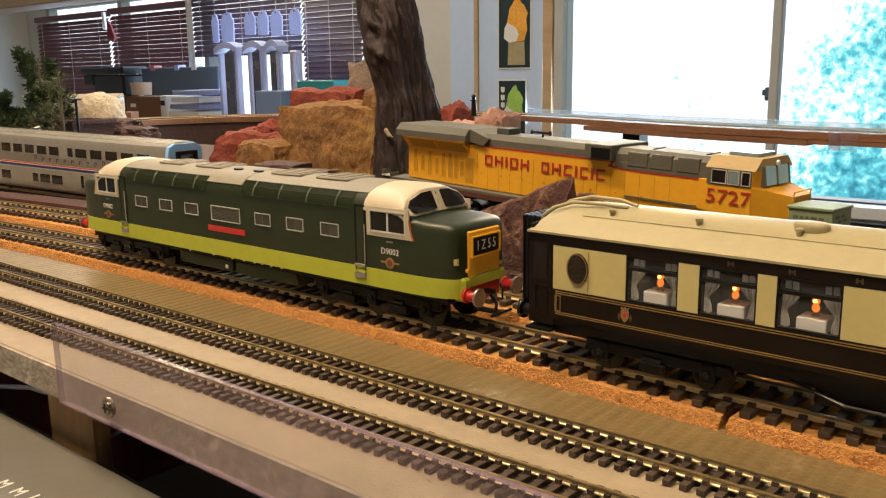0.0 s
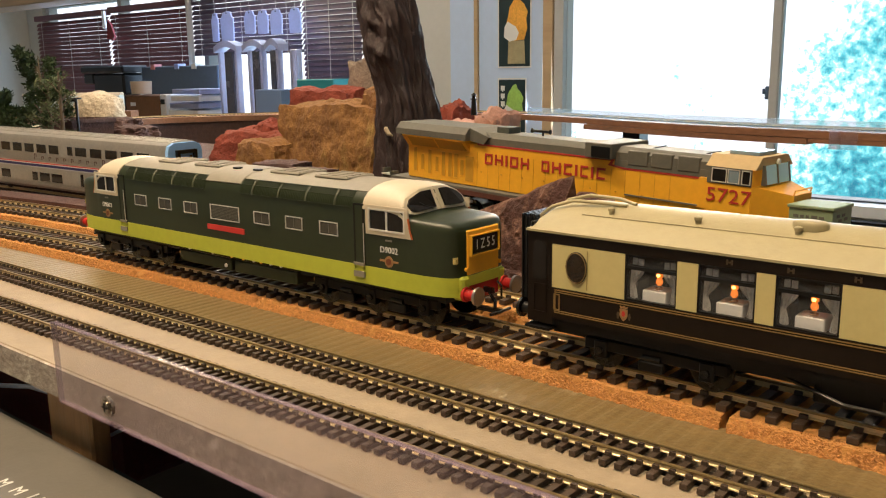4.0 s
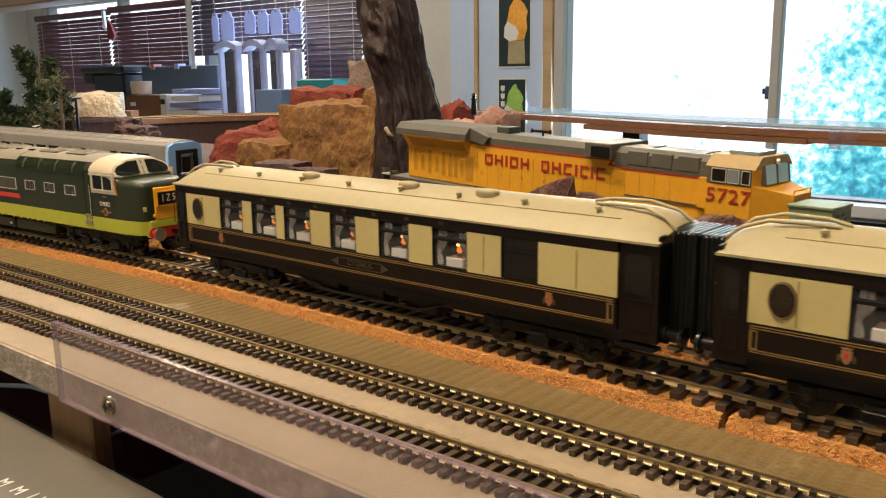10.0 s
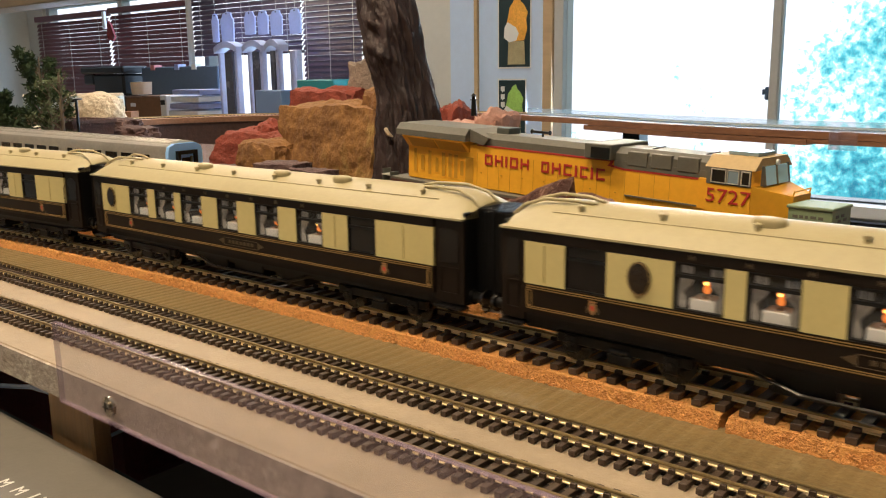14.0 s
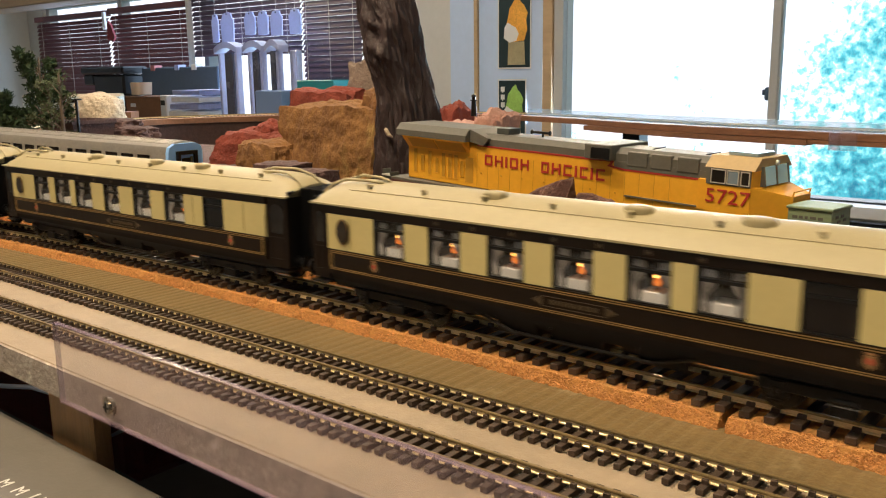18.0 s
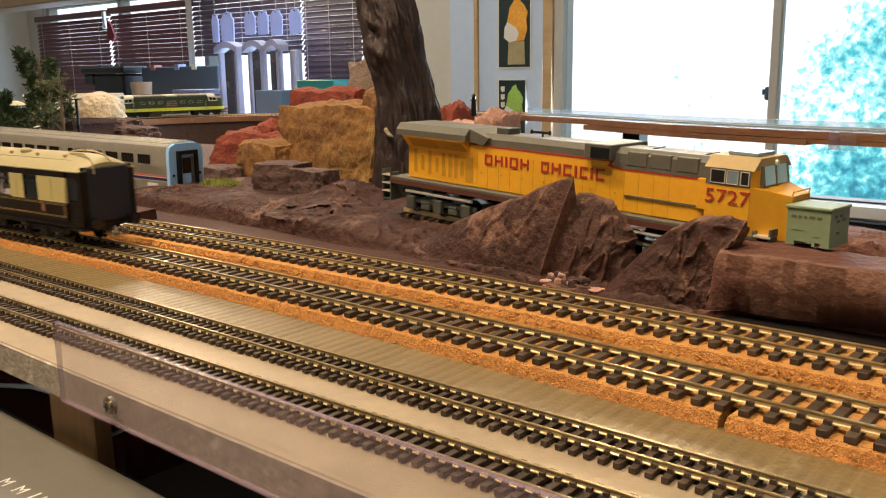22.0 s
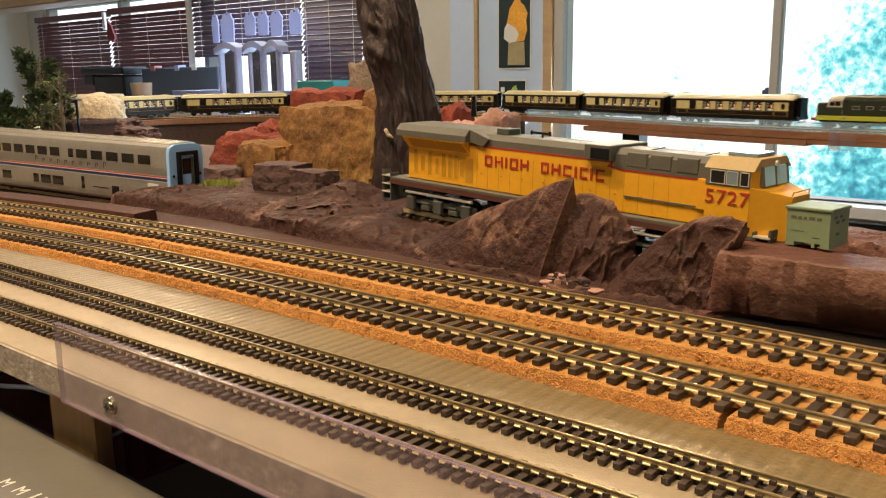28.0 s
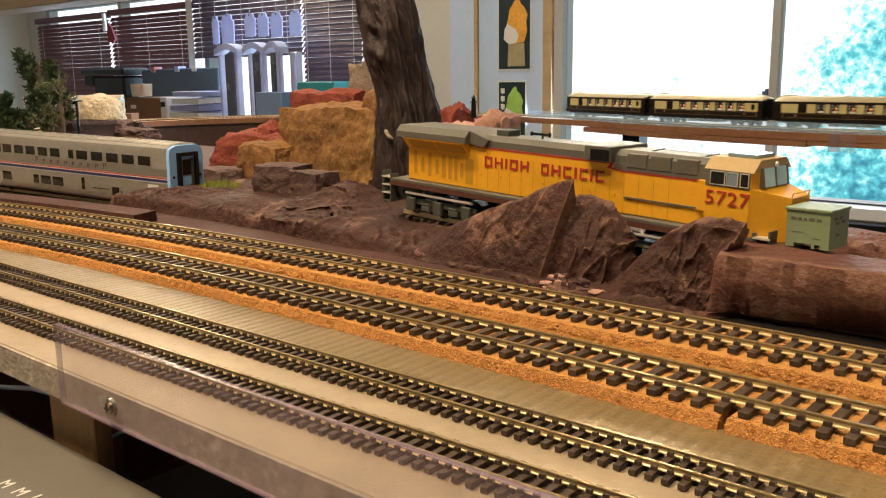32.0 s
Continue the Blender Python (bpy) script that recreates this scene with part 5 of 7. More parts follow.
rock("red_rock", (-0.418, 0.315, -0.021), (0.100, 0.050, 0.0580), RED_ROCK, "brick-red rock with crumbling edges", 47, 0.13, 2.0, 28, (0.034, 0), 5, square=0.6)
rock("red_rock", (-0.376, 0.318, -0.021), (0.036, 0.036, 0.068), RED_ROCK, "upright red rock chunk", 49, 0.15, 2.0, 20, square=0.5)
rock("red_rock", (-0.372, 0.405, -0.021), (0.092, 0.060, 0.0970), RED_ROCK, "flat red rock with a broken pale rim", 51, 0.09, 2.6, 28, square=0.88)
rock("grey_rock", (-0.338, 0.425, -0.021), (0.056, 0.040, 0.1290), GREY_ROCK, "speckled grey rock behind the red one", 53, 0.14, 2.2, 24, (0.008, 0), square=0.75)
rock("mauve_rock", (-0.345, 0.232, -0.021), (0.050, 0.040, 0.0330), MAUVE_ROCK, "low mauve rock beside the silver coach", 55, 0.14, 2.0, 16, square=0.5)
for (x, y, sx, sz, seed, m) in ((-0.205, 0.405, 0.075, 0.066, 61, PINK_ROCK), (-0.180, 0.395, 0.042, 0.060, 63, PINK_ROCK), (-0.172, 0.420, 0.032, 0.076, 65, PINK_ROCK), (-0.232, 0.430, 0.030, 0.082, 66, RED_ROCK)):
    rock("pink_rock", (x, y, -0.021), (sx, 0.045, sz), m, "dusty pink rock behind the yellow engine", seed, 0.18, 2.6, 18, square=0.5)
# the little watch tower on the pink rock
post = thing("watch_lantern", "tiny dark lantern tower on the pink rocks", "lantern tower", at=pose(-0.1990, 0.420, 0.0500))
part("shaft", Shape().tube([(0, 0, 0), (0, 0, 0.0145)], [0.0030, 0.0022], 12), BLACK, post, "", 40)
part("gallery", Shape().disc((0, 0, 0.0150), 0.0034, "z", 0.0010, 12), BLACK, post, "", 40)
part("lamp_room", Shape().tube([(0, 0, 0.0155), (0, 0, 0.0185)], 0.0018, 10), GLASS, post, "", 40)
part("cap", Shape().tube([(0, 0, 0.0186), (0, 0, 0.0200), (0, 0, 0.0212)], [0.0030, 0.0018, 0.0003], 12), BLACK, post, "", 40)

rock("pale_boulder", (-1.140, 0.560, -0.021), (0.100, 0.080, 0.0860), PALE_ROCK, "pale cream boulder near the far curve", 71, 0.12, 2.0, 34, (-0.008, 0), 0, square=0.22)
for x, y, sx, sz, seed in ((-1.03, 0.530, 0.10, 0.045, 75), (-0.97, 0.52, 0.08, 0.034, 76), (-1.075, 0.50, 0.07, 0.030, 77)):
    rock("mauve_rock", (x, y, -0.021), (sx, 0.05, sz), MAUVE_ROCK, "low mauve rock below the pale boulder", seed, 0.2, 2.6, 16, square=0.5)


# ---- the tall bark-wrapped trunk ----
def trunk():
    s = Shape()
    rings = []
    pts = [(-0.093, -0.02, 0.036), (-0.095, 0.02, 0.030), (-0.099, 0.05, 0.0262), (-0.106, 0.08, 0.0238), (-0.117, 0.11, 0.0228), (-0.131, 0.14, 0.0225), (-0.160, 0.20, 0.022), (-0.20, 0.28, 0.021), (-0.26, 0.40, 0.020)]
    n, m = 220, 140
    for i in range(n + 1):
        z = -0.021 + (0.42 + 0.021) * i / n
        cx = float(np.interp(z, [0.0, 0.02, 0.068, 0.144, 0.20, 0.40], [-0.1085, -0.1100, -0.1135, -0.1327, -0.150, -0.215]))
        r = 0.90 * float(np.interp(z, [p[1] for p in pts], [p[2] for p in pts]))
        ring = []
        for k in range(m):
            a = 6.28319 * k / m
            tw = a + z * 2.2
            swirl = 0.006 * math.exp(-((a - 5.0) ** 2 / 0.35 + (z - 0.118) ** 2 / 0.0006)) * crease((a * 1.2 + z * 22, z * 34, 0.4), 8)
            d = swirl + 0.0034 * (crease((math.cos(tw) * 2.2, math.sin(tw) * 2.2, z * 9), 3) - 1) + 0.0008 * (crease((math.cos(tw) * 9, math.sin(tw) * 9, z * 40), 6) - 1) + 0.0022 * fractal((math.cos(tw) * 3, math.sin(tw) * 3, z * 26), 4, 5)
            knot = math.exp(-((a - 5.1) ** 2 / 0.12 + (z - 0.105) ** 2 / 0.00025))
            rr = r + d + 0.005 * knot
            ring.append((cx + rr * math.cos(a), 0.230 + rr * 0.95 * math.sin(a), z))
        rings.append(ring)
    return s.loft(rings)


tree = thing("bark_trunk", "tall dark trunk of crumpled purple-brown bark", "tree trunk")
part("trunk", trunk(), BARK, tree, "", 60)
part("paper_scrap", Shape().tube([(-0.1140, 0.2070, 0.0500), (-0.1115, 0.2050, 0.0520), (-0.1090, 0.2050, 0.0485), (-0.1065, 0.2070, 0.0468)], [0.0004, 0.0016, 0.0016, 0.0004], 6), PALE_ROCK, tree, "small pale scrap stuck to the bark", 60)

# ---- moss and the conifers ----
MOSS = material("moss", (0.30, 0.34, 0.06), 0.9, vary=0.4, scale=300)
NEEDLE = material("needles", (0.040, 0.072, 0.022), 0.8, vary=0.4, scale=120, dark=(0.012, 0.024, 0.009), vary_island=0.3)
SAGE = material("sage_twigs", (0.13, 0.155, 0.075), 0.85, vary=0.35, scale=150)
TWIG = material("twig", (0.12, 0.09, 0.06), 0.85, vary=0.3, scale=150)


def tuft(centre, count, spread, height, seed):
    s = Shape()
    r = random.Random(seed)
    for _ in range(count):
        a, d = r.uniform(0, 6.283), spread * math.sqrt(r.random())
        x, y = centre[0] + d * math.cos(a), centre[1] + d * 0.7 * math.sin(a)
        h = height * r.uniform(0.4, 1.0) * (1 - 0.5 * d / spread)
        dx, dy, w = r.uniform(-1, 1) * h * 0.5, r.uniform(-1, 1) * h * 0.5, height * 0.07
        b = r.uniform(0, 3.14)
        s.add([(x - w * math.cos(b), y - w * math.sin(b), centre[2]), (x + w * math.cos(b), y + w * math.sin(b), centre[2]), (x + dx, y + dy, centre[2] + h)], [(0, 1, 2)])
    return s


tagged(part("moss_tuft", tuft((-0.276, 0.1800, 0.002), 900, 0.021, 0.0100, 4), MOSS), "yellow-green moss tuft on the bank", "moss", kind="stuff")


def conifer(centre, height, spread, seed, leaf_mat, label, leaf=0.006, twigs=26, per=70, puff=0.15):
    t = thing("conifer", label, "tree", "little trees", at=pose(*centre))
    r = random.Random(seed)
    part("trunk", Shape().tube([(0, 0, 0), (0.002, 0, height * 0.5), (0, 0.002, height * 0.95)], [height * 0.03, height * 0.02, height * 0.006], 8), TWIG, t, "", 50)
    limbs, crown = Shape(), Shape()
    for i in range(twigs):
        z = height * (0.18 + 0.78 * i / twigs)
        a = r.uniform(0, 6.283)
        ln = spread * (1.05 - 0.65 * i / twigs) * r.uniform(0.55, 1.1)
        tip = Vector((math.cos(a) * ln, math.sin(a) * ln * 0.8, z + ln * r.uniform(0.1, 0.6)))
        base = Vector((0, 0, z * 0.9))
        limbs.tube([base, base.lerp(tip, 0.5) + Vector((0, 0, 0.002)), tip], [height * 0.009, height * 0.006, height * 0.002], 5)
        for _ in range(per):
            ball = Vector((r.gauss(0, 1), r.gauss(0, 1), r.gauss(0, 1))).normalized() * r.uniform(0.3, 1.0)
            p = base.lerp(tip, r.choice((0.55, 0.95, 0.95))) + ball * spread * puff
            d = Vector((r.uniform(-1, 1), r.uniform(-1, 1), r.uniform(-0.3, 1))).normalized() * leaf * r.uniform(0.6, 1.4)
            w = d.orthogonal().normalized() * leaf * 0.28
            crown.add([p - w, p + w, p + d + w * 0.3, p + d - w * 0.3], [(0, 1, 2, 3)])
    part("limbs", limbs, TWIG, t, "", 50)
    tagged(part("crown", crown, leaf_mat, t, "dense small needles"), kind="")
    return t


conifer((-1.045, 0.340, -0.021), 0.088, 0.055, 5, NEEDLE, "bushy dark green model conifer near the far curve", 0.0048, 24, 260, 0.17)
conifer((-0.945, 0.360, -0.021), 0.150, 0.062, 6, NEEDLE, "tall dark green model conifer near the far curve", 0.0048, 22, 260, 0.16)
conifer((-0.893, 0.345, -0.021), 0.112, 0.040, 7, SAGE, "thin grey-green sprig of a tree", 0.0036, 26, 34)
conifer((-0.860, 0.345, -0.021), 0.126, 0.034, 8, SAGE, "sparse dry sprig of a tree", 0.0032, 20, 22)
pot = thing("tree_tub", "dark square tub below the trees", "tub", at=pose(-1.010, 0.45, -0.021))
part("body", Shape().loft([[(-0.036, -0.03, 0), (0.036, -0.03, 0), (0.036, 0.03, 0), (-0.036, 0.03, 0)], [(-0.042, -0.035, 0.044), (0.042, -0.035, 0.044), (0.042, 0.035, 0.044), (-0.042, 0.035, 0.044)]]), MAUVE_ROCK, pot)
part("rim", frame_ring(-0.044, 0.044, -0.037, 0.037, 0.006, -0.003, 0.003), MAUVE_ROCK, pot, at=pose(0, 0, 0.045, 90, 0, 0))
sl = thing("platform_lamp", "thin dark platform lamp with a flat shade", "lamp", at=pose(-0.960, 0.42, -0.021))
part("pole", Shape().tube([(0, 0, 0), (0, 0, 0.079)], 0.0022, 8), BLACK, sl, "", 40)
part("shade", Shape().disc((0, 0, 0.080), 0.0085, "z", 0.0020, 16), BLACK, sl, "", 40)

# ---- brown strip in front of the silver coach, and its sunken track ----
single("brown_kerb", ribbon(-0.95, -0.225, [(0.0785, TOP), (0.0985, TOP), (0.0975, -0.0010), (0.0800, -0.0020)], 60), GROUND, "dark brown strip of board beside the sunken track", "board strip")
single("brown_kerb", ribbon(-1.1, 0.7, [(0.0905, -0.030), (0.096, -0.030), (0.096, TOP - 0.0005), (0.0905, TOP - 0.0005)], 40), GROUND, "low brown edge strip behind the tracks", "board strip")

# ---- standing rolling stock ----
UP_RED = material("signal_red", (0.42, 0.03, 0.02), 0.5)
UP_SILL = material("dark_sill", (0.10, 0.035, 0.025), 0.6, vary=0.2, scale=80)
TRUCK_GREY = material("truck_grey", (0.075, 0.080, 0.070), 0.55, vary=0.25, scale=120)
PALE_GLASS = material("cab_glass", (0.20, 0.27, 0.32), 0.06, spec=0.8)
# Darker copy of the armour yellow: shade in mesh, louvres and seams as colour.
SHADE_YELLOW = material("shaded_yellow", (0.50, 0.26, 0.012), 0.6, vary=0.1, scale=60)
# Opaque blue: the bright sky seen through the windshield, put into its colour.
SKY_BLUE = material("painted_sky_glass", (0.42, 0.74, 1.0), 0.08, spec=0.8)


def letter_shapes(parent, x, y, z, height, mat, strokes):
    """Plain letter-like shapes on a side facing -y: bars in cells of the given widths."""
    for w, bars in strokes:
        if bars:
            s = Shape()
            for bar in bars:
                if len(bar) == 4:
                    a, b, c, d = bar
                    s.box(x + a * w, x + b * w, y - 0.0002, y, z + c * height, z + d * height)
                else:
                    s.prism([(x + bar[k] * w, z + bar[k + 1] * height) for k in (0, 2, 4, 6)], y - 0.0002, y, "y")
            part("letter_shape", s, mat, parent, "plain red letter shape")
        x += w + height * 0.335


def yellow_engine():
    t = thing("yellow_diesel_engine", "yellow and grey diesel engine with red lettering", "locomotive", at=pose(0.0696, 0.1472, 0.0049, 0, 2.0, -6.2))
    H = 0.0118
    part("long_hood", Shape().box(-0.1080, 0.0950, -H, H, 0.0205, 0.0447, 0.0004), UP_YELLOW, t, "yellow long hood")
    part("hood_roof", Shape().prism([(-H, 0.0449), (H, 0.0449), (H, 0.0485), (0.008, 0.0512), (-0.008, 0.0512), (-H, 0.0485)], -0.0500, 0.0940, "x"), UP_GREY, t, "grey hood roof")
    part("red_line", Shape().box(-0.0500, 0.0380, -H - 0.0002, H + 0.0002, 0.0440, 0.0449), UP_RED, t)
    part("red_line", Shape().box(0.0480, 0.0950, -H - 0.0002, H + 0.0002, 0.0406, 0.0415), UP_RED, t)
    part("red_zigzag", Shape().prism([(0.0360, 0.0440), (0.0420, 0.0449), (0.0405, 0.0425), (0.0480, 0.0415), (0.0480, 0.0406), (0.0380, 0.0418), (0.0400, 0.0440)], -H - 0.0003, -H, "y"), UP_RED, t)
    part("grey_side", Shape().box(0.0420, 0.0950, -H - 0.0003, -H + 0.0002, 0.0415, 0.0449), UP_GREY, t, "grey upper hood side")
    # overhanging radiator at the rear
    r = part("radiator_housing", Shape().prism([(-H, 0.0395), (H, 0.0395), (0.0168, 0.0455), (0.0168, 0.0490), (0.0140, 0.0520), (-0.0140, 0.0520), (-0.0168, 0.0490), (-0.0168, 0.0455)], -0.1080, -0.0560, "x"), UP_YELLOW, t, "yellow radiator overhang")
    part("radiator_roof", Shape().prism([(-0.0172, 0.0462), (0.0172, 0.0462), (0.0172, 0.0496), (0.0138, 0.0532), (-0.0138, 0.0532), (-0.0172, 0.0496)], -0.1130, -0.0545, "x"), UP_GREY, r, "grey radiator roof")
    part("roof_slope", Shape().prism([(-0.0545, 0.0462), (-0.0545, 0.0532), (-0.0400, 0.0490), (-0.0440, 0.0449)], -0.0136, 0.0136, "y"), UP_GREY, r)
    for x0, x1 in ((-0.1030, -0.0810), (-0.0795, -0.0580)):
        part("radiator_mesh", Shape().prism([(-H - 0.0004, 0.0400), (-0.0166, 0.0452), (-0.0172, 0.0452), (-H - 0.0010, 0.0398)], x0, x1, "x"), SHADE_YELLOW, r, "yellow mesh with its shadow put into the colour")
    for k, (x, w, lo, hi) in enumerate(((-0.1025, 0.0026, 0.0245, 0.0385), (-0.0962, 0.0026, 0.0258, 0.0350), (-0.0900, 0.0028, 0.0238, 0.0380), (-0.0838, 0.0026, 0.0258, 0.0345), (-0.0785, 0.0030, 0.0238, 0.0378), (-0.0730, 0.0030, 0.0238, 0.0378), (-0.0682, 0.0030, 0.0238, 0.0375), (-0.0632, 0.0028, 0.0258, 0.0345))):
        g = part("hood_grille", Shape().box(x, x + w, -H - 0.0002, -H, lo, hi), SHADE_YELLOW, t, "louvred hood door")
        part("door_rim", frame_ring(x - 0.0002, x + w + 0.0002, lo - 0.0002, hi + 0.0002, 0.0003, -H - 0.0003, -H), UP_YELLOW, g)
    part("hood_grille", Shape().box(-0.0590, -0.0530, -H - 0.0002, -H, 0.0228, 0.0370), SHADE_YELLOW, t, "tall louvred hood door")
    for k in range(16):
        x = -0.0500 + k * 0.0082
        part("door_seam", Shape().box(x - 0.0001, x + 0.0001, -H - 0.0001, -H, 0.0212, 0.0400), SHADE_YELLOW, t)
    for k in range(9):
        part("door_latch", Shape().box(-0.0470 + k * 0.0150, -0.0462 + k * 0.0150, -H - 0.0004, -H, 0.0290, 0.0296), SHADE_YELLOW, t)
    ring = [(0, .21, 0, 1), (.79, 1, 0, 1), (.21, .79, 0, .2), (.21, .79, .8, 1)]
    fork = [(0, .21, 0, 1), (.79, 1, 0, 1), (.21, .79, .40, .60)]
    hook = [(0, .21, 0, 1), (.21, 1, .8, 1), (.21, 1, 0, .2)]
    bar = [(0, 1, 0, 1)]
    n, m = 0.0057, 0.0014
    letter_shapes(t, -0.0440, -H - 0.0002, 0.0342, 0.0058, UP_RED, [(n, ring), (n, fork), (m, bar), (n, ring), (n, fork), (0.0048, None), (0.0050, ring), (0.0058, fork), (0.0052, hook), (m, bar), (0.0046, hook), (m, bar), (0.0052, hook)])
    # cab and nose
    c = part("cab", Shape().prism([(0.0945, -0.0172), (0.1152, -0.0172), (0.1168, -0.0112), (0.1168, 0.0112), (0.1152, 0.0172), (0.0945, 0.0172)], 0.0180, 0.0480, "z"), UP_YELLOW, t, "yellow cab")
    # The roof's tan carries the warm light that falls on it.
    part("cab_roof", Shape().prism([(-0.0175, 0.0478), (0.0175, 0.0478), (0.0120, 0.0528), (-0.0120, 0.0528)], 0.0935, 0.1166, "x"), material("lit_tan", (0.42, 0.30, 0.13), 0.6, vary=0.1, scale=60), c, "cab roof with warm light put into its tan")
    part("grey_cab_top", Shape().box(0.0944, 0.1151, -0.0174, -0.0170, 0.0405, 0.0479), UP_GREY, c, "grey window band")
    for x0, x1, m in ((0.0966, 0.1036, GLASS), (0.1042, 0.1096, PALE_GLASS), (0.1106, 0.1146, GLASS)):
        f = part("cab_window", frame_ring(x0, x1, 0.0412, 0.0472, 0.0003, -0.0178, -0.0170), CHROME, c, "bright-framed cab window")
        part("glass", Shape().box(x0 + 0.0004, x1 - 0.0004, -0.0176, -0.0171, 0.0416, 0.0468), m, f)
    part("windshield", Shape().prism([(0.1162, 0.0412), (0.1186, 0.0412), (0.1172, 0.0492), (0.1162, 0.0492)], -0.0112, 0.0112, "y"), SKY_BLUE, c, "windshield painted pale blue for the sky behind it")
    for y in (-0.0118, -0.0005, 0.0108):
        part("windshield_post", Shape().prism([(0.1163, 0.0410), (0.1190, 0.0410), (0.1176, 0.0495), (0.1163, 0.0495)], y, y + 0.0010, "y"), UP_GREY, c)
    lettering("5727", 0.0088, UP_RED, t, near_side(0.1050, -0.0175, 0.0352), "red running number", 1.22)
    nose = part("nose", Shape().loft([[(0.1150, -0.0170, 0.0180), (0.1150, 0.0170, 0.0180), (0.1150, 0.0170, 0.0410), (0.1150, -0.0170, 0.0410)], [(0.1300, -0.0085, 0.0190), (0.1300, 0.0085, 0.0190), (0.1300, 0.0085, 0.0378), (0.1300, -0.0085, 0.0378)]]), UP_YELLOW, t, "yellow sloping nose")
    part("nose_handrail", Shape().tube([(0.1295, -0.0080, 0.0378), (0.1300, -0.0080, 0.0398), (0.1300, 0.0080, 0.0398), (0.1295, 0.0080, 0.0378)], 0.00035, 6), UP_YELLOW, nose)
    part("headlight", Shape().disc((0.1180, 0.0, 0.0505), 0.0012, "x", 0.0010, 12), CHROME, c)
    part("dynamic_brake_box", Shape().box(0.0268, 0.0425, -0.0162, 0.0162, 0.0450, 0.0525, 0.0004), UP_GREY, t, "grey box on the hood")
    part("box_grille", Shape().box(0.0310, 0.0420, -0.0166, -0.0160, 0.0456, 0.0510), BLACK, t)
    for x in (0.055, 0.068, 0.082):
        part("roof_panel", Shape().box(x - 0.0055, x + 0.0055, -H - 0.0006, H + 0.0006, 0.0432, 0.0500, 0.0003), UP_GREY, t)
    part("exhaust_box", Shape().box(-0.0420, -0.0330, -0.0050, 0.0050, 0.0510, 0.0545, 0.0003), TRUCK_GREY, t)
    horn = part("horn", Shape().tube([(-0.0130, 0, 0.0512), (-0.0130, 0, 0.0536)], 0.0006, 6), BLACK, t)
    part("trumpet", Shape().tube([(-0.0190, -0.002, 0.0538), (-0.0178, -0.002, 0.0538), (-0.0075, -0.002, 0.0538), (-0.0065, -0.002, 0.0538)], [0.0014, 0.0007, 0.0007, 0.0014], 8), BLACK, horn, "", 40)
    part("roof_aerial", Shape().tube([(0.058, -0.004, 0.0512), (0.065, -0.004, 0.0530)], 0.0003, 5).tube([(0.086, -0.004, 0.0512), (0.093, -0.004, 0.0530)], 0.0003, 5), BLACK, t)
    part("air_conditioner", Shape().box(0.0990, 0.1130, -0.0080, 0.0080, 0.0526, 0.0545, 0.0004), PALE_GLASS, c)
    # frame, steps, trucks and tank
    part("walkway", Shape().box(-0.1180, 0.1200, -0.0172, 0.0172, 0.0187, 0.0203, 0.0002), UP_GREY, t, "grey walkway")
    part("sill", Shape().box(-0.1180, 0.1200, -0.0174, 0.0174, 0.0160, 0.0187), UP_SILL, t, "dark red sill")
    part("panel_line", Shape().box(0.0490, 0.0890, -H - 0.0008, -H, 0.0283, 0.0290), UP_GREY, t)
    part("side_panel", Shape().box(0.0890, 0.0935, -H - 0.0028, -H, 0.0283, 0.0418), UP_YELLOW, t)
    part("tank", Shape().box(-0.0300, 0.0340, -0.0145, 0.0145, 0.0055, 0.0150, 0.0015), BLACK, t, "black fuel tank")
    for s in (-1, 1):
        for y in (-1, 1):
            st = part("corner_steps", Shape().box(*sorted((s * 0.1190, s * 0.1180)), *sorted((y * 0.0174, y * 0.0110)), 0.0050, 0.0225).box(*sorted((s * 0.1262, s * 0.1252)), *sorted((y * 0.0174, y * 0.0110)), 0.0050, 0.0240), TRUCK_GREY, t, "grey corner steps")
            for k in range(4):
                part("tread", Shape().box(*sorted((s * 0.1262, s * 0.1185)), *sorted((y * 0.0178, y * 0.0110)), 0.0052 + k * 0.0050, 0.0060 + k * 0.0050), CHROME if k else TRUCK_GREY, st)
        b = bogie(t, s * 0.0780, 0.0470, 3, 0.0060, "truck", TRUCK_GREY)
        for y in (-1, 1):
            part("brake_cylinder", Shape().tube([(-0.028, y * 0.0155, 0.0125), (0.028, y * 0.0155, 0.0125)], 0.0009, 8), CHROME, b, "", 40)
            for x in (-0.0235, 0.0, 0.0235):
                part("spring_box", Shape().box(x - 0.0035, x + 0.0035, *sorted((y * 0.0165, y * 0.0140)), 0.0020, 0.0100, 0.0005), TRUCK_GREY, b)
        part("coupler", Shape().box(*sorted((s * 0.1250, s * 0.1300)), -0.0018, 0.0018, 0.0075, 0.0110, 0.0004), BLACK, t)
        part("pilot", Shape().box(*sorted((s * 0.1250, s * 0.1262)), -0.0165, 0.0165, 0.0040, 0.0190), TRUCK_GREY, t)
    return t


yellow_engine()
et = thing("engine_track", "short track under the yellow engine on the bank", "track", at=pose(0.0696, 0.1472, 0.0049, 0, 2.0, -6.2))
for s in (-1, 1):
    part("rail", Shape().box(-0.116, 0.130, s * 0.0083 - 0.0005, s * 0.0083 + 0.0005, -0.0028, -0.0001), RAIL, et)
me = Shape().box(-0.0014, 0.0014, -0.014, 0.014, -0.0046, -0.0026, 0.0003).mesh("sleeper", SLEEPER)
for k in range(36):
    part("sleeper", me, SLEEPER, et, at=pose(-0.114 + k * 0.0068, 0, 0))


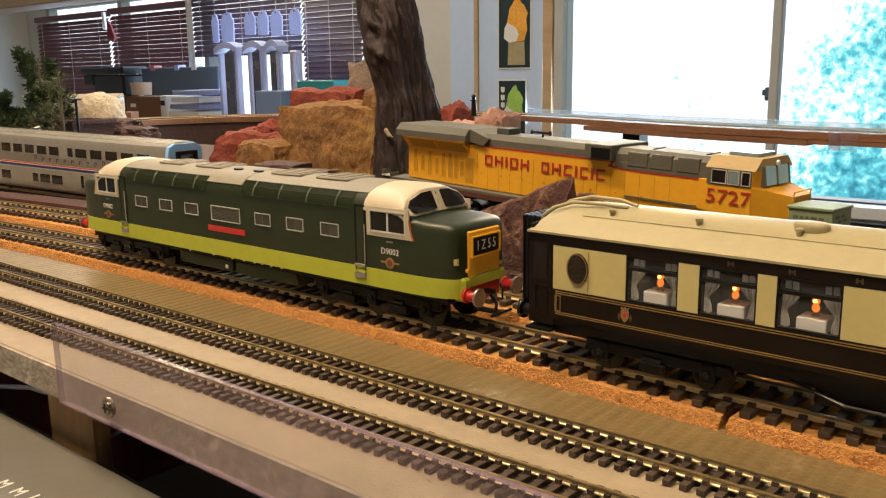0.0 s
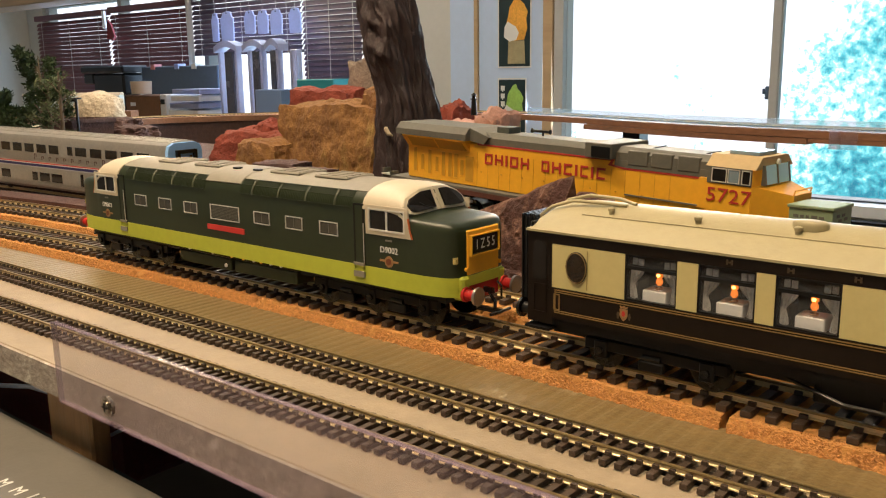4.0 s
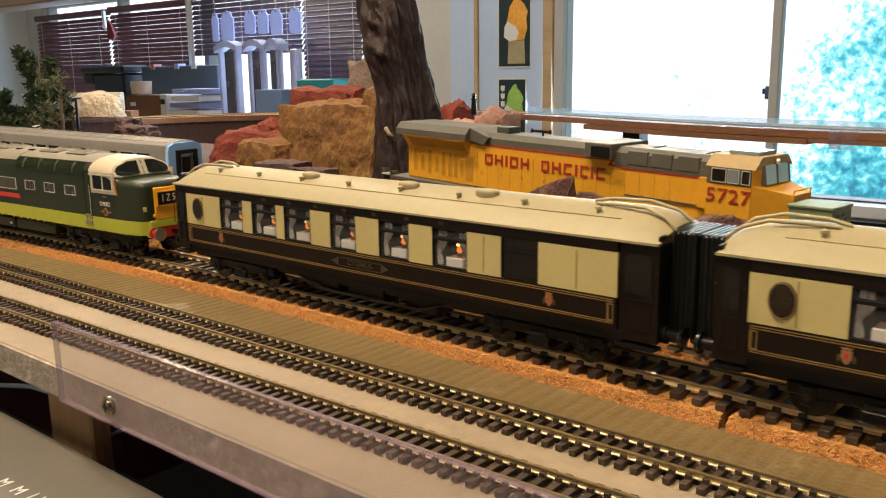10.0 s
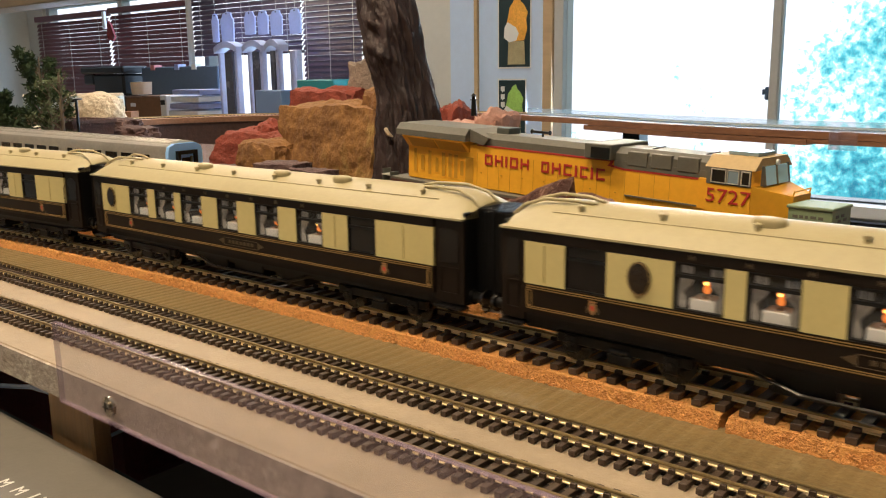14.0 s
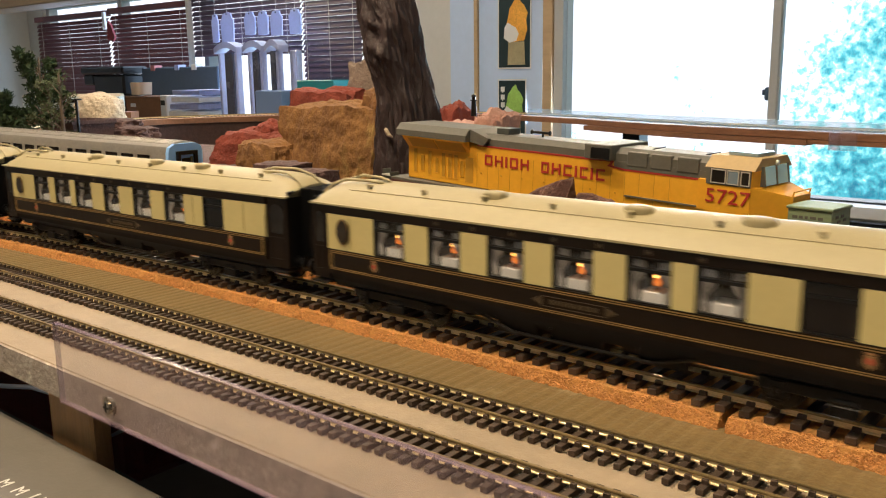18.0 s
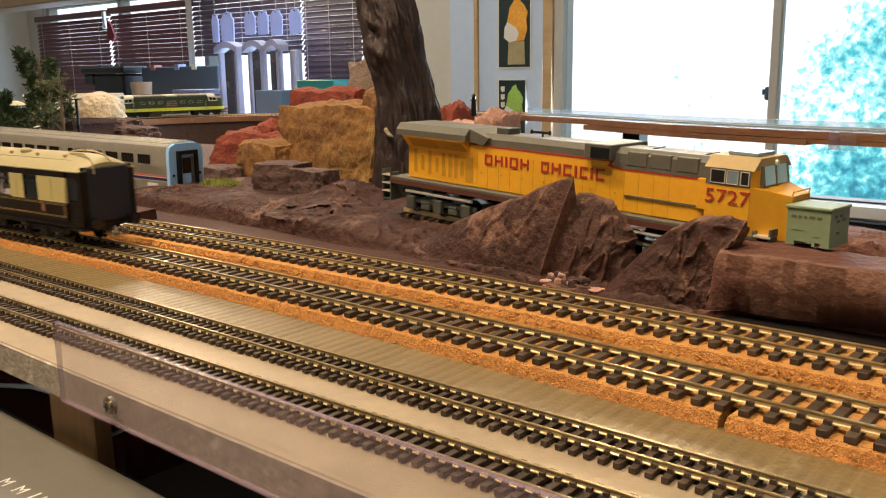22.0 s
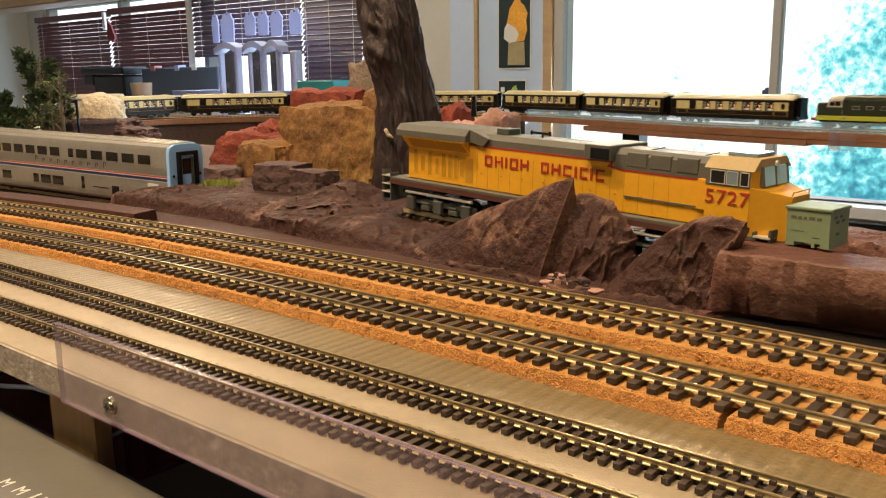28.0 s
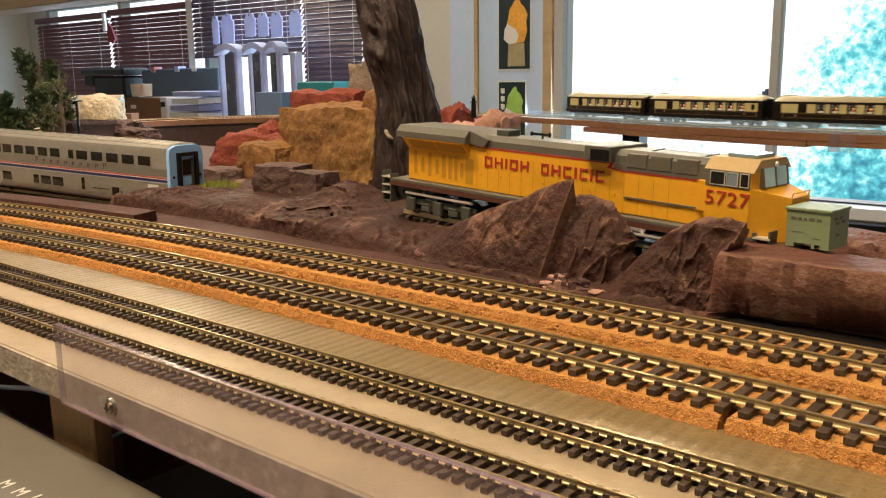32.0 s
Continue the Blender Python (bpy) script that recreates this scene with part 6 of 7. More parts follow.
def silver_coach():
    t = thing("silver_coach", "silver double-deck coach with red and blue stripes and blue end", "coach", at=pose(-0.4632, 0.1544, -0.0155, 0, 1.2, 7.54))
    W = 0.0178
    prof = [(-W + 0.0012, 0.0042), (-W, 0.0060), (-W, 0.0492), (-W + 0.0012, 0.0528), (-0.0125, 0.0552), (-0.006, 0.0564), (0, 0.0567)]
    prof = prof + [(-a, b) for a, b in prof[-2::-1]]
    part("body", Shape().prism(prof, -0.149, 0.1465, "x"), SILVER, t, "fluted silver body", 30)
    fl = Shape().box(-0.149, 0.1465, -W - 0.00018, -W + 0.0001, 0, 0.0004).mesh("side_flute", SILVER)
    for z in [0.0300 + k * 0.0009 for k in range(7)] + [0.0065 + k * 0.0009 for k in range(5)]:
        part("side_flute", fl, SILVER, t, at=pose(0, 0, z))
    rf = Shape()
    for k in range(9):
        y = -0.0125 + k * 0.0031
        z = float(np.interp(abs(y), [0, 0.006, 0.0125, 0.0166], [0.0567, 0.0564, 0.0552, 0.0528]))
        rf.box(-0.149, 0.1460, y - 0.0003, y + 0.0003, z - 0.0003, z + 0.0003)
    part("roof_ribs", rf, SILVER, t)
    for z0, z1, m in ((0.0246, 0.0268, material("stripe_blue", (0.025, 0.022, 0.11), 0.45)), (0.0269, 0.0274, WHITE_INK), (0.0275, 0.0285, material("stripe_red", (0.50, 0.06, 0.05), 0.45)), (0.0235, 0.0244, material("stripe_pale", (0.50, 0.50, 0.52), 0.45))):
        part("stripe", Shape().box(-0.149, 0.1465, -W - 0.0003, -W + 0.0001, z0, z1), m, t)
    ups = [(-0.1405 + 0.0186 * k, 0.0146) for k in range(3)] + [(-0.0860 + 0.0187 * k, 0.0146) for k in range(5)] + [(0.0159, 0.0078)] + [(0.0273 + 0.0209 * k, 0.0160) for k in range(5)]
    for x, w in ups:
        f = part("upper_window", frame_ring(x - 0.0006, x + w + 0.0006, 0.0368, 0.0460, 0.0007, -W - 0.0004, -W + 0.0002), SILVER, t, "dark upper-deck window")
        part("glass", Shape().box(x, x + w, -W - 0.00025, -W + 0.0001, 0.0374, 0.0454), GLASS, f)
    for x, w, z0, z1 in ((-0.0400, 0.0085, 0.0112, 0.0192), (-0.0285, 0.0155, 0.0112, 0.0192), (-0.0105, 0.0160, 0.0112, 0.0192), (0.0322, 0.0044, 0.0105, 0.0215), (0.0740, 0.0100, 0.0060, 0.0160), (-0.0900, 0.0150, 0.0112, 0.0192), (-0.1150, 0.0150, 0.0112, 0.0192)):
        f = part("lower_window", frame_ring(x - 0.0005, x + w + 0.0005, z0 - 0.0005, z1 + 0.0005, 0.0005, -W - 0.0004, -W + 0.0002), SILVER, t, "dark lower-deck window")
        part("glass", Shape().box(x, x + w, -W - 0.00025, -W + 0.0001, z0, z1), GLASS, f)
    part("louvre_panel", Shape().box(0.1215, 0.1345, -W - 0.0004, -W, 0.0090, 0.0220), WHITE_INK, t, "pale louvred panel")
    x = -0.0345
    for k in range(10):
        h = 0.0056 if k in (0, 9) else 0.0036
        part("letter_bar", Shape().box(x, x + 0.0007, -W - 0.0003, -W, 0.0308, 0.0308 + h).box(x, x + 0.0032, -W - 0.0003, -W, 0.0308 + h - 0.0007, 0.0308 + h).box(x + 0.0025, x + 0.0032, -W - 0.0003, -W, 0.0308 + h * 0.4, 0.0308 + h), UP_SILL, t, "dark letter shape")
        x += 0.0110
    for k in range(6):
        part("mark_bar", Shape().box(0.0855 + k * 0.0034, 0.0880 + k * 0.0034, -W - 0.0003, -W, 0.0078, 0.0115 if k else 0.0128), BLACK, t, "dark letter shape")
    part("small_lettering", Shape().box(0.0480, 0.0690, -W - 0.0003, -W, 0.0130, 0.0137), BLACK, t)
    # blue end with its gangway
    e = part("end_cap", Shape().prism([(-0.0182, 0.0085), (-0.0182, 0.0480), (-0.0165, 0.0525), (-0.0110, 0.0550), (0.0110, 0.0550), (0.0165, 0.0525), (0.0182, 0.0480), (0.0182, 0.0085)], 0.1465, 0.1500, "x"), BLUE_END, t, "light blue end face", 30)
    part("diaphragm", frame_ring(-0.0105, 0.0105, 0.0110, 0.0490, 0.0030, -0.0030, 0.0), BLACK, e, "black gangway surround", at=pose(0.1500, 0, 0, 0, 0, 90))
    part("end_door", Shape().box(0.1500, 0.1506, -0.0076, 0.0076, 0.0120, 0.0462), BLUE_END, e, "blue end door")
    part("door_window", Shape().box(0.1506, 0.1509, -0.0050, 0.0050, 0.0300, 0.0430), GLASS, e)
    part("door_edge", Shape().box(0.1506, 0.1516, 0.0040, 0.0062, 0.0120, 0.0440), TRUCK_GREY, e)
    for y in (-0.0142, 0.0142):
        part("marker_hole", Shape().disc((0.1501, y, 0.0290), 0.0012, "x", 0.0008, 12), BLACK, e)
    part("coupler", Shape().box(0.1465, 0.1560, -0.0015, 0.0015, 0.0050, 0.0110, 0.0004), GREASE, t)
    part("underframe", Shape().box(-0.145, 0.145, -0.0140, 0.0140, 0.0022, 0.0045), BLACK, t)
    for s in (-1, 1):
        bogie(t, s * 0.105, 0.030, 2, 0.0056, "truck", TRUCK_GREY)
    return t


silver_coach()
st = thing("sunken_track", "track under the silver coach, lower than the rest", "track", at=pose(-0.4632, 0.1544, -0.0155, 0, 1.2, 7.54))
for s in (-1, 1):
    part("rail", Shape().box(-0.6, 0.150, s * 0.0083 - 0.0005, s * 0.0083 + 0.0005, -0.0024, 0.0), RAIL, st)
for k in range(90):
    part("sleeper", me, SLEEPER, st, at=pose(-0.46 + k * 0.0068, 0, 0.0002))

crate = thing("green_crate", "sage green slatted shipping crate on the brown block", "crate", at=pose(0.2105, 0.1225, 0.0200, 0, 0, -7))
a = 0.0090
part("body", Shape().box(-a, a, -a, a, 0.0016, 0.0150, 0.0002), CRATE, crate)
part("lid", Shape().box(-a - 0.0006, a + 0.0006, -a - 0.0006, a + 0.0006, 0.0150, 0.0163, 0.0003), CRATE, crate, "overhanging pale green lid")
for x in (-1, 0.35, 1):
    part("skid", Shape().box(min(x * a, x * a - x * 0.0036), max(x * a, x * a - x * 0.0036), -a, a, 0, 0.0018), CRATE, crate)
for k, (x, w, z) in enumerate(((-0.0070, 0.0022, 0.0112), (-0.0042, 0.0016, 0.0112), (-0.0018, 0.0012, 0.0112), (0.0004, 0.0024, 0.0113), (0.0036, 0.0020, 0.0112), (-0.0066, 0.0050, 0.0062), (0.0022, 0.0030, 0.0040))):
    part("stencil_bar", Shape().box(x, x + w, -a - 0.00012, -a, z, z + (0.0012 if z > 0.01 else 0.0003)), UP_GREY, crate, "faint dark stencil mark")
for y, z in ((-0.004, 0.0118), (-0.002, 0.0098), (0.001, 0.0118), (0.0035, 0.0100), (-0.0015, 0.0050)):
    part("stencil_bar", Shape().box(a, a + 0.00012, y - 0.0014, y + 0.0014, z, z + 0.0012), UP_GREY, crate, "faint dark stencil mark")

# ---- the far side of the loop: shelf, track and what hangs on it ----
def route_ribbon(d0, d1, outline, n):
    rings = []
    for i in range(n + 1):
        d = d0 + (d1 - d0) * i / n
        p, q = on_route(d - 0.01), on_route(d + 0.01)
        c, side = (p + q) / 2, Vector((-(q - p).y, (q - p).x, 0)).normalized()
        rings.append([c + side * o + Vector((0, 0, z)) for o, z in outline])
    return Shape().loft(rings)


SHELF_DARK = material("dark_fascia", (0.060, 0.026, 0.018), 0.6, vary=0.3, scale=15, bump=0.3, bump_scale=120)
FIRST, LAST = 0.72, 4.9
shelf = thing("loop_shelf", "brown wooden shelf that carries the far track", "shelf")
part("board", route_ribbon(FIRST, LAST, [(-0.040, -0.0165), (0.040, -0.0165), (0.040, -0.0045), (-0.040, -0.0045)], 150), BOARD, shelf, "pine shelf board")
for o in (0.00825, -0.00825):
    far_rail = part("rail", route_ribbon(FIRST, LAST, rail_outline(o, 0.0, 0.0024, 0.0010), 150), RAIL, shelf)
    part("rail_head", route_ribbon(FIRST, LAST, head_outline(o, 0.0, 0.0024, 0.0010), 150), RAIL_TOP, far_rail)
sl = Shape()
d = FIRST
while d < LAST:
    p, q = on_route(d - 0.01), on_route(d + 0.01)
    m = Matrix.Translation((p + q) / 2) @ Matrix.Rotation(math.atan2((q - p).y, (q - p).x), 4, "Z")
    sl.add([m @ Vector(v) for v in ((-0.0015, -0.014, -0.0045), (0.0015, -0.014, -0.0045), (0.0015, 0.014, -0.0045), (-0.0015, 0.014, -0.0045), (-0.0015, -0.014, -0.0024), (0.0015, -0.014, -0.0024), (0.0015, 0.014, -0.0024), (-0.0015, 0.014, -0.0024))],
           [(4, 5, 6, 7), (0, 1, 5, 4), (1, 2, 6, 5), (2, 3, 7, 6), (3, 0, 4, 7)])
    d += 0.009
tagged(part("far_sleepers", sl, SLEEPER, shelf), kind="stuff")

fence = thing("clear_fence", "low clear bluish acrylic strip along the far shelf", "fence")
part("strip", route_ribbon(3.05, LAST, [(-0.0440, -0.0040), (-0.0425, -0.0040), (-0.0425, 0.0115), (-0.0440, 0.0115)], 60), material("blue_acrylic", (0.42, 0.62, 0.80), 0.15, alpha=0.30), fence, "bluish clear strip").visible_shadow = False
part("base_strip", route_ribbon(3.05, LAST, [(-0.0445, -0.0160), (-0.0405, -0.0160), (-0.0405, -0.0050), (-0.0445, -0.0050)], 60), BOARD, fence)

# ---- the room ----
BLIND = material("blind_slat", (0.14, 0.045, 0.055), 0.45, vary=0.15, scale=10)
# Slats towards the glass: the sky they reflect is put in as mauve.
BLIND_SHEEN = material("sky_sheen_slat", (0.085, 0.058, 0.10), 0.32, vary=0.15, scale=10)
CORD = material("blind_cord", (0.55, 0.55, 0.55), 0.7)
TAG = material("pale_card", (0.40, 0.46, 0.72), 0.6, vary=0.15, scale=14, trans=0.35)
BLUE_PANEL = material("slate_blue_panel", (0.075, 0.115, 0.19), 0.5, vary=0.1, scale=6)
TEAL = material("teal_box", (0.03, 0.24, 0.28), 0.5)
TAN_WOOD = material("tan_wood", (0.50, 0.36, 0.20), 0.55, vary=0.15, scale=6, stretch=(0.2, 1, 1))
BROWN_DESK = material("desk_top", (0.30, 0.17, 0.08), 0.45, vary=0.2, scale=6)
GREY_FRAME = material("window_frame_grey", (0.50, 0.50, 0.48), 0.5, vary=0.05, scale=10)
PALE_BLUE = material("pale_blue_white_paint", (0.54, 0.67, 0.90), 0.5, vary=0.04, scale=6)
PANE = material("window_pane", (0.9, 0.95, 1.0), 0.03, alpha=0.04)


def outdoors():
    """A bright overcast garden, far outside the windows."""
    m = bpy.data.materials.new("garden_backdrop")
    m.use_nodes = True
    nt = m.node_tree
    nt.nodes.remove(nt.nodes["Principled BSDF"])
    em = nt.nodes.new("ShaderNodeEmission")
    co = nt.nodes.new("ShaderNodeTexCoord")
    n1 = nt.nodes.new("ShaderNodeTexNoise")
    n1.inputs["Scale"].default_value, n1.inputs["Detail"].default_value, n1.inputs["Roughness"].default_value = 4.2, 9.0, 0.75
    sep = nt.nodes.new("ShaderNodeSeparateXYZ")
    nt.links.new(co.outputs["Object"], n1.inputs["Vector"])
    nt.links.new(co.outputs["Object"], sep.inputs["Vector"])
    n1.inputs["Scale"].default_value, n1.inputs["Detail"].default_value, n1.inputs["Roughness"].default_value = 2.6, 3.0, 0.55
    leaf = nt.nodes.new("ShaderNodeTexNoise")
    leaf.inputs["Scale"].default_value, leaf.inputs["Detail"].default_value, leaf.inputs["Roughness"].default_value = 20.0, 3.0, 0.62
    nt.links.new(co.outputs["Object"], leaf.inputs["Vector"])

    def math_node(kind, a, b):
        n = nt.nodes.new("ShaderNodeMath")
        n.operation = kind
        for k, v in enumerate((a, b)):
            if isinstance(v, (int, float)):
                n.inputs[k].default_value = v
            else:
                nt.links.new(v, n.inputs[k])
        return n.outputs[0]
    # the shrub grows denser towards the east and the ground
    east = nt.nodes.new("ShaderNodeMapRange")
    east.inputs["From Min"].default_value, east.inputs["From Max"].default_value = -1.50, -0.88
    east.inputs["To Min"].default_value, east.inputs["To Max"].default_value = -0.17, 0.16
    nt.links.new(sep.outputs["X"], east.inputs["Value"])
    low = math_node("MULTIPLY", sep.outputs["Z"], -0.16)
    mass = math_node("MULTIPLY", n1.outputs["Fac"], 0.55)
    total = math_node("ADD", math_node("ADD", mass, math_node("MULTIPLY", leaf.outputs["Fac"], 0.75)), math_node("ADD", east.outputs["Result"], low))
    ramp = nt.nodes.new("ShaderNodeValToRGB")
    r = ramp.color_ramp
    r.elements[0].position, r.elements[0].color = 0.635, (1.0, 1.0, 1.0, 1)
    r.elements[1].position, r.elements[1].color = 0.92, (0.03, 0.22, 0.30, 1)
    a = r.elements.new(0.675)
    a.color = (0.46, 0.90, 0.82, 1)
    b = r.elements.new(0.78)
    b.color = (0.12, 0.55, 0.58, 1)
    nt.links.new(total, ramp.inputs["Fac"])
    nt.links.new(ramp.outputs["Color"], em.inputs["Color"])
    em.inputs["Strength"].default_value = 1.35
    nt.links.new(em.outputs[0], nt.nodes["Material Output"].inputs["Surface"])
    return m


single("backdrop", Shape().box(-14, 6, 5.0, 5.05, -3, 5), outdoors(), "bright overcast garden with blue-green leaves outside the windows", "backdrop", kind="structure")

WT = 0.035
# openings: blinds window, and the wide window with one mullion
BW = (-4.66, -2.07, -0.14, 0.50)
GW = (-1.200, 1.30, -0.262, 0.58)
for k, b in enumerate(((-5.2, BW[0], -0.95, 1.4), (BW[1], GW[0], -0.95, 1.4), (GW[1], 2.6, -0.95, 1.4), (BW[0], BW[1], -0.95, BW[2]), (BW[0], BW[1], BW[3], 1.4), (GW[0], GW[1], -0.95, GW[2]), (GW[0], GW[1], GW[3], 1.4))):
    single("wall_north_%d" % (k + 1), Shape().box(b[0], b[1], WALL_Y, WALL_Y + WT, b[2], b[3]), WALL_PAINT, "grey-green painted wall round the windows", "wall", kind="structure")
single("wall_west", Shape().box(-5.2, -4.85, -2.6, WALL_Y - 0.001, -0.95, 1.4), WALL_PAINT, "cream painted side wall of the room", "wall", kind="structure")
single("wall_east", Shape().box(2.5, 2.62, -2.6, WALL_Y - 0.001, -0.95, 1.4), WALL_PAINT, "cream painted side wall of the room", "wall", kind="structure")
single("wall_south", Shape().box(-5.2, 2.62, -2.72, -2.601, -0.95, 1.4), WALL_PAINT, "cream painted rear wall of the room", "wall", kind="structure")
single("ceiling", Shape().box(-5.3, 2.7, -2.75, WALL_Y + WT, 1.401, 1.5), CEILING, "white painted ceiling of the room", "ceiling", kind="structure")
single("floor", Shape().box(-5.3, 2.7, -2.75, WALL_Y + WT, -1.05, -0.951), FLOOR, "dark carpeted floor of the room", "floor", kind="structure")

w1 = thing("window_1", "wide bright window with one grey upright", "window", kind="structure")
part("left_jamb", Shape().box(GW[0] - 0.075, GW[0] - 0.038, WALL_Y - 0.03, WALL_Y - 0.001, -0.9, 1.2, 0.002), TAN_WOOD, w1, "tan wooden casing")
part("left_jamb", Shape().box(GW[0] - 0.037, GW[0] - 0.002, WALL_Y - 0.022, WALL_Y + 0.03, -0.9, 1.2, 0.002), GREY_FRAME, w1, "grey frame")
part("mullion", Shape().box(-0.546, -0.522, WALL_Y - 0.01, WALL_Y + 0.012, GW[2], GW[3], 0.002), GREY_FRAME, w1, "grey upright")
part("mullion_edge", Shape().box(-0.5218, -0.5190, WALL_Y - 0.006, WALL_Y + 0.012, GW[2], GW[3]), GREY_FRAME, w1)
part("latch", Shape().box(-0.5575, -0.5465, WALL_Y - 0.008, WALL_Y + 0.01, 0.004, 0.040, 0.003).box(-0.564, -0.5574, WALL_Y - 0.010, WALL_Y - 0.002, 0.018, 0.034, 0.002), BLUE_PANEL, w1, "dark window latch")
part("window_sill", Shape().box(GW[0] - 0.02, GW[1], WALL_Y - 0.05, WALL_Y + 0.10, GW[2] - 0.035, GW[2], 0.003), WHITE_PAINT, w1, "pale window sill")
part("sill_rail", Shape().box(-0.42, GW[1], WALL_Y - 0.07, WALL_Y - 0.052, GW[2] - 0.085, GW[2] - 0.038, 0.003), BLACK, w1, "dark rail under the sill")
for a, b in ((GW[0], -0.546), (-0.5185, GW[1])):
    part("pane", Shape().box(a, b, WALL_Y + 0.028, WALL_Y + 0.031, GW[2], GW[3]), PANE, w1).visible_shadow = False

dr = thing("door_1", "white door with two small food posters", "door", kind="structure")
part("leaf", Shape().box(-1.540, -1.270, WALL_Y - 0.022, WALL_Y - 0.001, -0.93, 1.15, 0.002), PALE_BLUE, dr, "bluish white door leaf")
part("frame_upright", Shape().box(-1.556, -1.541, WALL_Y - 0.030, WALL_Y - 0.001, -0.93, 1.2, 0.002), TAN_WOOD, dr, "tan door stop")
part("frame_upright", Shape().box(-1.664, -1.557, WALL_Y - 0.026, WALL_Y - 0.001, -0.93, 1.2, 0.002), PALE_BLUE, dr, "white door casing")
for z0, z1, x0, x1, m in ((0.106, 0.52, -1.452, -1.326, material("mango_dessert", (0.85, 0.42, 0.05), 0.5, vary=0.3, scale=20)), (-0.16, 0.062, -1.452, -1.344, material("green_dessert", (0.36, 0.60, 0.12), 0.5, vary=0.3, scale=20))):
    ps = thing("poster", "dark green poster showing a tall dessert glass", "poster", "posters on the door")
    y = WALL_Y - 0.024
    part("sheet", Shape().box(x0, x1, y - 0.001, y, z0, z1), material("poster_ground", (0.016, 0.035, 0.040), 0.4, vary=0.2, scale=8), ps)
    part("border", frame_ring(x0 - 0.004, x1 + 0.004, z0 - 0.005, z1 + 0.005, 0.004, y - 0.0016, y), WHITE_INK, ps, "white border")
    xc, w = (x0 + x1) / 2 + 0.006, x1 - x0
    zb = z0 + 0.02 if z0 > 0 else z0 + 0.03
    part("glass_foot", Shape().prism([(xc - 0.26 * w, zb - 0.012), (xc + 0.30 * w, zb - 0.012), (xc + 0.27 * w, zb + 0.50 * w), (xc - 0.24 * w, zb + 0.50 * w)], y - 0.0014, y - 0.001, "y"), material("glass_tint", (0.42, 0.36, 0.20), 0.4, vary=0.3, scale=30), ps, "tinted glass")
    heap = [(-0.30, 0.55), (-0.05, 0.50), (0.27, 0.52), (0.36, 0.80), (0.33, 1.05), (0.38, 1.22), (0.26, 1.42), (0.16, 1.50), (0.10, 1.66), (-0.02, 1.60), (-0.10, 1.48), (-0.20, 1.36), (-0.24, 1.15), (-0.30, 0.95)]
    part("dessert", Shape().prism([(xc + a * w, zb + b * w) for a, b in heap], y - 0.0018, y - 0.0014, "y"), m, ps, "bright heaped fruit")
    part("cream", Shape().prism([(xc + a * w, zb + b * w) for a, b in ((-0.38, 0.60), (-0.20, 0.48), (0.02, 0.52), (0.10, 0.70), (0.0, 0.86), (-0.12, 0.92), (-0.26, 1.00), (-0.36, 0.86))], y - 0.0022, y - 0.0018, "y"), WHITE_INK, ps, "white cream")
    for k in range(5):
        z = z1 - 0.02 - k * 0.026
        if z > zb + 1.1 * w or k < 2:
            part("writing_bar", Shape().box(x0 + 0.008, x0 + 0.024, y - 0.0014, y - 0.001, z - 0.016, z).box(x0 + 0.014, x0 + 0.018, y - 0.0015, y - 0.001, z - 0.02, z), WHITE_INK, ps)

# blinds over the far window, slat by slat
w2 = thing("window_2", "dark framed window behind red-brown blinds", "window", kind="structure")
for x in (BW[0], -3.90, -3.18, BW[1] - 0.035):
    part("frame_upright", Shape().box(x, x + 0.035, WALL_Y + 0.02, WALL_Y + 0.07, BW[2], BW[3]), GREY_FRAME, w2)
part("frame_top", Shape().box(BW[0], BW[1], WALL_Y + 0.02, WALL_Y + 0.07, BW[3] - 0.03, BW[3]), GREY_FRAME, w2)


def blind(x0, x1, top, bottom, label, mat, tilt):
    b = thing("venetian_blind", label, "blind", "venetian blinds")
    part("head_rail", Shape().box(x0, x1, WALL_Y - 0.065, WALL_Y - 0.03, top, top + 0.028, 0.002), mat, b)
    me = Shape().loft([[(x, -0.0125, -0.0022), (x, -0.004, 0.0006), (x, 0.004, 0.0010), (x, 0.0125, -0.0006), (x, 0.0125, -0.0014), (x, 0.004, 0.0002), (x, -0.004, -0.0002), (x, -0.0125, -0.0030)] for x in (0.0, x1 - x0)]).mesh("slat", mat)
    z, k = top - 0.018, 0
    while z > bottom:
        part("slat", me, mat, b, at=pose(x0, WALL_Y - 0.048, z, tilt + 2.0 * math.sin(k * 1.7), 0, 0.05 * math.sin(k * 2.3)))
        z -= 0.0212
        k += 1
    part("bottom_rail", Shape().box(x0, x1, WALL_Y - 0.060, WALL_Y - 0.036, z, z + 0.012, 0.002), mat, b)
    for u in (0.10, 0.5, 0.90):
        x = x0 + (x1 - x0) * u
        part("ladder_cord", Shape().tube([(x, WALL_Y - 0.062, top), (x, WALL_Y - 0.062, z)], 0.0012, 5), CORD, b)
    return b


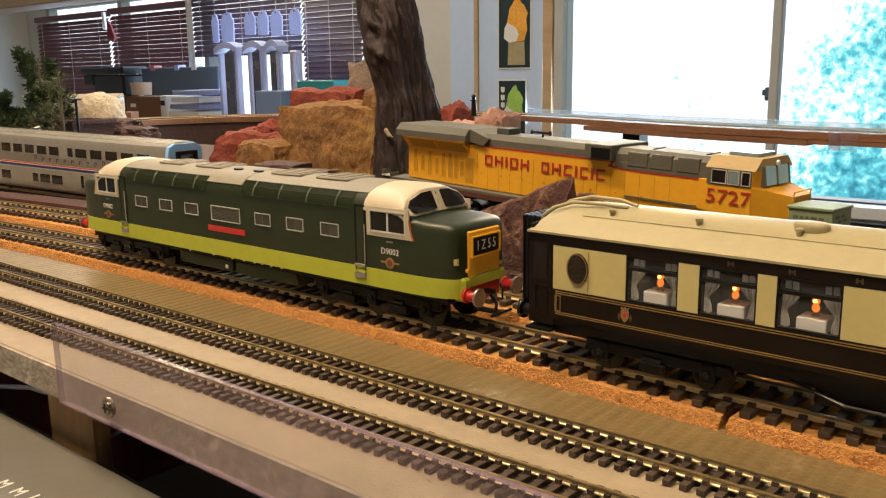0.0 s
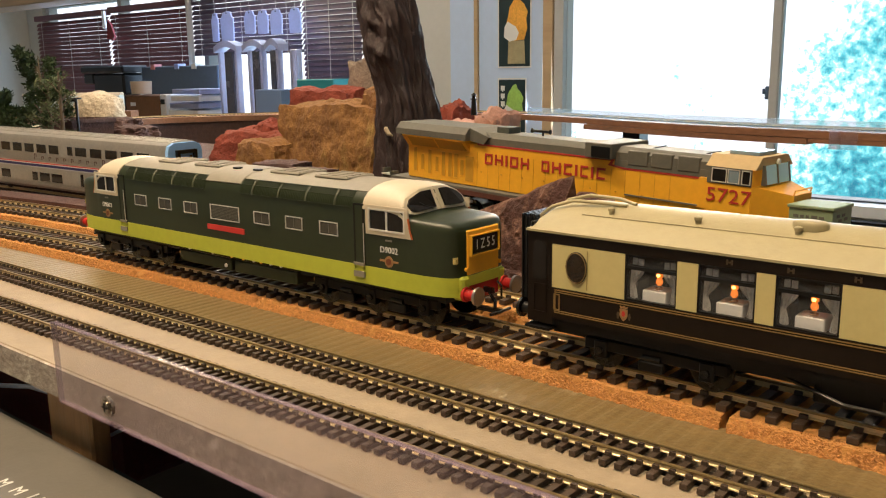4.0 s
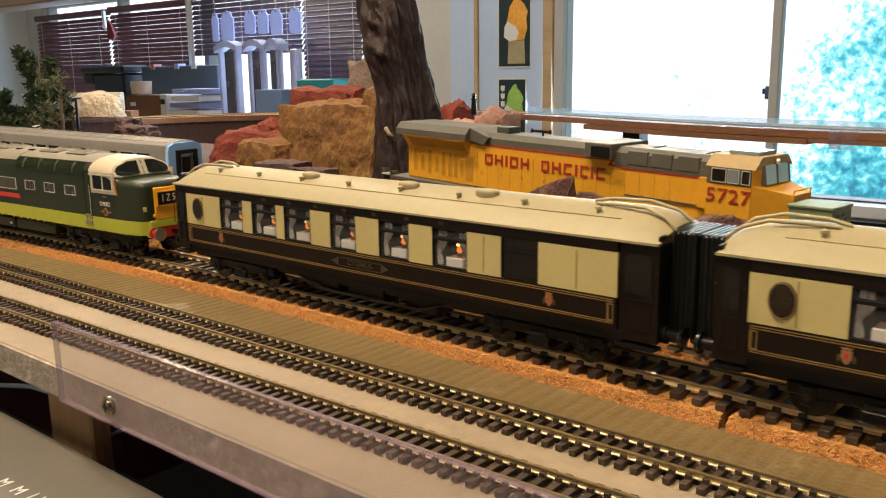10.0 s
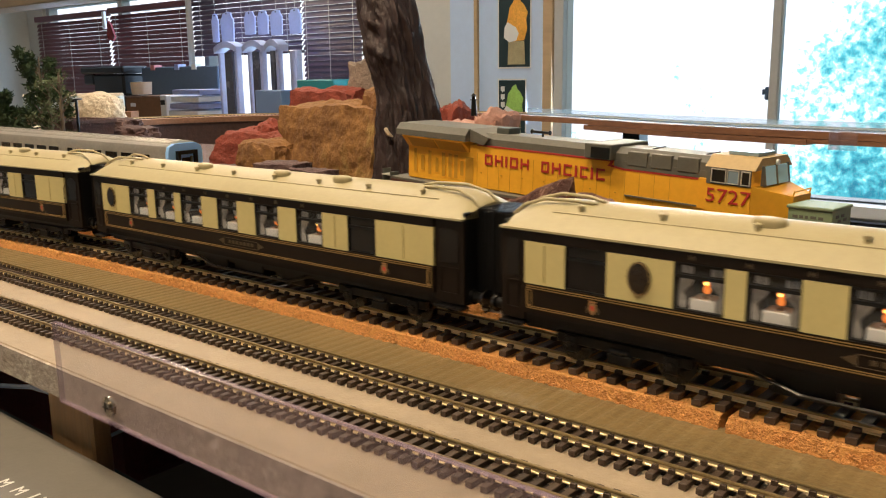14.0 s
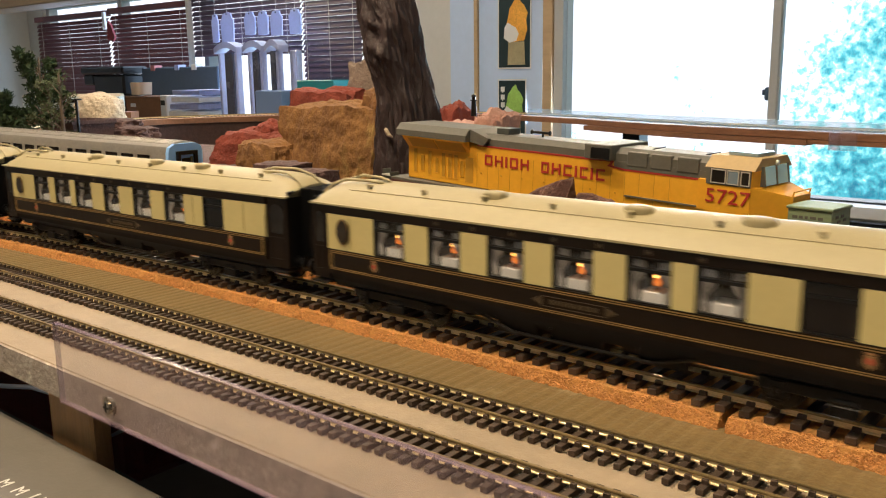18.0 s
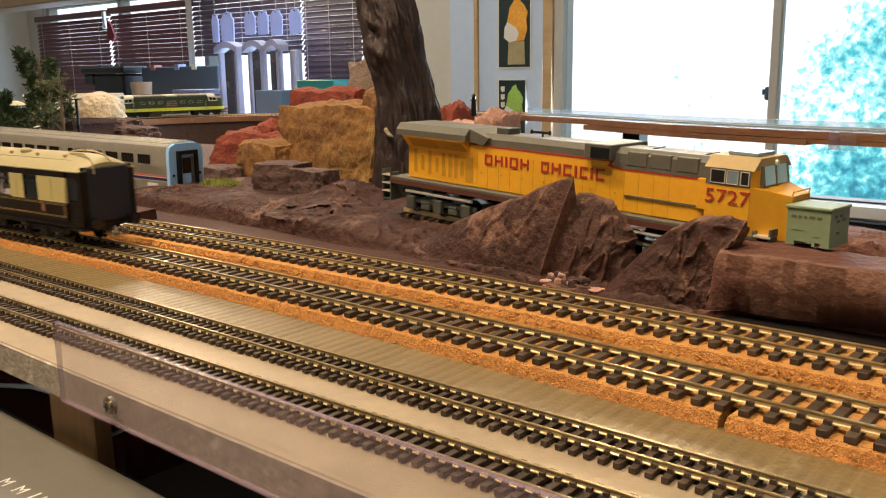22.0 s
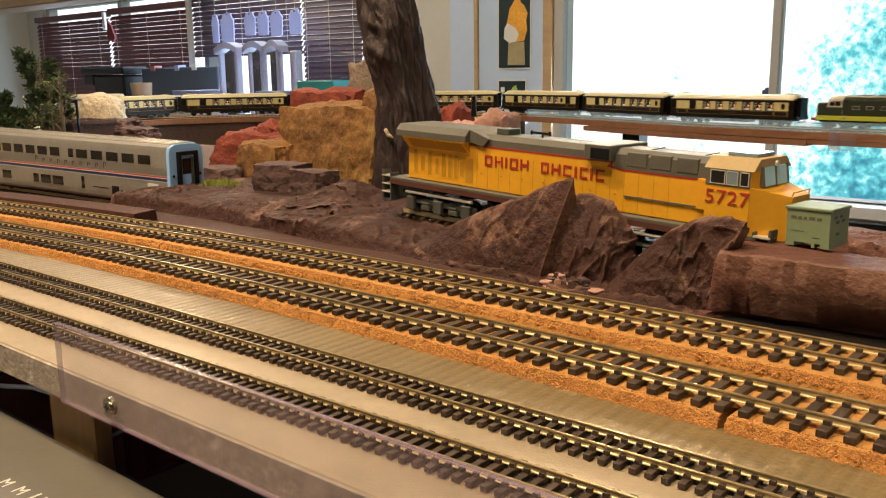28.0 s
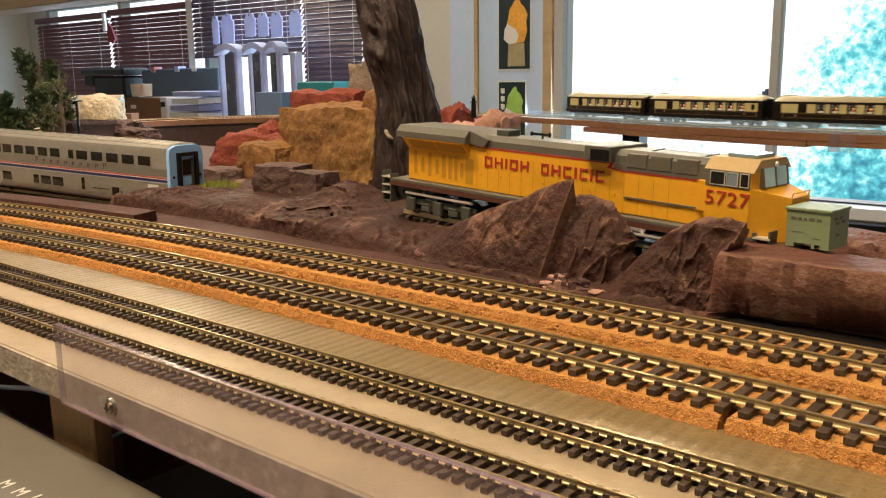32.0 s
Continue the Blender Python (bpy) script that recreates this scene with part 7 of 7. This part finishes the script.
blind(-4.635, -3.882, 0.395, -0.13, "red-brown venetian blind, lowered", BLIND, 52)
blind(-3.858, -3.165, 0.402, 0.120, "red-brown venetian blind, half lowered", BLIND, 52)
blind(-3.152, -2.415, 0.470, 0.185, "venetian blind with mauve sky sheen painted in, half lowered over bright glass", BLIND_SHEEN, 51)
blind(-2.405, -2.075, 0.470, 0.055, "venetian blind with mauve sky sheen painted in, nearly lowered", BLIND_SHEEN, 53)
pl = thing("blind_pole", "grey upright pole between the blinds", "pole")
part("tube", Shape().tube([(-3.135, WALL_Y - 0.080, 0.10), (-3.135, WALL_Y - 0.080, 0.50)], 0.014, 10), GREY_FRAME, pl, "", 40)
part("bracket", Shape().box(-3.148, -3.122, WALL_Y - 0.07, WALL_Y - 0.001, 0.44, 0.47, 0.003), GREY_FRAME, pl)

# the shelf beam overhead, the desk and its things
single("overhead_beam", Shape().box(-5.0, -2.28, 1.42, 1.56, 0.372, 0.46, 0.004), TAN_WOOD, "tan wooden cupboard edge overhead", "cupboard edge")
desk = thing("work_desk", "brown desk under the blinds", "desk")
part("top", Shape().box(-4.6, -1.75, 1.62, 2.13, -0.125, -0.095, 0.003), BROWN_DESK, desk)
for x in (-4.5, -3.2, -1.9):
    part("leg", Shape().box(x, x + 0.05, 1.68, 2.08, -0.95, -0.126), BROWN_DESK, desk)
DZ = -0.095
pr = thing("printer", "black office machine with an overhanging flat lid", "printer", at=pose(-3.63, 2.03, DZ))
part("stand", Shape().box(-0.12, 0.16, -0.06, 0.04, 0, 0.10, 0.006), BLACK, pr)
part("body", Shape().box(-0.10, 0.17, -0.07, 0.05, 0.101, 0.200, 0.010), BLACK, pr)
part("tray", Shape().box(-0.19, -0.101, -0.07, 0.05, 0.150, 0.200, 0.006), BLACK, pr)
part("lid", Shape().box(-0.20, 0.185, -0.08, 0.055, 0.201, 0.236, 0.008), BLACK, pr, "glossy black lid")
bp = thing("slate_blue_screen", "slate blue desk divider panel", "divider")
part("panel", Shape().box(-3.398, -2.812, 2.02, 2.05, DZ, 0.132, 0.004), BLUE_PANEL, bp)
for x, m in ((-3.31, material("pink_clip", (0.50, 0.20, 0.20), 0.6)), (-3.12, TAG), (-2.99, WHITE_PAINT)):
    part("clip", Shape().box(x, x + 0.03, 2.014, 2.054, 0.118, 0.142), m, bp)
part("foot", Shape().box(-3.38, -3.34, 1.95, 2.10, DZ, DZ + 0.01).box(-2.86, -2.82, 1.95, 2.10, DZ, DZ + 0.01), BLACK, bp)
KRAFT = material("kraft_card", (0.20, 0.105, 0.055), 0.8, vary=0.25, scale=14, bump=0.3, bump_scale=120)
cb = thing("cardboard_box", "worn brown cardboard box on the desk", "box")
part("body", Shape().box(-3.180, -2.920, 1.80, 1.92, DZ, 0.006, 0.003), KRAFT, cb)
part("flap", Shape().prism([(1.797, 0.0065), (1.92, 0.0065), (1.92, 0.012), (1.797, 0.009)], -3.182, -3.05, "x"), KRAFT, cb)
part("flap", Shape().prism([(1.799, 0.0065), (1.92, 0.0065), (1.92, 0.014), (1.799, 0.010)], -3.048, -2.918, "x"), KRAFT, cb)
part("label", Shape().box(-3.14, -3.10, 1.7985, 1.7998, -0.035, -0.02), WHITE_PAINT, cb, "torn pale label")
single("paper_cup", Shape().tube([(-3.145, 1.86, 0.0145), (-3.145, 1.86, 0.0150), (-3.145, 1.86, 0.068)], [0.040, 0.042, 0.046], 20), material("cup_paper", (0.62, 0.50, 0.38), 0.6), "buff paper cup on the cardboard box", "cup", smooth=40)
pp = thing("paper_tray", "white letter tray with papers on the desk", "tray")
for k in range(5):
    part("paper_ream", Shape().box(-2.87 + 0.012 * k, -2.66 + 0.006 * k, 1.80, 1.98, DZ + 0.028 * k, DZ + 0.020 + 0.028 * k, 0.002), WHITE_PAINT if k % 2 else TAG, pp)
part("tray_end", Shape().box(-2.915, -2.872, 1.80, 1.98, DZ, DZ + 0.11, 0.003), WHITE_PAINT, pp, "white box end")
part("label_bar", Shape().box(-2.907, -2.880, 1.797, 1.8, DZ + 0.07, DZ + 0.09), BLACK, pp)
rk = thing("tool_rack", "rack of pale arched holders before the bright glass", "rack")
PALE_RACK = material("pale_rack", (0.42, 0.44, 0.62), 0.35, vary=0.15, scale=12, trans=0.3)
DIM_RACK = material("smoky_tube", (0.075, 0.080, 0.11), 0.25, vary=0.3, scale=12)
for x, w, m in ((-2.640, 0.014, PALE_RACK), (-2.598, 0.050, DIM_RACK), (-2.536, 0.016, PALE_RACK), (-2.452, 0.016, PALE_RACK), (-2.424, 0.034, DIM_RACK), (-2.380, 0.014, PALE_RACK), (-2.318, 0.026, DIM_RACK), (-2.286, 0.014, PALE_RACK), (-2.205, 0.040, PALE_RACK)):
    part("upright", Shape().box(x, x + w, 1.90, 1.93, DZ + 0.02, 0.180, 0.004), m, rk)
for x0, x1 in ((-2.650, -2.505), (-2.470, -2.350), (-2.335, -2.255)):
    n = 10
    rows = [[(x0 + (x1 - x0) * k / n, y, 0.176 + 0.022 * math.sin(math.pi * k / n) + h) for h, y in ((0, 1.89), (0.024, 1.89), (0.024, 1.94), (0, 1.94))] for k in range(n + 1)]
    part("arch", Shape().loft(rows), PALE_RACK, rk, "pale arched top")
part("base", Shape().box(-2.70, -2.13, 1.88, 1.95, DZ, DZ + 0.02), GREY_FRAME, rk)
for x0, x1, z0, z1 in ((-2.925, -2.878, 0.231, 0.352), (-2.862, -2.772, 0.222, 0.355), (-2.700, -2.628, 0.255, 0.350), (-2.614, -2.545, 0.252, 0.348), (-2.532, -2.458, 0.246, 0.346), (-2.417, -2.345, 0.248, 0.346)):
    tg = thing("hanging_bag", "pale blue plastic bag hanging before the blinds", "bag", "hanging bags")
    w, h = x1 - x0, z1 - z0
    part("bag", Shape().prism([(x0 + w * a, z0 + h * b) for a, b in ((0.06, 0.02), (0.5, 0.0), (0.96, 0.03), (1.0, 0.75), (0.86, 0.84), (0.80, 0.97), (0.55, 1.0), (0.20, 0.95), (0.12, 0.82), (0.0, 0.74))], 2.086, 2.092, "y"), TAG, tg)
    part("string", Shape().tube([((x0 + x1) / 2, 2.089, z1 - 0.005), ((x0 + x1) / 2, 2.089, 0.47)], 0.0008, 5), CORD, tg)
    part("hook", Shape().disc(((x0 + x1) / 2, 2.086, z1 - 0.008), 0.0035, "y", 0.002, 8), BLACK, tg)
single("teal_box", Shape().box(-2.125, -1.930, 1.86, 1.98, DZ, 0.072, 0.004), TEAL, "teal storage box on the desk", "box")
single("blue_carton", Shape().box(-2.34, -2.19, 1.84, 1.94, DZ, 0.035, 0.003), material("blue_carton", (0.16, 0.25, 0.45), 0.6), "blue carton on the desk", "box")
rt = thing("red_tag", "small red tag hanging from the blind", "tag")
part("cloth", Shape().prism([(-3.805, 0.275), (-3.755, 0.265), (-3.735, 0.285), (-3.765, 0.345), (-3.79, 0.365), (-3.80, 0.33)], 2.095, 2.105, "y"), material("dark_red_tag", (0.20, 0.012, 0.018), 0.6, vary=0.2, scale=20), rt)
part("clip", Shape().box(-3.835, -3.812, 2.09, 2.105, 0.325, 0.41, 0.003), WHITE_PAINT, rt)

# a pale coach parked on the far curve, and what supports the far shelf
pc = thing("parked_pale_coach", "pale blue-white coach parked behind the trees", "coach", at=pose(-1.95, 0.93, 0.0, 0, 0, 40))
part("body", Shape().box(-0.13, 0.13, -0.017, 0.017, 0.010, 0.042, 0.003), material("pale_coach", (0.50, 0.58, 0.60), 0.45, vary=0.1, scale=30), pc)
part("roof", Shape().prism([(-0.017, 0.042), (0.017, 0.042), (0.010, 0.049), (-0.010, 0.049)], -0.13, 0.13, "x"), WHITE_TRIM, pc)
for k in range(9):
    part("window", Shape().box(-0.118 + k * 0.027, -0.098 + k * 0.027, -0.0176, -0.0168, 0.026, 0.036), GLASS, pc)
for s in (-1, 1):
    bogie(pc, s * 0.09, 0.03, 2, 0.006)
stand = Shape().box(-0.16, 0.16, -0.03, 0.03, -0.021, -0.0001)
siding = thing("siding_stand", "short pine board on a black post under the parked coach", "stand", at=pose(-1.95, 0.93, 0, 0, 0, 40))
part("board", stand, BOARD, siding)
part("post", Shape().box(-0.02, 0.02, -0.02, 0.02, -0.951, -0.0212), BLACK, siding)
base = thing("shelf_frame", "dark wooden frame under the far shelf", "frame")
part("fascia", route_ribbon(1.95, 2.62, [(-0.034, -0.075), (-0.028, -0.075), (-0.028, -0.0170), (-0.034, -0.0170)], 24), SHELF_DARK, base, "dark red-brown fascia")
part("cleat", route_ribbon(3.25, 3.75, [(-0.050, -0.026), (-0.028, -0.026), (-0.028, -0.0168), (-0.050, -0.0168)], 14), BOARD, base, "pine cleat below the shelf")
part("cleat", route_ribbon(4.05, 4.35, [(-0.055, -0.036), (-0.020, -0.036), (-0.020, -0.0238), (-0.055, -0.0238)], 10), BOARD, base, "pine cleat below the shelf")
part("plank", route_ribbon(3.55, 4.30, [(-0.047, -0.0235), (-0.015, -0.0235), (-0.015, -0.0168), (-0.047, -0.0168)], 14), BOARD, base)
for d in (2.25, 3.35, 4.2):
    p = on_route(d)
    part("leg", Shape().box(p.x - 0.018, p.x + 0.018, p.y - 0.015, p.y + 0.02, -0.95, -0.0168), BLACK, base, "black support leg")
bk = thing("clear_bracket", "clear plastic bracket on the shelf's edge", "bracket")
c = on_route(3.80)
part("plate", Shape().box(c.x - 0.020, c.x + 0.020, c.y - 0.062, c.y - 0.058, -0.030, 0.0, 0.001), ACRYLIC, bk)
part("foot", Shape().box(c.x - 0.020, c.x - 0.008, c.y - 0.0575, c.y - 0.043, -0.030, -0.004), ACRYLIC_EDGE, bk)
# lamps of the room
for x, y, z in WALL_LAMPS:
    wl = thing("wall_light", "warm white wall light over the window", "wall light", "wall lights", at=pose(x, y, z))
    part("bracket", Shape().box(-0.03, 0.03, 0.03, WALL_Y - y - 0.001, -0.03, 0.03, 0.003), WHITE_PAINT, wl)
    part("housing", Shape().box(-0.19, 0.19, -0.02, 0.029, -0.06, 0.075, 0.006), WHITE_PAINT, wl)
    part("diffuser", Shape().box(-0.175, 0.175, -0.030, -0.021, -0.05, 0.055, 0.003), material("warm_wall_diffuser", (1.0, 0.75, 0.45), 0.5, glow=4.0), wl)
# Fixtures out of view; the third belongs to the added wall-brightening lamp.
for x, y in ((0.28, -0.60), (-0.45, -0.25), (-1.6, 0.9)):
    cl = thing("ceiling_light", "unseen warm white ceiling light panel", "ceiling light", "ceiling lights", at=pose(x, y, 1.40))
    part("frame", frame_ring(-0.14, 0.14, -0.09, 0.09, 0.02, -0.02, 0.0), WHITE_PAINT, cl, at=pose(0, 0, -0.01, 90, 0, 0))
    part("diffuser", Shape().box(-0.12, 0.12, -0.07, 0.07, -0.012, -0.004), material("warm_diffuser", (1.0, 0.75, 0.45), 0.5, glow=3.0), cl)


# ---- motion of the train ----
def motions():
    times = [0, 3.7] + [4.4 + 0.4 * i for i in range(69)] + [32.0]
    for ob, lag in TRAIN:
        rows = []
        for t in times:
            d = gone(t) + lag
            a, b = on_route(d + 0.085), on_route(d - 0.085)
            m = (a + b) / 2
            rows.append((t, pose(m.x, m.y, 0, 0, 0, math.degrees(math.atan2(b.y - a.y, b.x - a.x)))))
        walk(ob, rows)


motions()
